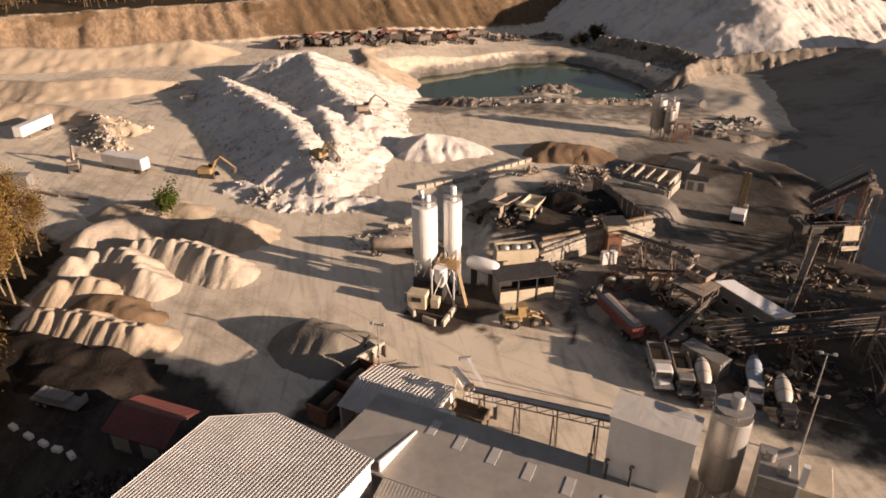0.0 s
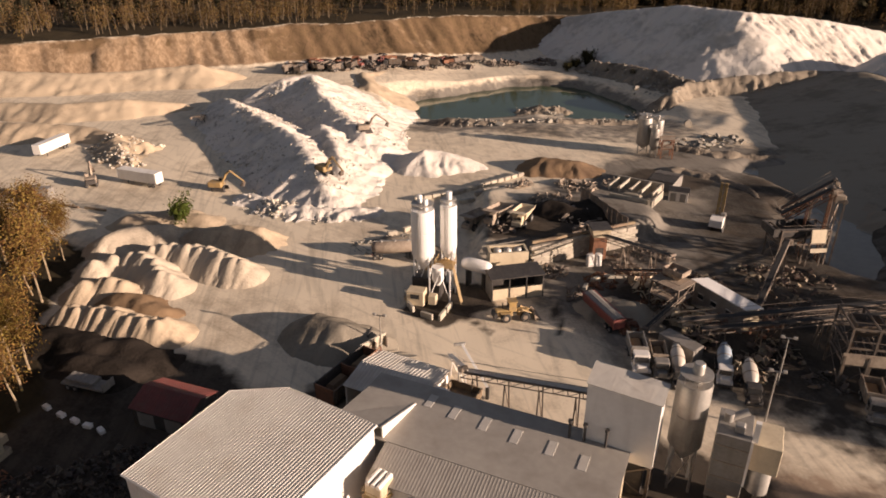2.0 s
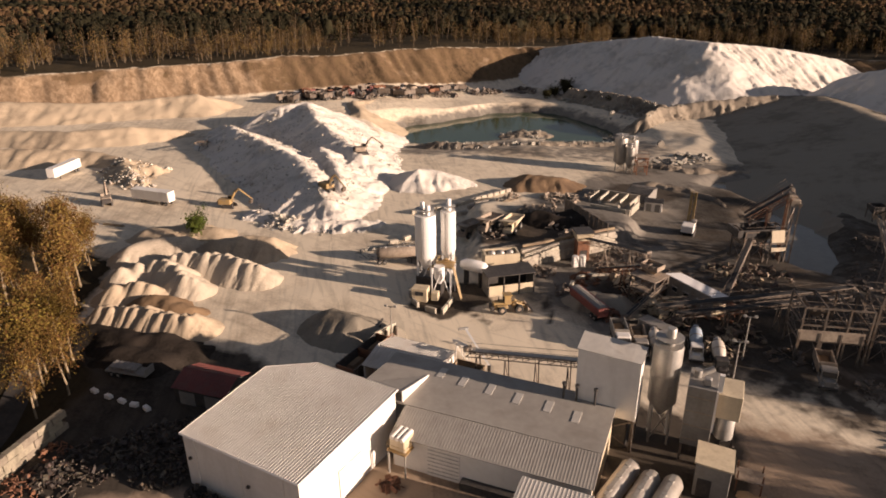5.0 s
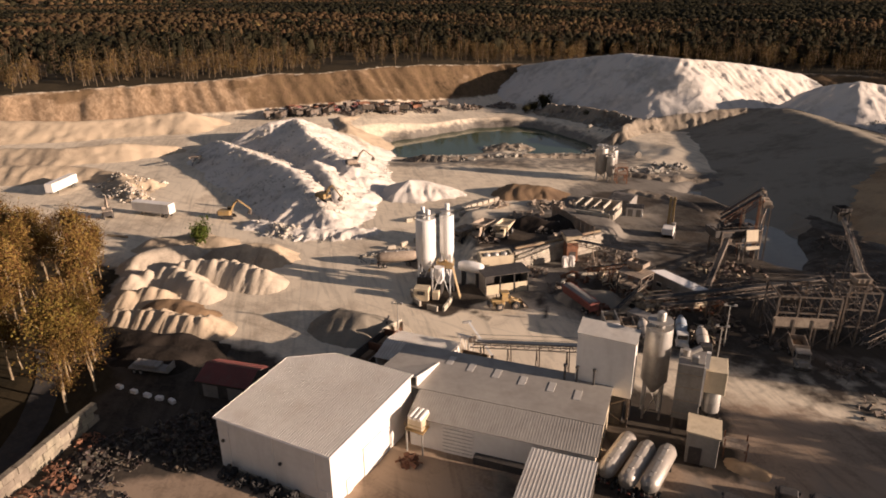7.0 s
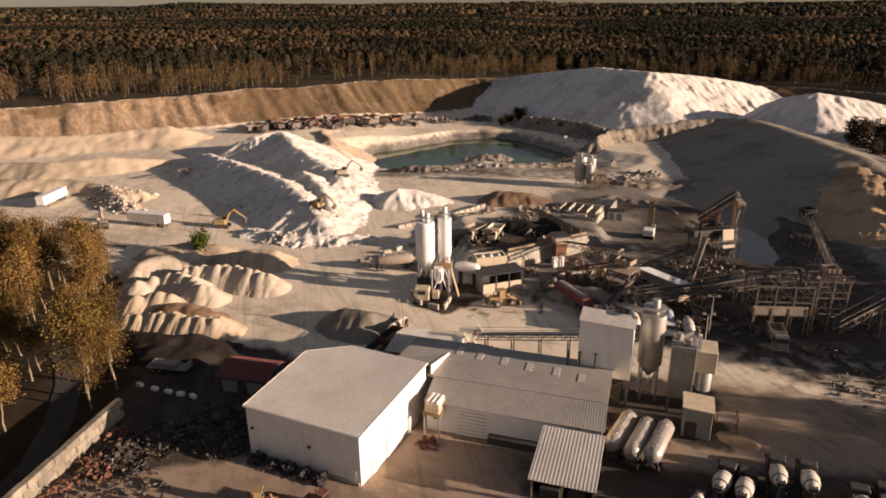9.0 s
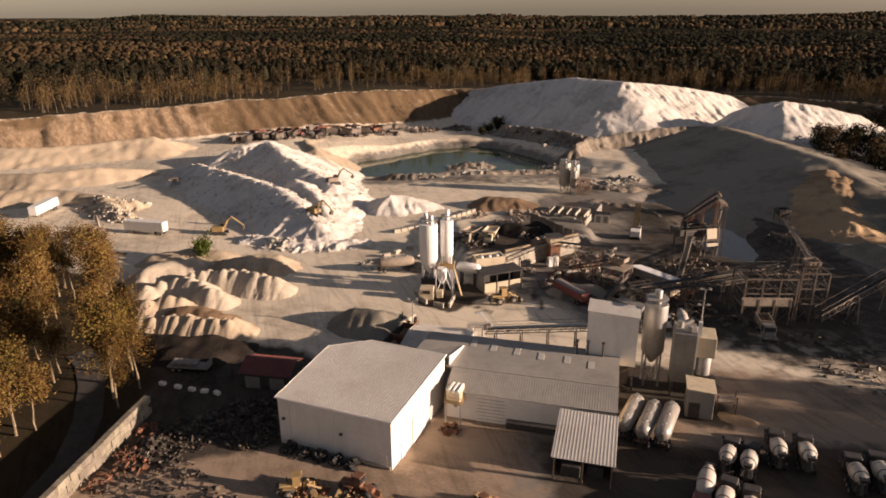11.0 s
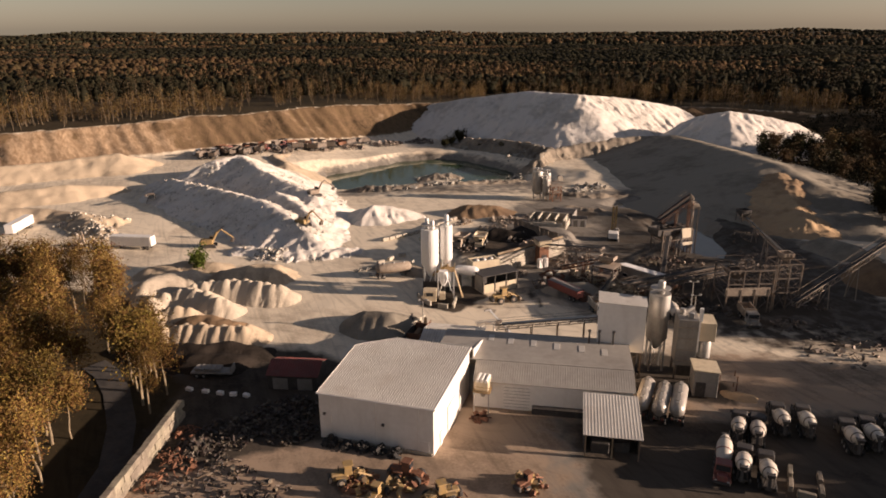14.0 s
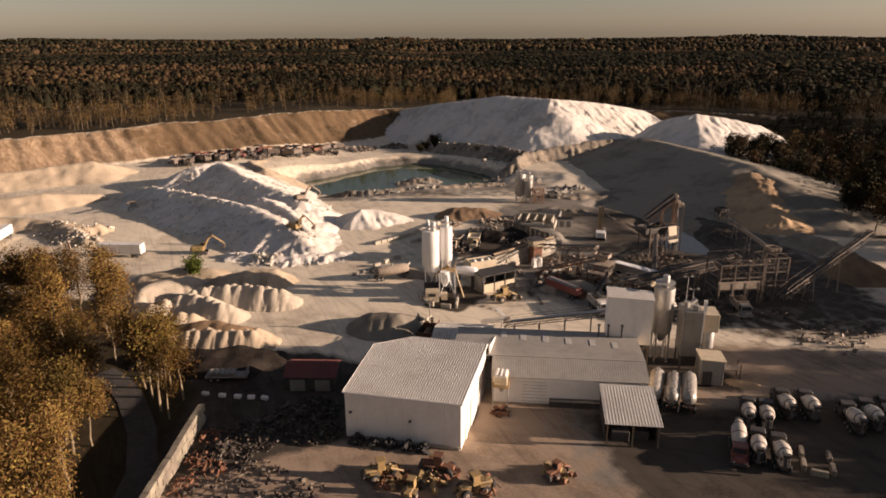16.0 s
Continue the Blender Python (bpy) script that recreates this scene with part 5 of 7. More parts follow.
def dump_truck(cab, bed, label, group="", big=False):
    t = thing("dump_truck", label, "dump truck", pose(0, 0, -500), group)
    part("chassis", Geo().box((-0.2, 0, 0.9), (7.2, 0.9, 0.3)), M_dark, t)
    truck_front(t, cab, 1.3, hood=1.0)
    b = Geo()
    b.box((-1.5, 0, 1.35), (4.8, 2.4, 0.16)).box((-1.5, 1.2, 2.1), (4.8, 0.12, 1.6)).box((-1.5, -1.2, 2.1), (4.8, 0.12, 1.6)).box((0.9, 0, 2.25), (0.12, 2.4, 1.9)).box((-3.9, 0, 2.0), (0.12, 2.4, 1.3))
    body = part("bed", b, bed, t)
    part("load", Geo().box((-1.5, 0, 1.75), (4.5, 2.2, 0.7), top=(0.7, 0.5)), M_brown, body, "brown gravel load")
    for k in range(4):
        for s in (-1, 1):
            part("bed_rib", Geo().box((-3.2 + k * 1.2, s * 1.3, 2.05), (0.12, 0.1, 1.5)), bed, body)
    for x in (3.3, -1.4, -2.7):
        for s in (-1, 1):
            wheel(t, x, s * 1.02)
    return t


def haul_truck(material, label):
    t = thing("haul_truck", label, "haul truck", pose(0, 0, -500), "haul trucks on the bench")
    part("frame", Geo().box((0, 0, 1.3), (7.4, 1.6, 0.6)), M_dark, t)
    v = [(-4.2, -1.6, 2.6), (2.2, -1.6, 2.0), (2.2, 1.6, 2.0), (-4.2, 1.6, 2.6), (-4.6, -2.0, 3.4), (2.6, -2.0, 4.0), (2.6, 2.0, 4.0), (-4.6, 2.0, 3.4)]
    i = [(-4.0, -1.45, 2.75), (2.0, -1.45, 2.2), (2.0, 1.45, 2.2), (-4.0, 1.45, 2.75), (-4.5, -1.85, 3.4), (2.45, -1.85, 4.0), (2.45, 1.85, 4.0), (-4.5, 1.85, 3.4)]
    body = part("tipper_body", Geo().add(v + i, [(3, 2, 1, 0), (0, 1, 5, 4), (1, 2, 6, 5), (2, 3, 7, 6), (3, 0, 4, 7), (8, 9, 10, 11), (12, 13, 9, 8), (13, 14, 10, 9), (14, 15, 11, 10), (15, 12, 8, 11), (4, 5, 13, 12), (5, 6, 14, 13), (6, 7, 15, 14), (7, 4, 12, 15)]), material, t)
    part("canopy_lip", Geo().box((3.3, 0, 4.05), (1.8, 3.9, 0.16), ry=-4), material, body)
    c = part("cab", Geo().box((3.3, 0.6, 2.6), (1.5, 1.4, 1.6), bev=0.1), material, t)
    part("cab_glass", Geo().box((3.98, 0.6, 2.9), (0.2, 1.2, 0.7)), M_glass, c)
    part("nose", Geo().box((3.6, 0, 1.5), (1.6, 2.6, 1.1), bev=0.15), material, t)
    for x in (2.4, -2.2):
        for s in (-1, 1):
            wheel(t, x, s * 1.5, 0.95, 0.7)
    return t


def wheel_loader(material, label, group="", bucket=True):
    t = thing("wheel_loader", label, "wheel loader", pose(0, 0, -500), group)
    part("rear_frame", Geo().box((-1.9, 0, 1.45), (3.0, 1.5, 1.1), top=(0.9, 0.9), bev=0.15), material, t)
    part("counterweight", Geo().box((-3.4, 0, 1.2), (0.7, 1.9, 0.9), bev=0.15), M_dark, t)
    c = part("cab", Geo().box((-0.5, 0, 2.55), (1.4, 1.4, 1.7), top=(0.9, 0.9), bev=0.08), material, t)
    part("cab_glass", Geo().box((-0.48, 0, 2.7), (1.46, 1.3, 0.9), top=(0.94, 0.94)), M_glass, c)
    part("cab_roof", Geo().box((-0.5, 0, 3.45), (1.6, 1.6, 0.14), bev=0.04), material, c)
    part("front_frame", Geo().box((1.3, 0, 1.3), (1.8, 1.1, 0.9), bev=0.1), material, t)
    part("exhaust", Geo().cyl((-2.0, 0.4, 2.0), (-2.0, 0.4, 2.9), 0.09, n=8), M_dark, t)
    for s in (-1, 1):
        part("lift_arm", Geo().bar((1.0, s * 0.6, 1.9), (3.1, s * 0.6, 0.9), 0.26), material, t)
        part("mudguard", Geo().box((-1.7, s * 1.05, 1.75), (1.7, 0.6, 0.12)), material, t)
        for x in (-1.7, 1.5):
            wheel(t, x, s * 1.1, 0.82, 0.6, M_dusty)
    if bucket:
        v = [(3.1, -1.5, 0.15), (4.2, -1.5, 0.15), (3.0, -1.5, 1.3), (3.1, 1.5, 0.15), (4.2, 1.5, 0.15), (3.0, 1.5, 1.3), (3.2, -1.5, 0.25), (3.2, 1.5, 0.25)]
        part("bucket", Geo().add(v, [(0, 1, 2), (5, 4, 3), (0, 3, 4, 1), (2, 5, 3, 0), (1, 4, 7, 6), (6, 7, 5, 2)]), M_dusty, t)
    return t


def excavator(material, label, reach=(4.5, 6.6)):
    t = thing("excavator", label, "excavator", pose(0, 0, -500))
    for s in (-1, 1):
        part("track", Geo().box((0, s * 1.15, 0.45), (3.9, 0.6, 0.9), top=(0.86, 1), bev=0.15), M_dark, t)
    part("undercarriage", Geo().box((0, 0, 0.7), (2.0, 1.8, 0.4)), M_dark, t)
    h = part("house", Geo().box((-0.7, 0, 1.75), (3.3, 2.6, 1.3), bev=0.15), material, t)
    part("counterweight", Geo().box((-2.4, 0, 1.65), (0.7, 2.5, 1.2), bev=0.25), M_dark, h)
    c = part("cab", Geo().box((0.5, 0.8, 2.2), (1.4, 1.0, 1.7), top=(0.85, 0.95), bev=0.08), material, t)
    part("cab_glass", Geo().box((0.62, 0.8, 2.45), (1.3, 1.04, 0.9), top=(0.9, 0.98)), M_glass, c)
    a, b = Vector((0.8, -0.2, 1.8)), Vector((reach[0] * 0.75, -0.2, 5.2))
    e = Vector((reach[1], -0.2, 2.6))
    bm = part("boom", Geo().bar(a, a.lerp(b, 0.55) + Vector((0, 0, 0.7)), 0.5).bar(a.lerp(b, 0.55) + Vector((0, 0, 0.7)), b, 0.42), material, t)
    part("boom_cylinder", Geo().cyl((1.2, -0.2, 1.4), a.lerp(b, 0.5) + Vector((0, 0, 0.4)), 0.09, n=8), M_galv, bm)
    s = part("stick", Geo().bar(b, e, 0.34), material, t)
    part("bucket", Geo().box((e.x - 0.3, -0.2, e.z - 0.6), (1.0, 1.2, 1.1), top=(0.6, 1), bev=0.1, ry=25), M_steel, s)
    return t


def box_trailer(label, length=12.4, material=None, ribs=True, wheels=True, name="box_trailer"):
    t = thing(name, label, "trailer" if wheels else "container", pose(0, 0, -500))
    z0 = 1.15 if wheels else 0.08
    body = part("body", Geo().box((0, 0, z0 + 1.35), (length, 2.5, 2.7), bev=0.04), material or M_white, t)
    if ribs:
        n = int(length / 0.6)
        for k in range(n):
            x = -length / 2 + 0.3 + k * (length - 0.6) / max(1, n - 1)
            part("rib", Geo().box((x, 0, z0 + 1.33), (0.12, 2.58, 2.5)), material or M_white, body)
    for s in (-1, 1):
        part("rear_door", Geo().box((length / 2 + 0.03, s * 0.62, z0 + 1.33), (0.08, 1.18, 2.5)), material or M_white, body)
    if wheels:
        part("chassis", Geo().box((0, 0, 0.95), (length - 0.4, 1.0, 0.3)), M_dark, t)
        for s in (-1, 1):
            part("landing_leg", Geo().box((-length * 0.28, s * 0.8, 0.5), (0.16, 0.16, 1.0)), M_dark, t)
            for x in (length / 2 - 1.4, length / 2 - 2.6):
                wheel(t, x, s * 1.0)
    return t


def place(master, x, y, turn, z=None, s=1.0, keep=False):
    ob = copy_thing(master, pose(x, y, ground_z(x, y) if z is None else z, 0, 0, turn) @ Matrix.Diagonal((s, s, s, 1)))
    return ob


masters = []


def master(t):
    masters.append(t)
    return t


PARK = "mixer trucks in the truck park"
mix_w = master(mixer_truck(M_white, M_drum, "white concrete mixer truck with a dusty pale drum", PARK))
mix_d = master(mixer_truck(M_dark, M_drum, "dark-cabbed concrete mixer truck with a pale drum", PARK))
mix_r = master(mixer_truck(M_red, M_drum, "red concrete mixer truck with a pale drum", PARK))
for k, (x, y, a) in enumerate([(44.0, -48.2, 66), (46.4, -49.1, 68), (51.1, -45.9, 77), (54.7, -46.5, 76), (41.2, -57.0, 66), (43.7, -58.6, 72), (59.4, -50.5, 77), (62.7, -49.8, 76), (66.4, -49.2, 77)]):
    place(mix_d, x, y, a, s=0.92)
place(mix_r, 38.6, -56.6, -112, s=0.92)
for t in (mix_w, mix_d):
    t["group"] = "mixer trucks by the batching plant"
place(mix_d, 37.6, -5.6, -84, s=0.86)
place(mix_d, 47.2, -6.6, -88, s=0.86)
mix_b = master(mixer_truck(M_white, M_bluegrey, "white concrete mixer truck with a pale blue drum", "mixer trucks by the batching plant"))
place(mix_b, 44.0, -3.2, -92, s=0.86)
tank = master(tank_trailer("polished steel bulk tanker trailer parked under the plant", "bulk tankers at the loading plant"))
for x, y, a in ((31.9, -40.3, 66), (34.3, -41.7, 67), (36.9, -42.0, 68)):
    place(tank, x, y, a)
tank_d = master(tank_trailer("dust-covered tanker trailer parked on the slope", "", M_dusty))
place(tank_d, -14.5, 19.8, 20)
dump_w = master(dump_truck(M_white, M_galv, "white dump truck with a grey steel bed"))
dump_d = master(dump_truck(M_grey, M_dusty, "grey dump truck with a dusty bed"))
place(dump_w, 32.0, -3.6, -80)
place(dump_d, 35.0, -4.4, -82, s=0.9)
place(dump_d, 62.5, -6.5, -95)
haul_y = master(haul_truck(M_dusty, "dust-covered haul truck parked on the raised bench"))
haul_w = master(haul_truck(M_cream, "cream haul truck with an empty tipper body"))
place(haul_y, 2.4, 36.0, -108, s=0.85)
place(haul_w, 7.6, 36.6, -100, s=0.85)
place(haul_y, -2.6, 37.5, -112, s=0.85)
loader = master(wheel_loader(M_yellow, "dusty yellow wheel loader with a steel bucket"))
place(loader, 12.2, 3.6, 24)
ex_y = master(excavator(M_yellow, "yellow excavator with its boom raised"))
ex_d = master(excavator(M_dusty, "dusty excavator parked by the haul road"))
place(ex_y, -69.5, 44.5, 10)
place(ex_y, -43.5, 51.0, -25, z=heap_z(93, -43.5, 51.0) - 0.2)
place(ex_d, -102.5, 38.5, 130)
place(ex_d, -47.5, 87.5, 30, z=heap_z(93, -47.5, 87.5) - 0.2)
cont = master(box_trailer("long white box trailer on the haul road"))
place(cont, -90.8, 42.4, -6)
place(cont, -133.5, 58.5, 96)
corr = master(box_trailer("grey corrugated shipping container", 6.1, M_grey, True, False, "shipping_container"))
place(corr, 38.0, -0.2, -38)
place(corr, -108, 27.5, 12)


# ---- steelwork and conveyors ----
def conveyor(p0, p1, label, width=1.1, depth=0.9, legs=(0.25, 0.6, 0.9), material=None, cover=None):
    """A belt on a lattice girder, from p0 up to p1, on trestles."""
    material = material or M_steel
    p0, p1 = Vector(p0), Vector(p1)
    t = thing("conveyor", label, "conveyor", Matrix.Translation(p0))
    d = p1 - p0
    L = d.length
    ax = d.normalized()
    side = ax.cross(Vector((0, 0, 1))).normalized() * (width / 2)
    up = side.cross(ax).normalized() * depth
    n = max(3, int(L / 2.0))
    O = Vector((0, 0, 0))
    for s in (-1, 1):
        g = Geo().bar(O + side * s, d + side * s, 0.13).bar(O + side * s + up, d + side * s + up, 0.13)
        for k in range(n):
            a, b = d * (k / n), d * ((k + 1) / n)
            g.bar(a + side * s, b + side * s + up, 0.08).bar(b + side * s, b + side * s + up, 0.08)
        part("girder", g, material, t)
        part("handrail", Geo().bar(O + side * s * 1.25 + up * 2.0, d + side * s * 1.25 + up * 2.0, 0.05), material, t)
    mid = [O - side * 0.85 + up * 1.02, O + side * 0.85 + up * 1.02, d + side * 0.85 + up * 1.02, d - side * 0.85 + up * 1.02]
    thick = up.normalized() * 0.12
    part("belt", Geo().add([*mid, *[m + thick for m in mid]], [(3, 2, 1, 0), (4, 5, 6, 7), (0, 1, 5, 4), (1, 2, 6, 5), (2, 3, 7, 6), (3, 0, 4, 7)]), cover or M_black, t)
    part("head_pulley", Geo().cyl(d - side + up, d + side + up, 0.35, n=14), M_steel, t)
    part("drive_motor", Geo().box(d + side * 1.5 + up * 0.7, (0.7, 0.6, 0.6), bev=0.08), M_dusty, t)
    for f in legs:
        a = d * f
        gz = ground_z(p0.x + a.x, p0.y + a.y) - p0.z - 0.3
        if a.z - gz > 0.8:
            for s in (-1, 1):
                part("trestle_leg", Geo().bar(a + side * s, Vector((a.x + side.x * s * 1.8, a.y + side.y * s * 1.8, gz)), 0.18), material, t)
            part("trestle_brace", Geo().bar(a + side, Vector((a.x - side.x * 1.7, a.y - side.y * 1.7, gz + 0.4)), 0.1), material, t)
    return t


def steel_frame(name, label, x, y, turn, sx, sy, levels, nx=2, ny=2, material=None, deck=True, rail=True, category="steel frame", z=None):
    """Columns, beams, braces and decks on several levels."""
    material = material or M_steel
    z = ground_z(x, y) if z is None else z
    t = thing(name, label, category, pose(x, y, z, 0, 0, turn))
    top = levels[-1]
    xs, ys = [sx * i / (nx - 1) - sx / 2 for i in range(nx)], [sy * i / (ny - 1) - sy / 2 for i in range(ny)]
    for a in xs:
        for b in ys:
            part("column", Geo().box((a, b, top / 2 - 0.3), (0.28, 0.28, top + 0.6)), material, t)
    prev = 0.0
    for lv in levels:
        for b in ys:
            part("beam", Geo().box((0, b, lv), (sx, 0.16, 0.28)), material, t)
            for i in range(nx - 1):
                part("brace", Geo().bar((xs[i], b, prev + 0.2), (xs[i + 1], b, lv - 0.2), 0.1), material, t)
        for a in xs:
            part("beam", Geo().box((a, 0, lv), (0.16, sy, 0.28)), material, t)
            part("brace", Geo().bar((a, ys[0], prev + 0.2), (a, ys[-1], lv - 0.2), 0.1), material, t)
        if deck:
            part("deck", Geo().box((0, 0, lv + 0.2), (sx + 0.6, sy + 0.6, 0.08)), M_dusty, t)
        if rail:
            g = Geo()
            for u, v in (((-1, -1), (1, -1)), ((1, -1), (1, 1)), ((1, 1), (-1, 1)), ((-1, 1), (-1, -1))):
                g.bar((u[0] * (sx / 2 + 0.3), u[1] * (sy / 2 + 0.3), lv + 1.25), (v[0] * (sx / 2 + 0.3), v[1] * (sy / 2 + 0.3), lv + 1.25), 0.06)
            part("railing", g, material, t)
        prev = lv
    return t


def hopper(label, x, y, z, turn, w, d, h, material, legs=0.0, name="hopper"):
    t = thing(name, label, "hopper", pose(x, y, z, 0, 0, turn))
    a = 0.35
    v = [(-w * a / 2, -d * a / 2, legs), (w * a / 2, -d * a / 2, legs), (w * a / 2, d * a / 2, legs), (-w * a / 2, d * a / 2, legs)]
    m_ = [(-w / 2, -d / 2, legs + h * 0.55), (w / 2, -d / 2, legs + h * 0.55), (w / 2, d / 2, legs + h * 0.55), (-w / 2, d / 2, legs + h * 0.55)]
    u = [(p[0] * 1.02, p[1] * 1.02, legs + h) for p in m_]
    i = [(p[0] * 0.93, p[1] * 0.93, legs + h) for p in m_]
    j = [(p[0] * 0.9, p[1] * 0.9, legs + h * 0.6) for p in m_]
    V = v + m_ + u + i + j
    F = [(3, 2, 1, 0)]
    for base in (0, 4, 8, 12):
        F += [(base + k, base + (k + 1) % 4, base + 4 + (k + 1) % 4, base + 4 + k) for k in range(4)]
    F.append((16, 17, 18, 19))
    body = part("bin", Geo().add(V, F), material, t)
    for k in range(3):
        for s in (-1, 1):
            part("stiffener", Geo().box((-w / 3 + k * w / 3, s * (d / 2 + 0.06), legs + h * 0.78), (0.14, 0.12, h * 0.42)), material, body)
    if legs > 0.3:
        for sx in (-1, 1):
            for sy in (-1, 1):
                part("leg", Geo().box((sx * w * 0.45, sy * d * 0.45, (legs + h * 0.5) / 2 - 0.2), (0.2, 0.2, legs + h * 0.5 + 0.4)), M_steel, t)
    return t


# grey tower and loading house beside the galvanised silo
def plant_tower():
    t = thing("plant_tower", "grey clad bagging tower with cream upper bay", "tower", pose(43.0, -29.5, 0, 0, 0, -10))
    b = part("grey_bay", Geo().box((-1.6, 0, 7.0), (3.4, 4.6, 8.6), bev=0.05), M_grey, t)
    for k in range(4):
        part("seam", Geo().box((-1.6, -2.33, 3.6 + k * 2.1), (3.4, 0.06, 0.1)), M_dusty, b)
    part("cream_bay", Geo().box((1.6, 0.4, 9.0), (2.9, 4.2, 3.4), top=(1, 1), bev=0.05), M_cream, t)
    part("filter_drum", Geo().rings([(1.6, -0.4, 4.0), (1.6, -0.4, 7.0), (1.6, -0.4, 7.2)], [1.15, 1.15, 1.0], 18), M_galv, t)
    part("vent_flue", Geo().box((0.35, -1.6, 12.2), (0.55, 0.55, 2.4)), M_white, t, "white ventilation stack")
    # white strip paints the sunlit corner edge of the grey bay
    part("corner_strip", Geo().box((0.15, -2.35, 8.4), (0.25, 0.14, 6.0)), M_white, t)
    part("roof_duct", Geo().cyl((-2.4, 0.4, 11.5), (-0.6, 1.2, 12.4), 0.4, n=12).cyl((-2.4, 0.4, 11.2), (-2.4, 0.4, 12.3), 0.5, n=12), M_galv, t)
    part("roof_fan", Geo().box((-1.2, -1.0, 11.8), (1.0, 1.0, 0.9), bev=0.15), M_galv, t)
    for x in (-3.1, -0.1, 2.9):
        for y in (-2.1, 2.1):
            part("leg", Geo().box((x, y, 1.7), (0.3, 0.3, 4.4)), M_steel, t)
    part("lower_housing", Geo().box((-0.6, 0.6, 2.0), (4.0, 2.6, 4.0)), M_dark, t)
    h = part("loading_house", Geo().box((1.0, -6.3, 2.6), (3.9, 4.0, 4.6), bev=0.05), M_grey, t)
    part("house_roof", Geo().box((1.0, -6.3, 5.0), (4.3, 4.4, 0.2), ry=3), M_cream, h)
    part("house_door", Geo().box((0.2, -8.32, 1.6), (1.6, 0.1, 2.6)), M_dark, h)
    part("side_platform", Geo().box((5.2, -4.2, 1.9), (3.2, 2.4, 0.15)), M_dusty, t)
    for x in (3.8, 6.6):
        for y in (-5.2, -3.2):
            part("platform_post", Geo().box((x, y, 1.4), (0.16, 0.16, 3.2)), M_rust, t)
    return t


plant_tower()
heap("stockpile", [[(47.5, -36.5, 0.6), (49.0, -37.3, 0.5)]], 0.5, M_brownsand, "small spilled sand pile under the platform", step=0.25, gully=0.5, pitch=1.2, rough=0.4, seed=301, fine=0.2)
conveyor((9.0, -18.6, 3.6), (27.5, -24.8, 8.2), "long covered belt conveyor behind the hall", cover=M_galv, material=M_steel, legs=(0.1, 0.35, 0.6, 0.85))
conveyor((5.4, -11.6, 1.2), (9.6, -19.6, 5.2), "short white inclined belt conveyor on thin legs", 0.7, 0.4, (0.3, 0.8), M_white, M_white)


def feed_bins():
    """Two open bins in one long steel trough, filled with gravel, with a railed loading end."""
    t = thing("feed_bins", "long dark steel feed bins heaped with brown gravel", "feed bin", pose(-6.9, -20.6, 0, 0, 0, 75))
    L, W, H = 10.6, 3.0, 3.3
    for s in (-1, 1):
        part("side_wall", Geo().box((0, s * W / 2, H * 0.62), (L, 0.16, H * 0.78), rx=s * -9), M_dark if s > 0 else M_steel, t)
        for k in range(6):
            part("stiffener", Geo().box((-L / 2 + 0.6 + k * (L - 1.2) / 5, s * (W / 2 + 0.16), H * 0.62), (0.16, 0.2, H * 0.78), rx=s * -9), M_steel, t)
    for x in (-L / 2, 0.2, L / 2):
        part("divider", Geo().box((x, 0, H * 0.62), (0.18, W, H * 0.8)), M_rust, t)
    for x0 in (-L / 4 + 0.1, L / 4 + 0.1):
        part("gravel", Geo().box((x0, 0, H * 0.62), (L / 2 - 0.4, W - 0.3, H * 0.5), top=(0.55, 0.35)), M_brown, t)
    part("base_frame", Geo().box((0, 0, 0.45), (L, 1.6, 1.1)), M_dark, t)
    g = Geo()
    for z in (H + 0.4, H + 0.95):
        g.bar((0.8, -W / 2 - 0.3, z), (L / 2, -W / 2 - 0.3, z), 0.12)
    for k in range(5):
        x = 0.8 + k * (L / 2 - 0.8) / 4
        g.bar((x, -W / 2 - 0.3, H - 0.3), (x, -W / 2 - 0.3, H + 0.95), 0.12)
    part("railing", g, M_rust, t, "rusty red railing")
    t = thing("loading_ramp_wall", "pale worn steel wall of the loading ramp", "ramp wall", pose(-6.6, -12.4, 0, 0, 0, 62))
    part("plate", Geo().box((0, 0, 1.5), (5.0, 0.3, 3.0), rx=8, bev=0.04), M_conc, t)
    part("plate", Geo().box((1.4, 2.2, 1.3), (2.4, 0.3, 2.8), 35, bev=0.04), M_dark, t)
    for x in (-2.2, 0, 2.2):
        part("buttress", Geo().box((x, -0.5, 1.2), (0.24, 0.7, 2.6)), M_steel, t)


feed_bins()
hopper("dust-covered bin by the shed", 9.6, -20.6, 0, -12, 4.6, 2.4, 2.6, M_wood, 0.4)


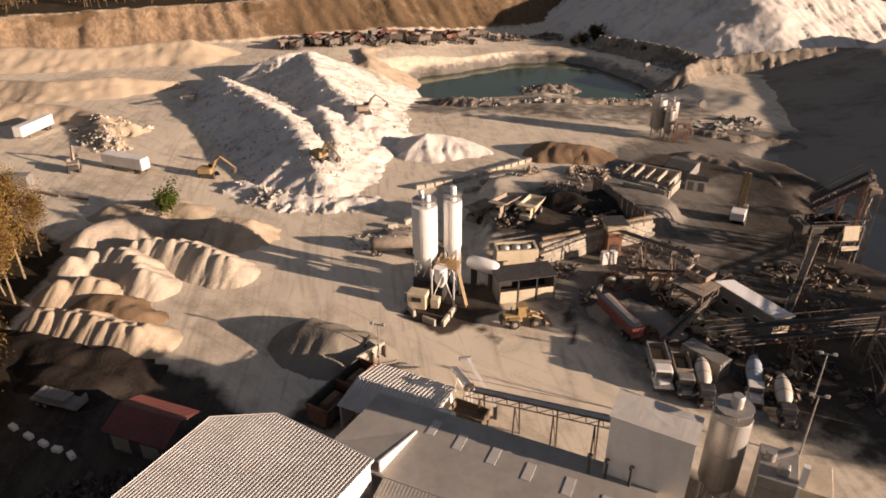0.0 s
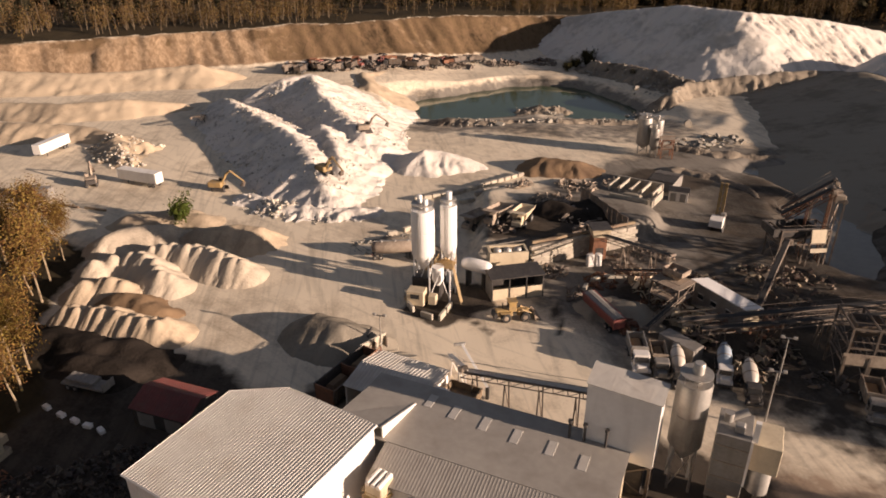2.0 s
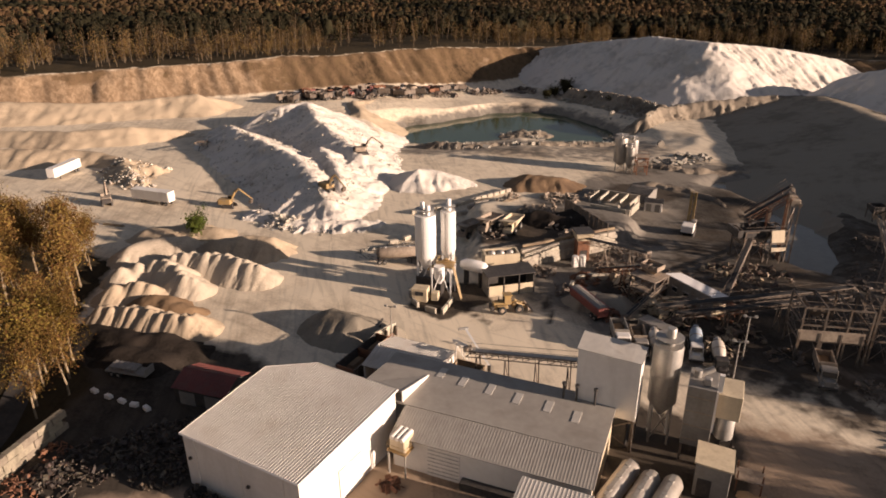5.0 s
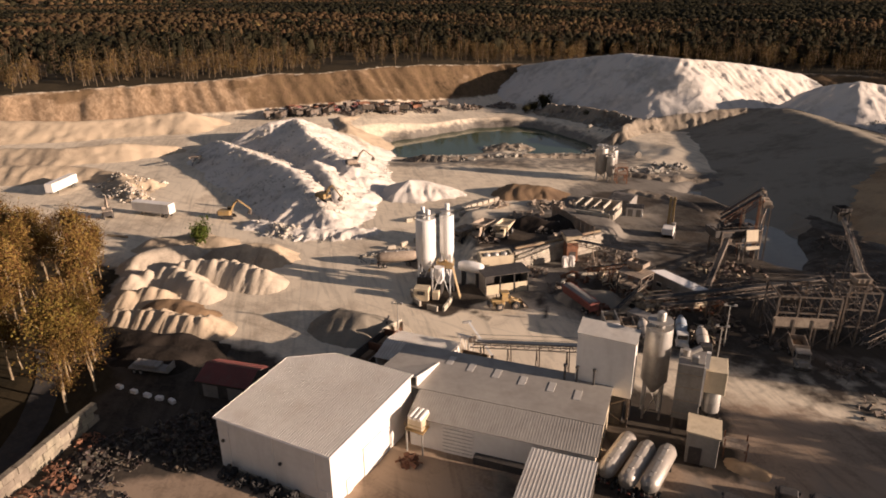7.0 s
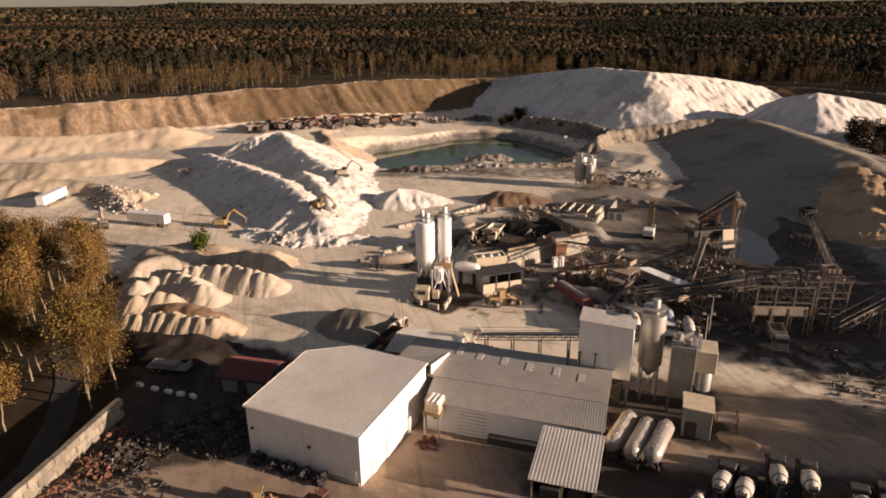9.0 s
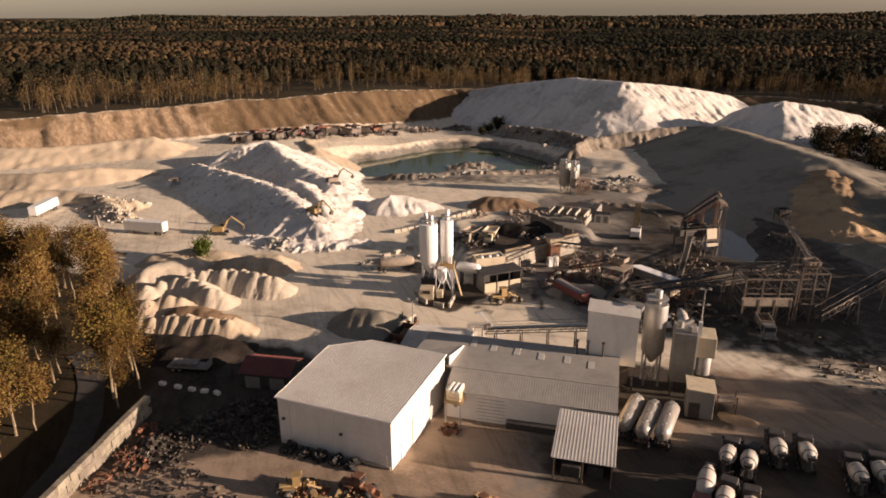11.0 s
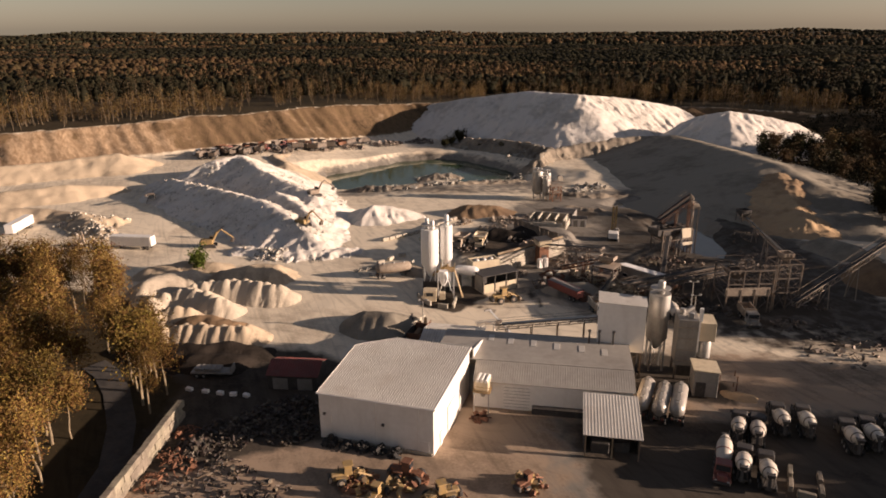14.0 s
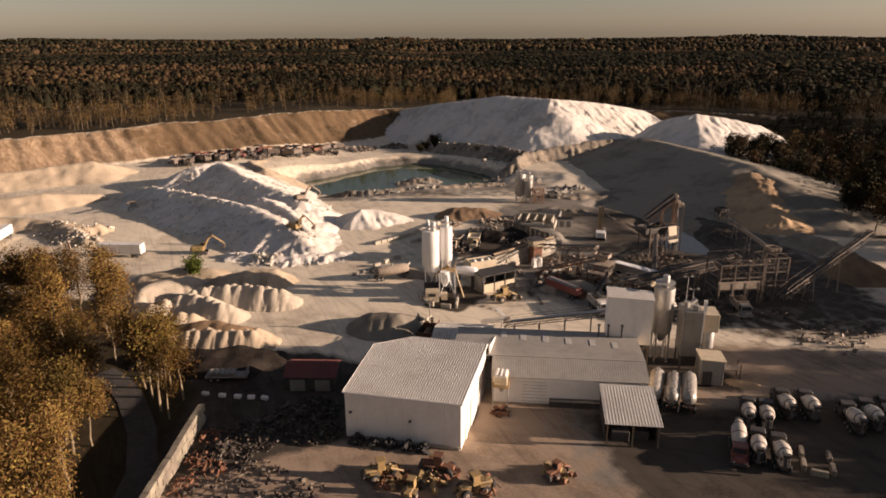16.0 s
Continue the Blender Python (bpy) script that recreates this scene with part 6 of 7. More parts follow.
def dust_unit():
    t = thing("dust_collector", "white dust collector on a yellow steel stand", "dust collector", pose(5.6, -41.2, 0, 0, 0, YARD))
    part("filter_box", Geo().box((0, 0, 4.6), (2.2, 2.4, 1.6), bev=0.12), M_cream, t)
    for k in range(3):
        part("filter_pipe", Geo().cyl((-0.7 + k * 0.7, -1.2, 5.5), (-0.7 + k * 0.7, 1.2, 5.5), 0.28, n=12), M_white, t)
    part("platform", Geo().box((0, 0, 3.6), (2.8, 3.0, 0.14)), M_yellow, t)
    g = Geo()
    for z in (4.1, 4.6):
        for a, b in (((-1.4, -1.5), (1.4, -1.5)), ((1.4, -1.5), (1.4, 1.5)), ((-1.4, 1.5), (-1.4, -1.5))):
            g.bar((*a, z), (*b, z), 0.06)
    part("railing", g, M_yellow, t)
    for x in (-1.2, 1.2):
        for y in (-1.3, 1.3):
            part("leg", Geo().box((x, y, 1.8), (0.18, 0.18, 3.7)), M_galv, t)
    part("cone", Geo().cyl((0, 0, 2.2), (0, 0, 3.6), 0.25, 0.9, 14), M_galv, t)
    return t


dust_unit()


# ---- batching plant by the white silos ----
def batch_plant():
    t = thing("batching_frame", "yellow and white steel batching frame under the silos", "batching plant", pose(-2.4, 7.0, 0))
    part("weigh_hopper", Geo().rings([(0.6, -0.6, 2.8), (0.6, -0.6, 4.0), (0.6, -0.6, 6.4)], [0.4, 1.05, 1.05], 18), M_silo, t)
    part("platform", Geo().box((1.6, 0.8, 6.2), (3.2, 3.0, 0.14)), M_yellow, t)
    g = Geo()
    for z in (6.8, 7.3):
        for a, b in (((0, -0.7), (3.2, -0.7)), ((3.2, -0.7), (3.2, 2.3)), ((0, 2.3), (0, -0.7))):
            g.bar((*a, z), (*b, z), 0.09)
    part("railing", g, M_yellow, t)
    part("stair", Geo().bar((3.2, -0.4, 6.2), (5.0, -1.6, 0.2), 0.22).bar((3.2, 0.3, 6.2), (5.0, -0.9, 0.2), 0.22), M_yellow, t)
    part("screw_conveyor", Geo().cyl((-2.2, 1.2, 4.6), (1.6, 1.0, 7.2), 0.26, n=10).cyl((1.4, 3.8, 5.4), (1.6, 1.4, 7.0), 0.24, n=10), M_yellow, t)
    for x in (-0.6, 3.0):
        for y in (-1.6, 2.2):
            part("leg", Geo().box((x, y, 3.0), (0.22, 0.22, 6.6)), M_silo, t)
            part("brace", Geo().bar((x, y, 0.6), (1.2, y, 5.8), 0.12), M_silo, t)
    part("control_cabin", Geo().box((-2.4, -3.2, 1.6), (3.0, 2.2, 2.6), bev=0.06), M_cream, t)
    part("cabin_window", Geo().box((-2.4, -4.32, 2.0), (1.6, 0.08, 0.8)), M_glass, t)
    part("mixer_housing", Geo().box((-1.6, 1.6, 1.8), (5.0, 4.4, 3.8), bev=0.08), M_dark, t)
    part("motor_box", Geo().box((0.4, -3.0, 1.3), (1.3, 1.4, 1.6), bev=0.06), M_cream, t)
    return t


batch_plant()
t = thing("water_tank", "bright white horizontal tank on dark saddles", "tank", pose(3.6, 12.6, 0, 0, 0, -14))
part("shell", Geo().rings([(x, 0, 4.2) for x in (-2.9, -2.7, -2.0, 0, 2.0, 2.7, 2.9)], [0.3, 0.8, 1.15, 1.2, 1.15, 0.8, 0.3], 22), M_silo, t)
for x in (-1.6, 1.6):
    part("saddle", Geo().box((x, 0, 1.7), (0.4, 1.6, 3.8)), M_dark, t)


def run_blocks(label, pts, length, height, thick, name="barrier_block", group="", step=None, material=None, jitter=0.05, lift=0.0):
    """Loose blocks set end to end along a line."""
    rr = random.Random(int(abs(pts[0][0] * 77)) + len(pts))
    first = None
    for (x0, y0), (x1, y1) in zip(pts, pts[1:]):
        d = math.hypot(x1 - x0, y1 - y0)
        n = max(1, int(d / (step or length * 1.02)))
        for k in range(n):
            f = (k + 0.5) / n
            x, y = x0 + (x1 - x0) * f, y0 + (y1 - y0) * f
            m = pose(x, y, ground_z(x, y) + lift - 0.05, 0, 0, math.degrees(math.atan2(y1 - y0, x1 - x0)) + rr.uniform(-60, 60) * jitter)
            if first is None:
                first = solid(name, Geo().box((0, 0, height / 2), (length, thick, height), bev=0.06), material or M_conc, label, "concrete block", group, m=m)
            else:
                copy_thing(first, m)


run_blocks("pale concrete barrier block in a curved row", [(-20.8, 50.9), (-12, 58.5), (-6, 68), (1, 78)], 2.0, 1.0, 0.9, group="barrier blocks by the ramp")
run_blocks("pale concrete barrier block along the ramp", [(-10, 52.2), (-2, 59), (8.4, 69.8)], 2.0, 1.0, 0.9, group="barrier blocks by the ramp")
run_blocks("dusty concrete block lying by the road", [(-20, 28.8), (-15.5, 35), (-12, 38)], 2.0, 1.0, 0.9, group="loose blocks by the road", step=2.6, jitter=0.4)
run_blocks("white concrete block lying in the scrap yard", [(-46.2, -35.7), (-40, -37.2), (-33, -38.2)], 1.2, 0.6, 0.7, group="white blocks in the scrap yard", step=2.3, jitter=0.4, material=M_white)
run_blocks("long concrete kerb block round the silo pen", [(-8.2, 7.5), (-6.6, 3.2), (-4.0, 0.4), (0.4, -0.8), (1.2, 4.8)], 2.3, 1.1, 0.5, group="kerb blocks round the silo pen", jitter=0.02)
run_blocks("low concrete block round the loading bay", [(22.4, 13.5), (22.8, 17.5), (25.5, 20.5), (29.5, 21.5)], 2.0, 1.5, 0.7, group="blocks round the loading bay", jitter=0.05)
PEN = [(48.1, -56.2), (45.6, -61.9), (49.0, -63.4), (51.4, -57.6)]
run_blocks("low concrete wall block of an empty pen", PEN, 2.2, 0.9, 0.6, group="pen wall blocks", jitter=0.02, material=M_oldblock)
run_blocks("weathered timber baulk on the sand", [(-101, 25.2), (-93, 24.6), (-86, 24.8)], 6.0, 0.5, 0.6, name="timber_baulk", group="timber baulks by the road", material=M_wood, jitter=0.15)


def open_shed():
    t = thing("open_shed", "dark-roofed open bay with white lower panels", "shed", pose(7.4, 8.0, 0, 0, 0, 28.5))
    W, D, H = 9.4, 4.2, 4.2
    part("roof", Geo().box((W / 2, D / 2, H + 0.1), (W + 0.5, D + 0.5, 0.18), rx=2), M_dark, t)
    part("back_wall", wall_box(Geo(), 0, W, D - 0.2, D, -0.4, H), M_dark, t)
    for x in (0.1, W - 0.1):
        part("side_wall", wall_box(Geo(), x - 0.1, x + 0.1, 0.2, D - 0.2, -0.4, H), M_grey, t)
    for k in range(4):
        part("post", Geo().box((0.1 + k * (W - 0.2) / 3, 0, H / 2 - 0.2), (0.18, 0.18, H + 0.4)), M_dark, t)
    for k in range(3):
        part("panel", Geo().box((W / 6 + k * W / 3, 0.05, 1.15), (W / 3 - 0.35, 0.12, 2.0), bev=0.03), M_cream, t)
    part("floor", Geo().box((W / 2, D / 2, 0.05), (W, D, 0.3)), M_conc, t)
    return t


open_shed()
t = thing("aggregate_bin", "cream concrete aggregate bin with round hatches", "aggregate bin", pose(7.8, 19.6, 0, 0, 0, 22))
part("bin_wall", Geo().box((0, -1.6, 2.3), (7.2, 0.4, 5.0)), M_cream, t)
part("bin_wall", Geo().box((0, 1.6, 2.3), (7.2, 0.4, 5.0)), M_cream, t)
for x in (-3.4, 3.4):
    part("end_wall", Geo().box((x, 0, 2.3), (0.4, 2.8, 5.0)), M_cream, t)
part("fill", Geo().box((0, 0, 2.0), (6.4, 2.8, 4.6)), M_dark, t)
for k in range(3):
    part("hatch", Geo().rings([(-1.9 + k * 1.9, 0, 4.2), (-1.9 + k * 1.9, 0, 4.7), (-1.9 + k * 1.9, 0, 5.0)], [0.8, 0.75, 0.3], 16), M_galv, t)
part("chute", Geo().box((2.0, -3.4, 2.2), (0.5, 4.2, 0.4), rx=-38), M_cream, t)

# retaining wall of the bench: stacked blocks and timbers
t = thing("retaining_wall", "stacked concrete and timber retaining wall of the bench", "retaining wall", pose(11.6, 23.4, 0, 0, 0, 39))
rr = random.Random(5)
blk = Geo().box((0, 0, 0), (2.15, 0.8, 0.78), bev=0.05).mesh("block")
blk.materials.append(M_conc)
tim = Geo().box((0, 0, 0), (2.9, 0.5, 0.5), bev=0.03).mesh("timber")
tim.materials.append(M_wood)
for row in range(5):
    for k in range(11):
        ob = new("block", blk)
        ob.parent = t
        ob.matrix_basis = pose(1.1 + k * 2.2 + (row % 2) * 0.6, rr.uniform(-0.1, 0.1) + row * 0.08, 0.2 + row * 0.8, 0, 0, rr.uniform(-2, 2))
for k in range(9):
    ob = new("timber", tim)
    ob.parent = t
    ob.matrix_basis = pose(2 + k * 2.6, 0.6, 4.4, 0, 0, rr.uniform(-4, 4))
t = thing("brick_kiosk", "brick chute tower with a cream flared top", "kiosk", pose(23.6, 30.4, 0, 0, 0, 20))
part("shaft", Geo().box((0, 0, 2.2), (2.6, 2.6, 5.0)), M_rust, t)
part("flared_top", Geo().box((0, 0, 5.6), (2.8, 2.8, 1.8), top=(1.35, 1.35)), M_cream, t)
part("rim", Geo().box((0, 0, 6.55), (4.0, 4.0, 0.16)), M_dark, t)
part("opening", Geo().box((0, -1.32, 1.4), (1.5, 0.1, 2.2)), M_dark, t)
t = thing("panel_fence", "tall dark steel panel fence on the bench", "fence", pose(18.6, 52.6, 3.0, 0, 0, -56))
for k in range(10):
    part("panel", Geo().box((k * 1.9, 0, 1.0), (1.8, 0.15, 3.4 + 0.3 * (k % 2))), M_steel, t)
for x, y, c in ((22.6, 26.0, M_white), (24.0, 26.6, M_white)):
    t = thing("plastic_tank", "white plastic tank in a cage beside the wall", "tank", pose(x, y, 0, 0, 0, 25))
    part("bottle", Geo().box((0, 0, 1.3), (1.2, 1.1, 2.4), bev=0.12), c, t)
    g = Geo()
    for z in (0.4, 1.0, 1.6, 2.2):
        for a, b in (((-0.64, -0.6), (0.64, -0.6)), ((0.64, -0.6), (0.64, 0.6)), ((0.64, 0.6), (-0.64, 0.6)), ((-0.64, 0.6), (-0.64, -0.6))):
            g.bar((*a, z), (*b, z), 0.04)
    part("cage", g, M_galv, t)
# white boom leaning over the pens behind the hall
t = thing("barrier_boom", "long white steel boom raised on a low post", "boom", pose(12.4, -18.0, 0))
part("post", Geo().box((0, 0, 0.8), (0.5, 0.5, 2.2), bev=0.05), M_dark, t)
part("arm", Geo().bar((0, 0, 1.8), (-4.6, 3.7, 5.7), 0.34), M_silo, t)
part("head", Geo().box((-4.9, 3.6, 5.7), (1.6, 0.4, 0.35), 25, bev=0.05), M_galv, t)
# red tipping trailer in the loading bay
t = thing("tipping_trailer", "long faded red tipping trailer in the loading bay", "trailer", pose(26.2, 7.0, 0, 0, 0, -55))
part("tub", Geo().box((0, 0, 2.0), (9.4, 1.7, 1.7), top=(1.04, 1.4)), M_red, t)
part("tarpaulin", Geo().box((0, 0, 2.95), (9.4, 2.1, 0.3), top=(0.98, 0.3)), M_grey, t)
part("tailgate", Geo().box((4.85, 0, 2.0), (0.14, 2.1, 1.8)), M_red, t)
part("chassis", Geo().box((0, 0, 0.95), (8.6, 0.8, 0.3)), M_dark, t)
for s in (-1, 1):
    for x in (2.6, 3.8):
        wheel(t, x, s * 0.95)

# screening plant
conveyor((24.6, 29.0, 4.4), (36.5, 17.2, 7.2), "dusty belt conveyor feeding the screen", 1.2, 1.0, (0.35, 0.75), M_dusty)
conveyor((27.5, 21.5, 1.2), (37.0, 14.5, 6.0), "rusty inclined conveyor under the screen", 1.0, 0.8, (0.5, 0.9), M_rust)
steel_frame("screen_tower", "dark steel screening tower with dusty decks", 36.8, 13.6, -35, 5.0, 4.4, (2.8, 5.2), 2, 2, M_steel, category="screening plant")
hopper("dusty ribbed screen box on the tower", 37.2, 14.4, ground_z(36.8, 13.6) + 5.4, -35, 3.6, 2.6, 2.0, M_dusty, 0.0, "screen_box")
conveyor((38.6, 12.0, 3.0), (33.0, 3.0, 1.2), "dusty discharge belt conveyor below the screen", 0.9, 0.7, (0.4,), M_dusty)
conveyor((39.8, 11.0, 1.0), (42.6, 5.2, 4.0), "cream steel chute conveyor by the screen", 0.9, 0.7, (0.7,), M_cream)
conveyor((37.6, 1.6, 4.2), (71.0, 14.8, 5.2), "long dark belt conveyor across the plant", 1.2, 0.9, (0.2, 0.45, 0.7, 0.92))
conveyor((40.6, 0.6, 3.8), (70.0, 12.2, 4.6), "second long dark belt conveyor across the plant", 0.9, 0.8, (0.3, 0.6, 0.9))


def site_shed():
    t = thing("site_office", "long site shed with a bright white roof", "shed", pose(45.3, 13.8, 0, 0, 0, -48))
    part("wall", wall_box(Geo(), -5.5, 5.5, -1.8, -1.65, -0.4, 4.3), M_grey, t)
    part("wall", wall_box(Geo(), -5.5, 5.5, 1.65, 1.8, -0.4, 3.6), M_cream, t)
    for x in (-5.42, 5.42):
        part("end_wall", wall_box(Geo(), x - 0.08, x + 0.08, -1.65, 1.65, -0.4, 3.6), M_cream, t)
    part("roof", Geo().box((0, 0, 4.06), (11.6, 4.2, 0.16), rx=-11), M_silo, t)
    for x in (-3.4, -0.6, 2.6):
        w = part("window", Geo().box((x, -1.83, 2.2), (1.1, 0.06, 0.9)), M_glass, t)
        part("window_frame", Geo().box((x, -1.84, 2.68), (1.3, 0.1, 0.1)).box((x, -1.84, 1.72), (1.3, 0.1, 0.1)), M_white, w)
    part("door", Geo().box((4.4, -1.84, 1.3), (1.0, 0.08, 2.1)), M_grey, t)
    return t


site_shed()
# crusher by the pond
steel_frame("crusher_tower", "tall steel crusher tower with open decks", 60.5, 41.0, 20, 9.5, 5.0, (4.2, 7.0), 3, 2, M_steel, category="crusher", deck=False)
hopper("long dark feed bin of the crusher", 58.6, 40.2, ground_z(60.5, 41) + 3.9, 20, 8.6, 4.6, 3.6, M_dark, 0.0, "feed_bin")
conveyor((58.4, 44.4, 7.0), (66.4, 44.0, 13.8), "steep dusty conveyor up the crusher", 1.4, 1.6, (0.5, 0.9), M_dusty)
conveyor((58.0, 42.4, 6.8), (65.6, 41.8, 13.0), "steep rusty screen conveyor beside the crusher", 1.6, 1.4, (0.45, 0.9), M_rust)
t = thing("head_drive", "dusty drive head of the crusher conveyors", "conveyor head", pose(66.2, 43.0, ground_z(66, 43), 0, 0, 0))
for y in (-1.4, 1.2):
    part("drive_box", Geo().box((0, y, 14.2), (1.8, 1.2, 1.5), bev=0.08), M_dusty, t)
    part("drum", Geo().cyl((0.9, y - 0.7, 13.8), (0.9, y + 0.7, 13.8), 0.45, n=14), M_steel, t)
for x, y in ((-0.8, -1.9), (0.9, -1.9), (-0.8, 1.8), (0.9, 1.8)):
    part("leg", Geo().box((x, y, 6.6), (0.24, 0.24, 14.2)), M_steel, t)
for z in (4.5, 9.0):
    part("brace", Geo().bar((-0.8, -1.9, z), (0.9, 1.8, z + 3), 0.14).bar((0.9, -1.9, z), (-0.8, 1.8, z + 3), 0.14), M_steel, t)
t = thing("sheet_guard", "cream sheet guard of the crusher", "guard", pose(63.4, 38.0, ground_z(60.5, 41), 0, 0, 20))
part("sheet", Geo().box((0, 0, 6.4), (2.8, 0.12, 2.6), rx=-12), M_cream, t)
part("lower_sheet", Geo().box((0.6, 0, 3.4), (3.2, 0.12, 0.8), rx=-20), M_cream, t)
for s in (-1.3, 1.3):
    part("post", Geo().box((s, 0.2, 3.5), (0.14, 0.14, 7.4)), M_steel, t)
# washing plant with its trestles
steel_frame("washing_plant", "dark steel washing plant with sheeted bays", 64.0, 1.4, 4, 10.0, 6.5, (3.6, 6.4, 9.4), 4, 2, M_steel, category="washing plant", deck=False)
steel_frame("washing_plant", "tall open steel trestle of the washing plant", 72.6, 2.2, 4, 5.4, 5.2, (4.0, 7.2, 10.4), 3, 2, M_steel, category="washing plant", deck=False)
t = thing("sheeted_bay", "dusty sheeted bay of the washing plant", "bay", pose(63.6, -2.2, 0, 0, 0, 4))
part("sheet", Geo().box((0, 0, 4.8), (9.8, 0.14, 1.8)), M_dusty, t)
for k in range(4):
    part("post", Geo().box((-4.6 + k * 3.1, 0, 2.5), (0.26, 0.3, 5.6)), M_steel, t)
hopper("dark steel hopper on the washing plant", 62.0, 1.6, 6.6, 4, 3.6, 3.4, 2.4, M_steel)
hopper("small dusty hopper on the trestle", 72.6, 2.2, 10.5, 4, 2.6, 2.6, 1.8, M_dusty)
conveyor((93.0, 70.0, 0.5), (74.2, 5.0, 10.0), "very long thin conveyor from the bank to the washing plant", 0.8, 0.7, (0.3, 0.6, 0.9), M_dusty)
hopper("black feed hopper on the grey stone bank", 93.2, 73.0, ground_z(93, 73) + 1.0, 15, 3.4, 3.2, 2.4, M_dark, 1.0)
conveyor((72.5, -5.0, 2.6), (102.0, 12.5, 11.2), "long inclined stacker conveyor over a stockpile", 1.4, 1.3, (0.3, 0.6), M_dusty)
conveyor((50.5, 14.5, 1.0), (57.5, 35.0, 5.0), "low dark conveyor towards the crusher", 0.9, 0.7, (0.5, 0.9))
# drill rig
t = thing("drill_rig", "crawler rig with a long yellow boom", "crane", pose(47.4, 53.4, ground_z(47.4, 53.4), 0, 0, 78))
for s in (-1, 1):
    part("track", Geo().box((0, s * 1.3, 0.5), (4.4, 0.7, 1.0), top=(0.86, 1), bev=0.15), M_dark, t)
part("house", Geo().box((-0.6, 0, 1.75), (3.6, 2.8, 1.6), bev=0.15), M_white, t)
part("cab", Geo().box((1.4, -0.9, 2.2), (1.4, 1.1, 1.8), bev=0.1), M_grey, t)
for y in (-0.45, 0.45):
    part("mast", Geo().bar((1.9, y, 0.9), (2.2, y, 9.6), 0.6), M_yellow, t, "tall yellow mast rail")
for k in range(7):
    part("mast_rung", Geo().bar((1.95 + k * 0.03, -0.45, 2.0 + k * 1.15), (1.95 + k * 0.03, 0.45, 2.0 + k * 1.15), 0.16), M_yellow, t)
# far silo group and small buildings
for x, y, r, top in ((31.0, 108.0, 2.0, 8.4), (34.6, 110.5, 1.7, 7.4), (34.0, 106.0, 1.3, 6.0)):
    silo("cement_silo", "weathered grey silo beside the haul road", x, y, r, -0.6, 0.8, top, M_galv, ((0.0, 0, 0.4, 1.2),), leg_z=ground_z(x, y))
steel_frame("silo_trestle", "rusty trestle beside the grey silos", 37.5, 105.5, 10, 3.2, 3.2, (3.0, 5.5), 2, 2, M_rust)


def hut(label, x, y, turn, w, d, h, wall, roof, name="hut", category="hut", pitch=0.8, doors=2):
    t = thing(name, label, category, pose(x, y, ground_z(x, y) - 0.1, 0, 0, turn))
    part("wall", wall_box(Geo(), -w / 2, w / 2, -d / 2, -d / 2 + 0.15, -0.4, h), wall, t)
    part("wall", wall_box(Geo(), -w / 2, w / 2, d / 2 - 0.15, d / 2, -0.4, h), wall, t)
    for s in (-1, 1):
        x0 = s * (w / 2 - 0.075)
        g = wall_box(Geo(), x0 - 0.075, x0 + 0.075, -d / 2 + 0.15, d / 2 - 0.15, -0.4, h)
        g.add([(x0 - 0.07, -d / 2, h), (x0 - 0.07, d / 2, h), (x0 - 0.07, 0, h + pitch), (x0 + 0.07, -d / 2, h), (x0 + 0.07, d / 2, h), (x0 + 0.07, 0, h + pitch)], [(0, 2, 1), (3, 4, 5), (0, 3, 5, 2), (1, 2, 5, 4)])
        part("gable", g, wall, t)
    part("roof_slope", Geo().ribbed((-w / 2 - 0.3, -d / 2 - 0.3, h - 0.05), (w / 2 + 0.3, -d / 2 - 0.3, h - 0.05), (w / 2 + 0.3, 0, h + pitch + 0.05), (-w / 2 - 0.3, 0, h + pitch + 0.05), 0.45), roof, t)
    part("roof_slope", Geo().ribbed((w / 2 + 0.3, d / 2 + 0.3, h - 0.05), (-w / 2 - 0.3, d / 2 + 0.3, h - 0.05), (-w / 2 - 0.3, 0, h + pitch + 0.05), (w / 2 + 0.3, 0, h + pitch + 0.05), 0.45), roof, t)
    for k in range(doors):
        part("door", Geo().box((-w / 4 + k * w / 2 if doors > 1 else 0, -d / 2 - 0.03, 1.1), (w * 0.3, 0.1, 2.2)), M_grey, t)
    return t


hut("long dark shed with a dull red metal roof", -26.6, -32.6, -4, 8.6, 6.2, 2.8, M_dark, M_redroof, "red_roof_shed", "shed", 1.3)
hut("small white office with a dark roof", 40.0, 69.6, -6, 4.4, 3.2, 2.8, M_white, M_dark, "office_cabin", "cabin", 0.4)
hut("dark flat shed behind the white office", 37.2, 78.5, -20, 6.0, 7.5, 2.8, M_grey, M_dark, "store_shed", "shed", 0.5)
rr = random.Random(11)
t = thing("concrete_bays", "broken pale concrete storage bays", "storage bay", pose(27.0, 64.0, ground_z(27, 66) - 0.2, 0, 0, -18))
for k in range(5):
    part("bay_wall", Geo().box((k * 2.6 - 3, 2.0, 1.1), (0.4, 7.0, 2.2 + 0.4 * (k % 2)), bev=0.05), M_conc, t)
part("back_wall", Geo().box((2.2, 5.6, 1.2), (11.2, 0.5, 2.4), bev=0.05), M_conc, t)
part("front_slab", Geo().box((3.2, -5.2, 0.9), (9.0, 0.5, 1.8), bev=0.05), M_conc, t)
part("side_slab", Geo().box((8.6, -1.6, 0.9), (0.5, 8.0, 1.8), bev=0.05), M_conc, t)
part("heap", Geo().box((3.2, -2.4, 0.8), (7.0, 4.0, 1.5), top=(0.5, 0.4)), M_darkst, t)
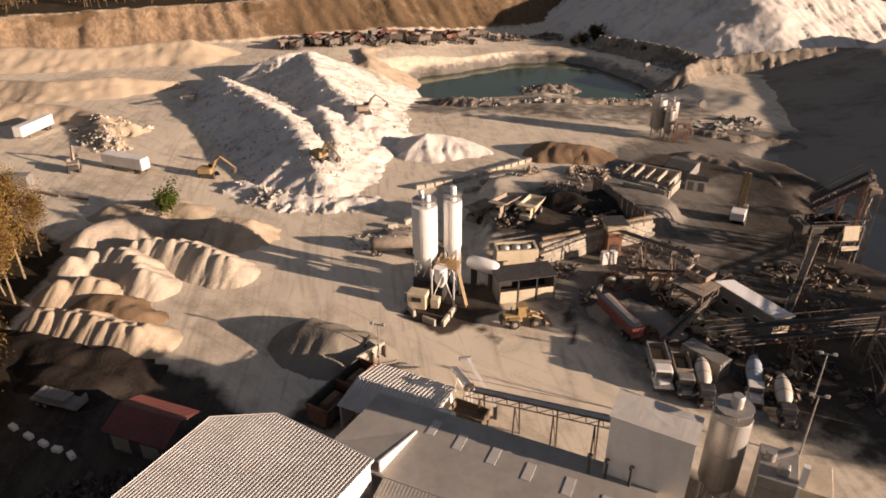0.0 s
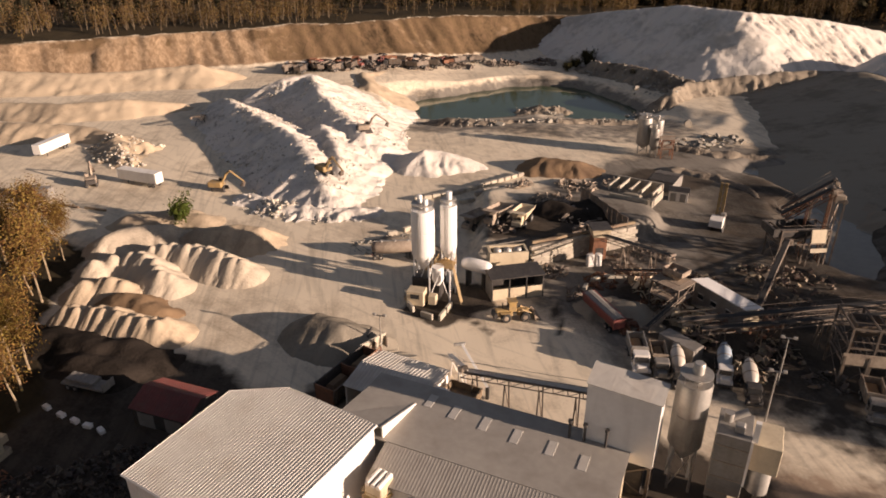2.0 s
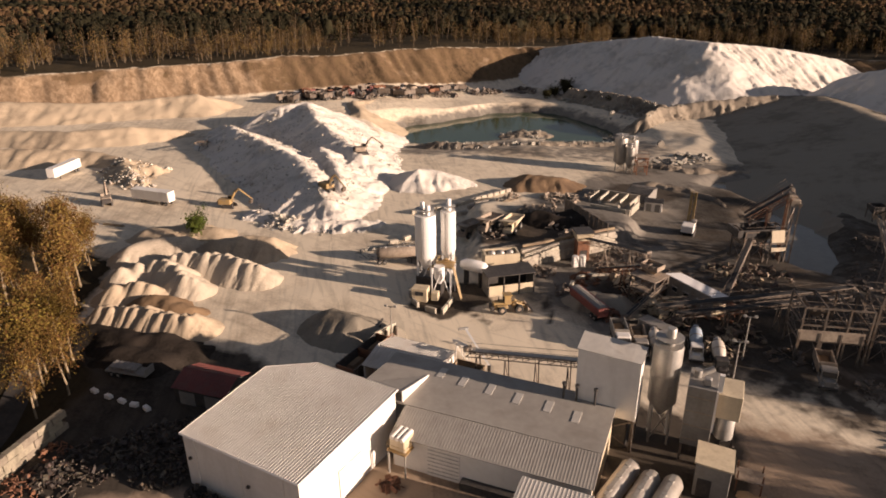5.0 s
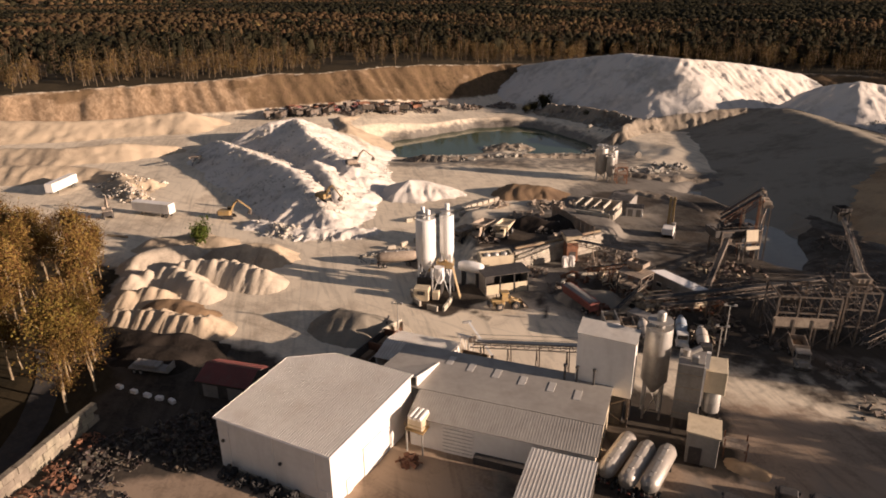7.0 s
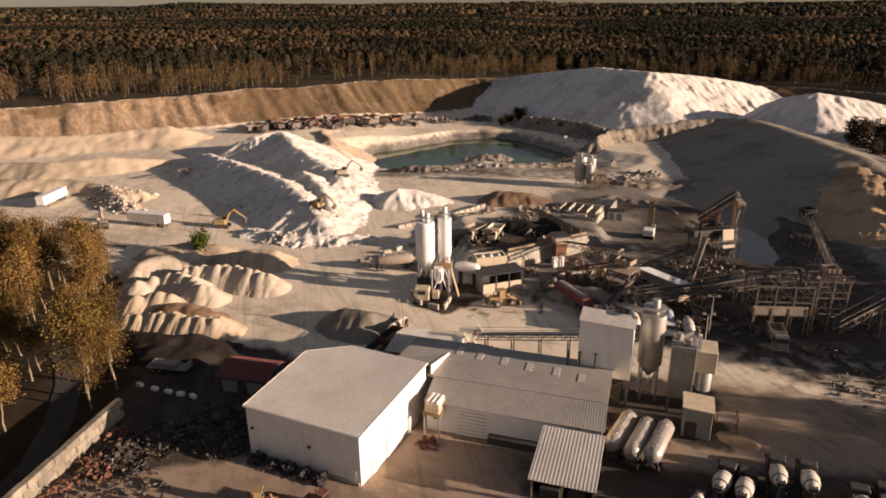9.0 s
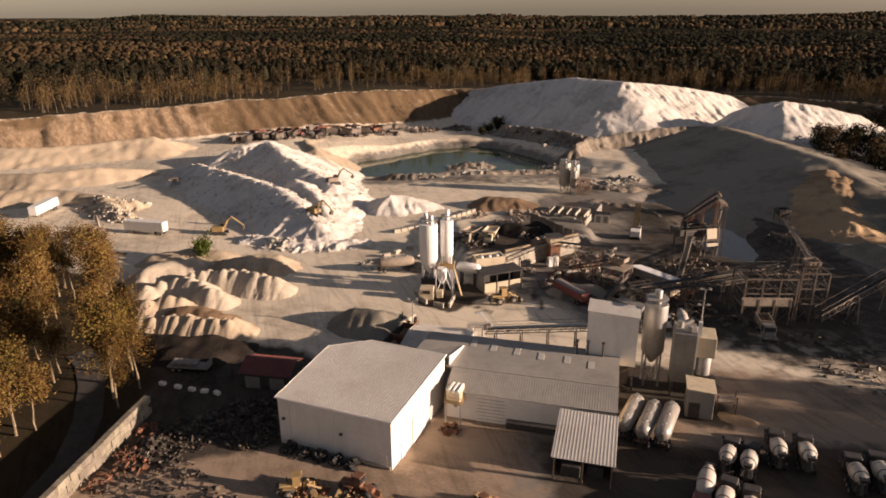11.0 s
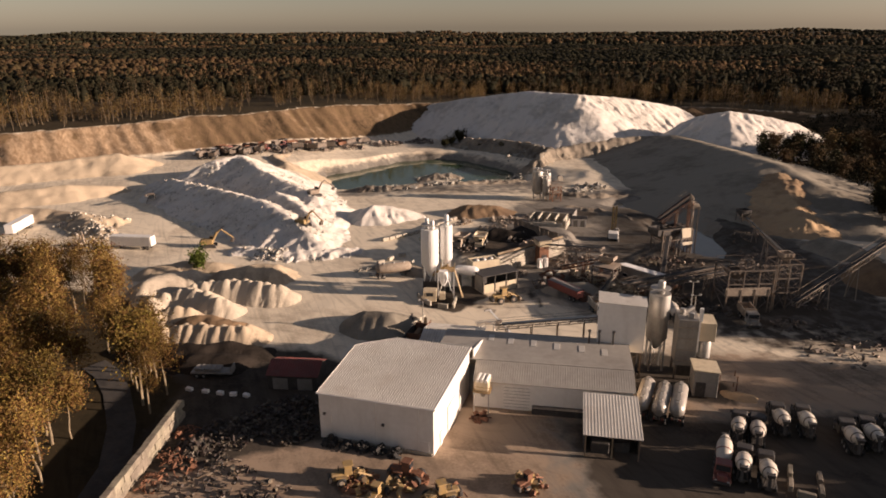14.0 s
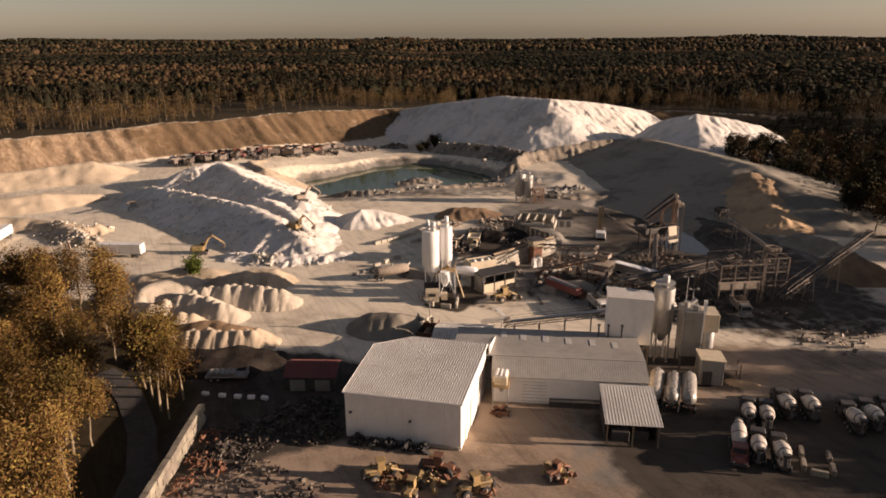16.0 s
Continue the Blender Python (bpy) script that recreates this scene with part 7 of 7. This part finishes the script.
t = solid("concrete_pipe", Geo().rings([(0, 0, 1.2), (0, 1.6, 1.2)], [1.2, 1.2], 20), M_conc, "large concrete pipe ring on the pit road", "pipe", m=pose(46, 150, ground_z(46, 150) - 0.1, 0, 0, 12))


heap("stockpile", [[(12, 46, 4.8), (19, 44, 4.4)], [(20, 50, 4.2), (23, 46, 4.0)]], 0.55, M_gravel_shade, "black gravel heaps on the raised bench", step=0.6, gully=0.5, seed=311)
heap("earth_bank", [[(40, 92, -0.6), (50, 90, -1.0), (57, 84, -1.2), (60, 72, -1.4)]], 0.45, M_earth, "low dark earth bank beside the pond", "earth bank", step=0.7, gully=0.9, rough=0.7, seed=321)
heap("earth_bank", [[(40, 116, -1.2), (52, 112, -1.4), (64, 114, -2.0), (76, 116, -2.2)]], 0.4, M_earth, "low dark earth bank by the grey slope", "earth bank", step=0.7, gully=0.9, rough=0.7, seed=331)
heap("earth_bank", [[(84, 88, -1.8), (87, 66, -1.6), (84, 46, -1.4), (78, 34, -1.2)]], 0.4, M_earth, "dark rough bank of the settling pond", "earth bank", step=0.7, gully=1.2, rough=0.9, seed=341)
heap("earth_bank", [[(-6, 20, 0.9), (-12, 25, 1.0), (-18, 26.5, 0.7)]], 0.4, M_earth, "low earth bank beside the silo road", "earth bank", step=0.5, gully=0.6, rough=0.5, seed=351)
heap("earth_bank", [[(-78, 165, 0.8), (-88, 184, 1.0), (-80, 208, -2.0), (-66, 232, -4.5), (-40, 248, -5.2)]], 0.5, M_sand, "sandy berm along the pit road", "earth bank", step=0.8, gully=0.5, rough=0.4, seed=361)


# ---- block wall along the lane ----
t = thing("block_wall", "long wall of stacked pale concrete blocks", "wall", pose(-42.6, -44.0, 0, 0, 0, -91.5))
blk2 = Geo().box((0, 0, 0), (2.35, 1.0, 1.0), bev=0.05).mesh("block")
blk2.materials.append(M_oldblock)
rr = random.Random(8)
for row in range(3):
    for k in range(15):
        ob = new("block", blk2)
        ob.parent = t
        ob.matrix_basis = pose(1.2 + k * 2.4 + (row % 2) * 0.9, rr.uniform(-0.08, 0.08), 0.4 + row * 1.02, 0, 0, rr.uniform(-1.5, 1.5))


# ---- scrap ----
M_palerock = mat("pale_broken_stone", (0.56, 0.50, 0.42), (0.36, 0.32, 0.26), 0.95, scale=1.5, bump=0.4, island=0.22)


def scrap(name, label, spots, n, size, seed, material=None, height=1.6):
    """A tangle of bent bars, plates and tubes."""
    rr = random.Random(seed)
    g = Geo()
    for k in range(n):
        x, y, r = rr.choice(spots)
        a, q = rr.uniform(0, 6.28), r * math.sqrt(rr.random())
        px, py = x + math.cos(a) * q, y + math.sin(a) * q
        z = ground_z(px, py) + rr.random() * height * (1 - 0.8 * q / r)
        s = size * rr.uniform(0.4, 1.5)
        kind = rr.random()
        if kind < 0.45:
            g.box((px, py, z + 0.1), (s * rr.uniform(0.5, 1.6), s * rr.uniform(0.3, 1.0), s * rr.uniform(0.08, 0.6)), rr.uniform(0, 360), rx=rr.uniform(-40, 40), ry=rr.uniform(-40, 40))
        elif kind < (0.8 if material is M_black else 0.95):
            d = Vector((rr.gauss(0, 1), rr.gauss(0, 1), rr.gauss(0, 0.4))).normalized() * s * 1.6
            g.bar(Vector((px, py, z)) - d * 0.5, Vector((px, py, z + 0.2)) + d * 0.5, 0.06 + 0.1 * rr.random())
        else:
            d = Vector((rr.gauss(0, 1), rr.gauss(0, 1), rr.gauss(0, 0.5))).normalized()
            g.cyl(Vector((px, py, z + 0.3)) - d * 0.2, Vector((px, py, z + 0.3)) + d * 0.2, s * 0.5, n=10)
    return solid(name, g, material or M_scrap, label, "scrap", kind="stuff")


scrap("scrap_heap", "dark tangled heap of scrap metal and tyres", [(-34, -50, 5), (-28.5, -45, 5), (-24, -48.5, 4), (-37.5, -53, 3), (-25, -42, 4)], 1300, 0.5, 1, M_scrapdark, 1.2)
scrap("scrap_heap", "rusty machine scrap along the block wall", [(-40, -49, 2), (-40, -55, 2.2), (-40.2, -61, 2.2), (-38, -57.5, 2.5)], 170, 0.5, 2, M_rust, 1.0)
scrap("scrap_row", "scattered machine parts in the scrap yard", [(-32, -57.5, 3), (-29, -61, 4), (-36, -63, 4), (-24, -63.5, 3.5)], 240, 0.55, 3, M_scrapdark, 0.7)
scrap("tyre_row", "dark tyres and drums along the warehouse wall", [(-17.5, -51.5, 1.0), (-15, -52.2, 1.0), (-12.5, -52.8, 1.0), (-10, -53.4, 1.0), (-7.5, -54.2, 1.0)], 260, 0.65, 4, M_black, 1.1)
scrap("machine_parts", "yellow and rusty machine parts in the yard", [(-12, -60.5, 2.4), (-6, -62, 2.4), (-1.5, -63.5, 2.0), (11, -60.5, 2.0)], 150, 0.8, 5, M_yellow)
scrap("machine_parts", "rusty machine parts in the yard", [(-12, -60.5, 2.8), (-5, -60.5, 2.6), (0, -63, 2.4), (11.5, -60.8, 2.2), (5, -44.5, 1.2)], 170, 0.8, 6, M_rust)
scrap("plant_clutter", "dusty steel offcuts round the screening plant", [(33, 10, 3), (41, 5, 3), (30, 24, 3), (43, 24, 4), (52, 4, 4), (48, -1, 4), (56, 20, 5), (60, 30, 6), (53, 30, 5)], 650, 0.9, 7)
scrap("plant_clutter", "broken timber and dusty blocks on the bench", [(18, 44, 5), (12, 52, 5), (22, 36, 4), (2, 62, 4), (16, 64, 5), (26, 76, 5)], 480, 0.9, 8, M_dusty)
scrap("plant_clutter", "dark pipes and steel by the washing plant", [(74, -21, 7), (80, -15, 7), (70, -9, 4), (58, -2, 3), (80, 4, 6), (86, 40, 7), (88, 56, 6), (82, 30, 7)], 520, 0.7, 9, M_steel, 0.7)
scrap("plant_clutter", "rusty beams and sheets below the screening plant", [(36, 14, 4), (30, 6, 3), (45, 12, 4), (25, 20, 3), (50, 12, 4), (40, 20, 4)], 420, 0.9, 17, M_rust, 1.4)
scrap("plant_clutter", "dark steel offcuts beside the batching plant", [(8, 20, 2.5), (16, 22, 3), (22, 14, 3), (4, 33, 3), (28, 30, 3), (34, 34, 4)], 320, 0.8, 18, M_steel, 1.1)
scrap("plant_clutter", "pale broken planks and chutes under the screen", [(38.5, 10.5, 2.6), (40.5, 8, 2.4), (36, 16, 2.5), (33, 19, 2.5)], 150, 1.0, 27, M_cream, 3.2)
scrap("rock_litter", "broken boulders along the haul road", [(-20, 24, 5), (-14, 27, 5), (-52, 38, 6), (-38, 37, 6), (-112, 62, 8), (-44, 44, 5)], 300, 0.9, 10, M_rock, 0.5)
scrap("rock_litter", "dark boulders on the pit's edge", [(-22, 141, 9), (-4, 147, 8), (-3, 172, 4), (30, 178, 6), (34, 205, 9), (8, 240, 8), (44, 120, 8), (55, 128, 8)], 420, 1.6, 11, M_rock, 0.8)


def rubble(label, seed, box, n, size, g_seed, material=None):
    """Loose broken stones lying over one heap."""
    x0, y0, step, top = HEAP_TOPS[seed]
    g = np.random.default_rng(g_seed)
    X, Y = g.uniform(box[0], box[1], n), g.uniform(box[2], box[3], n)
    i, j = ((Y - y0) / step).round().astype(int), ((X - x0) / step).round().astype(int)
    ok = (i >= 0) & (j >= 0) & (i < top.shape[0]) & (j < top.shape[1])
    X, Y, i, j = X[ok], Y[ok], i[ok], j[ok]
    Z = top[i, j]
    keep = (Z > -50) & (fbm(X / 7, Y / 7, 3, g_seed) + g.uniform(-0.25, 0.25, len(X)) > 0.0)
    X, Y, Z = X[keep], Y[keep], Z[keep]
    m = len(X)
    s = size * g.gamma(2.2, 0.4, m).clip(0.25, 2.6)
    c = np.array([(-1, -1, -1), (1, -1, -1), (1, 1, -1), (-1, 1, -1), (-1, -1, 1), (1, -1, 1), (1, 1, 1), (-1, 1, 1)]) * 0.5
    V = c * g.uniform(0.55, 1.0, (m, 8, 3)) * (s[:, None] * g.uniform(0.6, 1.3, (m, 3)))[:, None]
    a = g.uniform(0, 6.283, m)
    ca, sa = np.cos(a)[:, None], np.sin(a)[:, None]
    W = np.stack([V[..., 0] * ca - V[..., 1] * sa + X[:, None], V[..., 0] * sa + V[..., 1] * ca + Y[:, None], V[..., 2] + (Z + s * 0.12)[:, None]], -1)
    F = np.array([(3, 2, 1, 0), (4, 5, 6, 7), (0, 1, 5, 4), (1, 2, 6, 5), (2, 3, 7, 6), (3, 0, 4, 7)])
    Q = (np.arange(m)[:, None, None] * 8 + F).reshape(-1, 4)
    ob = new("rubble", quads_mesh("rubble", W.reshape(-1, 3), Q))
    ob.data.materials.append(material or M_palerock)
    tagged(ob, label, "rubble", kind="stuff")


rubble("broken pale stones strewn over the white heap", 93, (-112, -38, 44, 130), 13000, 0.24, 1)
rubble("broken stones on the low rubble fringe", 103, (-64, -26, 32, 46), 4000, 0.36, 2)
rubble("tan boulders on the broken rock heap", 153, (-126, -98, 48, 76), 2000, 0.45, 3)
rubble("boulders along the spit by the pit water", 193, (-42, 36, 128, 180), 2600, 0.42, 4, M_rock)
rubble("boulders on the rock ledge", 173, (34, 112, 180, 228), 2200, 0.5, 5, M_rock)
rubble("boulders on the dark bank above the pit", 183, (0, 52, 200, 250), 2200, 0.5, 6, M_rock)
ld = master(wheel_loader(M_yellow, "old yellow wheel loader without a bucket", "old loaders in the yard", False))
place(ld, -13.0, -60.0, 15, s=0.85)
place(ld, -1.0, -64.0, -160, s=0.85)
place(ld, -9.0, -63.5, 70, s=0.75)
ldr = master(wheel_loader(M_rust, "rusty red stripped wheel loader", "old loaders in the yard", False))
place(ldr, -5.0, -59.5, -20, s=0.85)
place(ldr, 11.2, -60.8, 40, s=0.7)
t = thing("flat_trailer", "long grey flatbed trailer loaded with pale panels in the shade", "trailer", pose(-42.2, -31.0, 0, 0, 0, -1))
part("bed", Geo().box((0, 0, 1.05), (7.4, 2.2, 0.28), bev=0.03), M_grey, t)
for k in range(5):
    part("panel", Geo().box((-2.7 + k * 0.95, 0.2, 1.5), (0.8, 1.8, 0.4), ry=6), M_grey, t)
part("headboard", Geo().box((3.6, 0, 1.6), (0.16, 2.2, 1.1)), M_grey, t)
for s in (-1, 1):
    for x in (-2.6, -1.4):
        wheel(t, x, s * 0.95)

# old trucks parked under the cliff
OLD = "old trucks under the cliff"
old = [master(dump_truck(c, b, lab, OLD)) for c, b, lab in ((M_red, M_rust, "old red truck with a rusty bed"), (M_dark, M_steel, "old dark truck with a steel bed"), (M_white, M_dusty, "old white truck with a dusty bed"))]
rr = random.Random(21)
for k in range(46):
    f = rr.random()
    x, y = -122 + 66 * f + rr.uniform(-4, 4), 184 + 60 * f * f * 0.55 + 34 * f + rr.uniform(-7, 7)
    place(old[rr.choices((0, 1, 2), (4, 5, 2))[0]], x, y, rr.uniform(0, 360), s=rr.uniform(1.0, 1.35))
scrap("scrap_heap", "dark line of scrap under the cliff", [(-120, 190, 8), (-105, 194, 8), (-90, 205, 9), (-75, 222, 9), (-60, 238, 9), (-40, 254, 9), (-20, 262, 9), (0, 262, 8)], 700, 2.0, 12, M_steel)
# screener on the haul road
conveyor((-112.5, 104.5, -0.2), (-105.5, 88.5, 3.4), "dark mobile screener on the haul road", 2.2, 1.2, (0.35, 0.7), M_dark)


def lamp_post(x, y, h, label):
    t = thing("lamp_post", label, "lamp post", pose(x, y, ground_z(x, y)))
    part("pole", Geo().cyl((0, 0, -0.3), (0, 0, h), 0.13, 0.08, 8), M_galv, t)
    part("cross_arm", Geo().box((0, 0, h), (1.9, 0.12, 0.12)), M_galv, t)
    for s in (-0.8, 0.8):
        part("flood_lamp", Geo().box((s, -0.1, h + 0.2), (0.5, 0.35, 0.35), bev=0.06), M_galv, t)


lamp_post(51.2, -4.0, 7.8, "tall steel lamp post with twin floodlights")
lamp_post(-5.6, -11.4, 6.6, "steel lamp post beside the gravel mound")
lamp_post(48.0, -14.6, 9.0, "steel lamp post beside the truck park")
tg, lg, m = leaf_mesh("bush", 77, 2.6, 1.5, 0.6, 1500, 0.2, M_bushy, 0.08, 12)
t = thing("bush", "round green bush growing between the sand piles", "bush", pose(-64.0, 22.2, ground_z(-64, 22.2) + 0.6) @ Matrix.Diagonal((1.5, 1.5, 1.5, 1)))
part("stem", tg, M_bark, t)
part("foliage", lg, M_bushy, t)
shrubs = "dark shrubs on the spoil slope"
tg, lg, m = leaf_mesh("shrub", 78, 4.2, 2.4, 0.4, 1300, 0.34, M_pine, 0.1, 14)
first = None
for x, y, k in ((-2.5, 248, 1.1), (2.5, 256, 1.3), (-6, 243, 0.8), (4, 250, 0.9), (22, 231, 0.8), (26, 228, 0.9), (14, 236, 0.6)):
    at = pose(x, y, heap_z(163, x, y) - 0.3, 0, 0, x * 40) @ Matrix.Diagonal((k, k, k, 1))
    if first is None:
        first = thing("shrub", "dark evergreen shrub on the pale spoil slope", "shrub", at, shrubs)
        part("stem", tg, M_bark, first)
        part("foliage", lg, M_pine, first)
    else:
        copy_thing(first, at)
for t in masters:
    remove_thing(t)
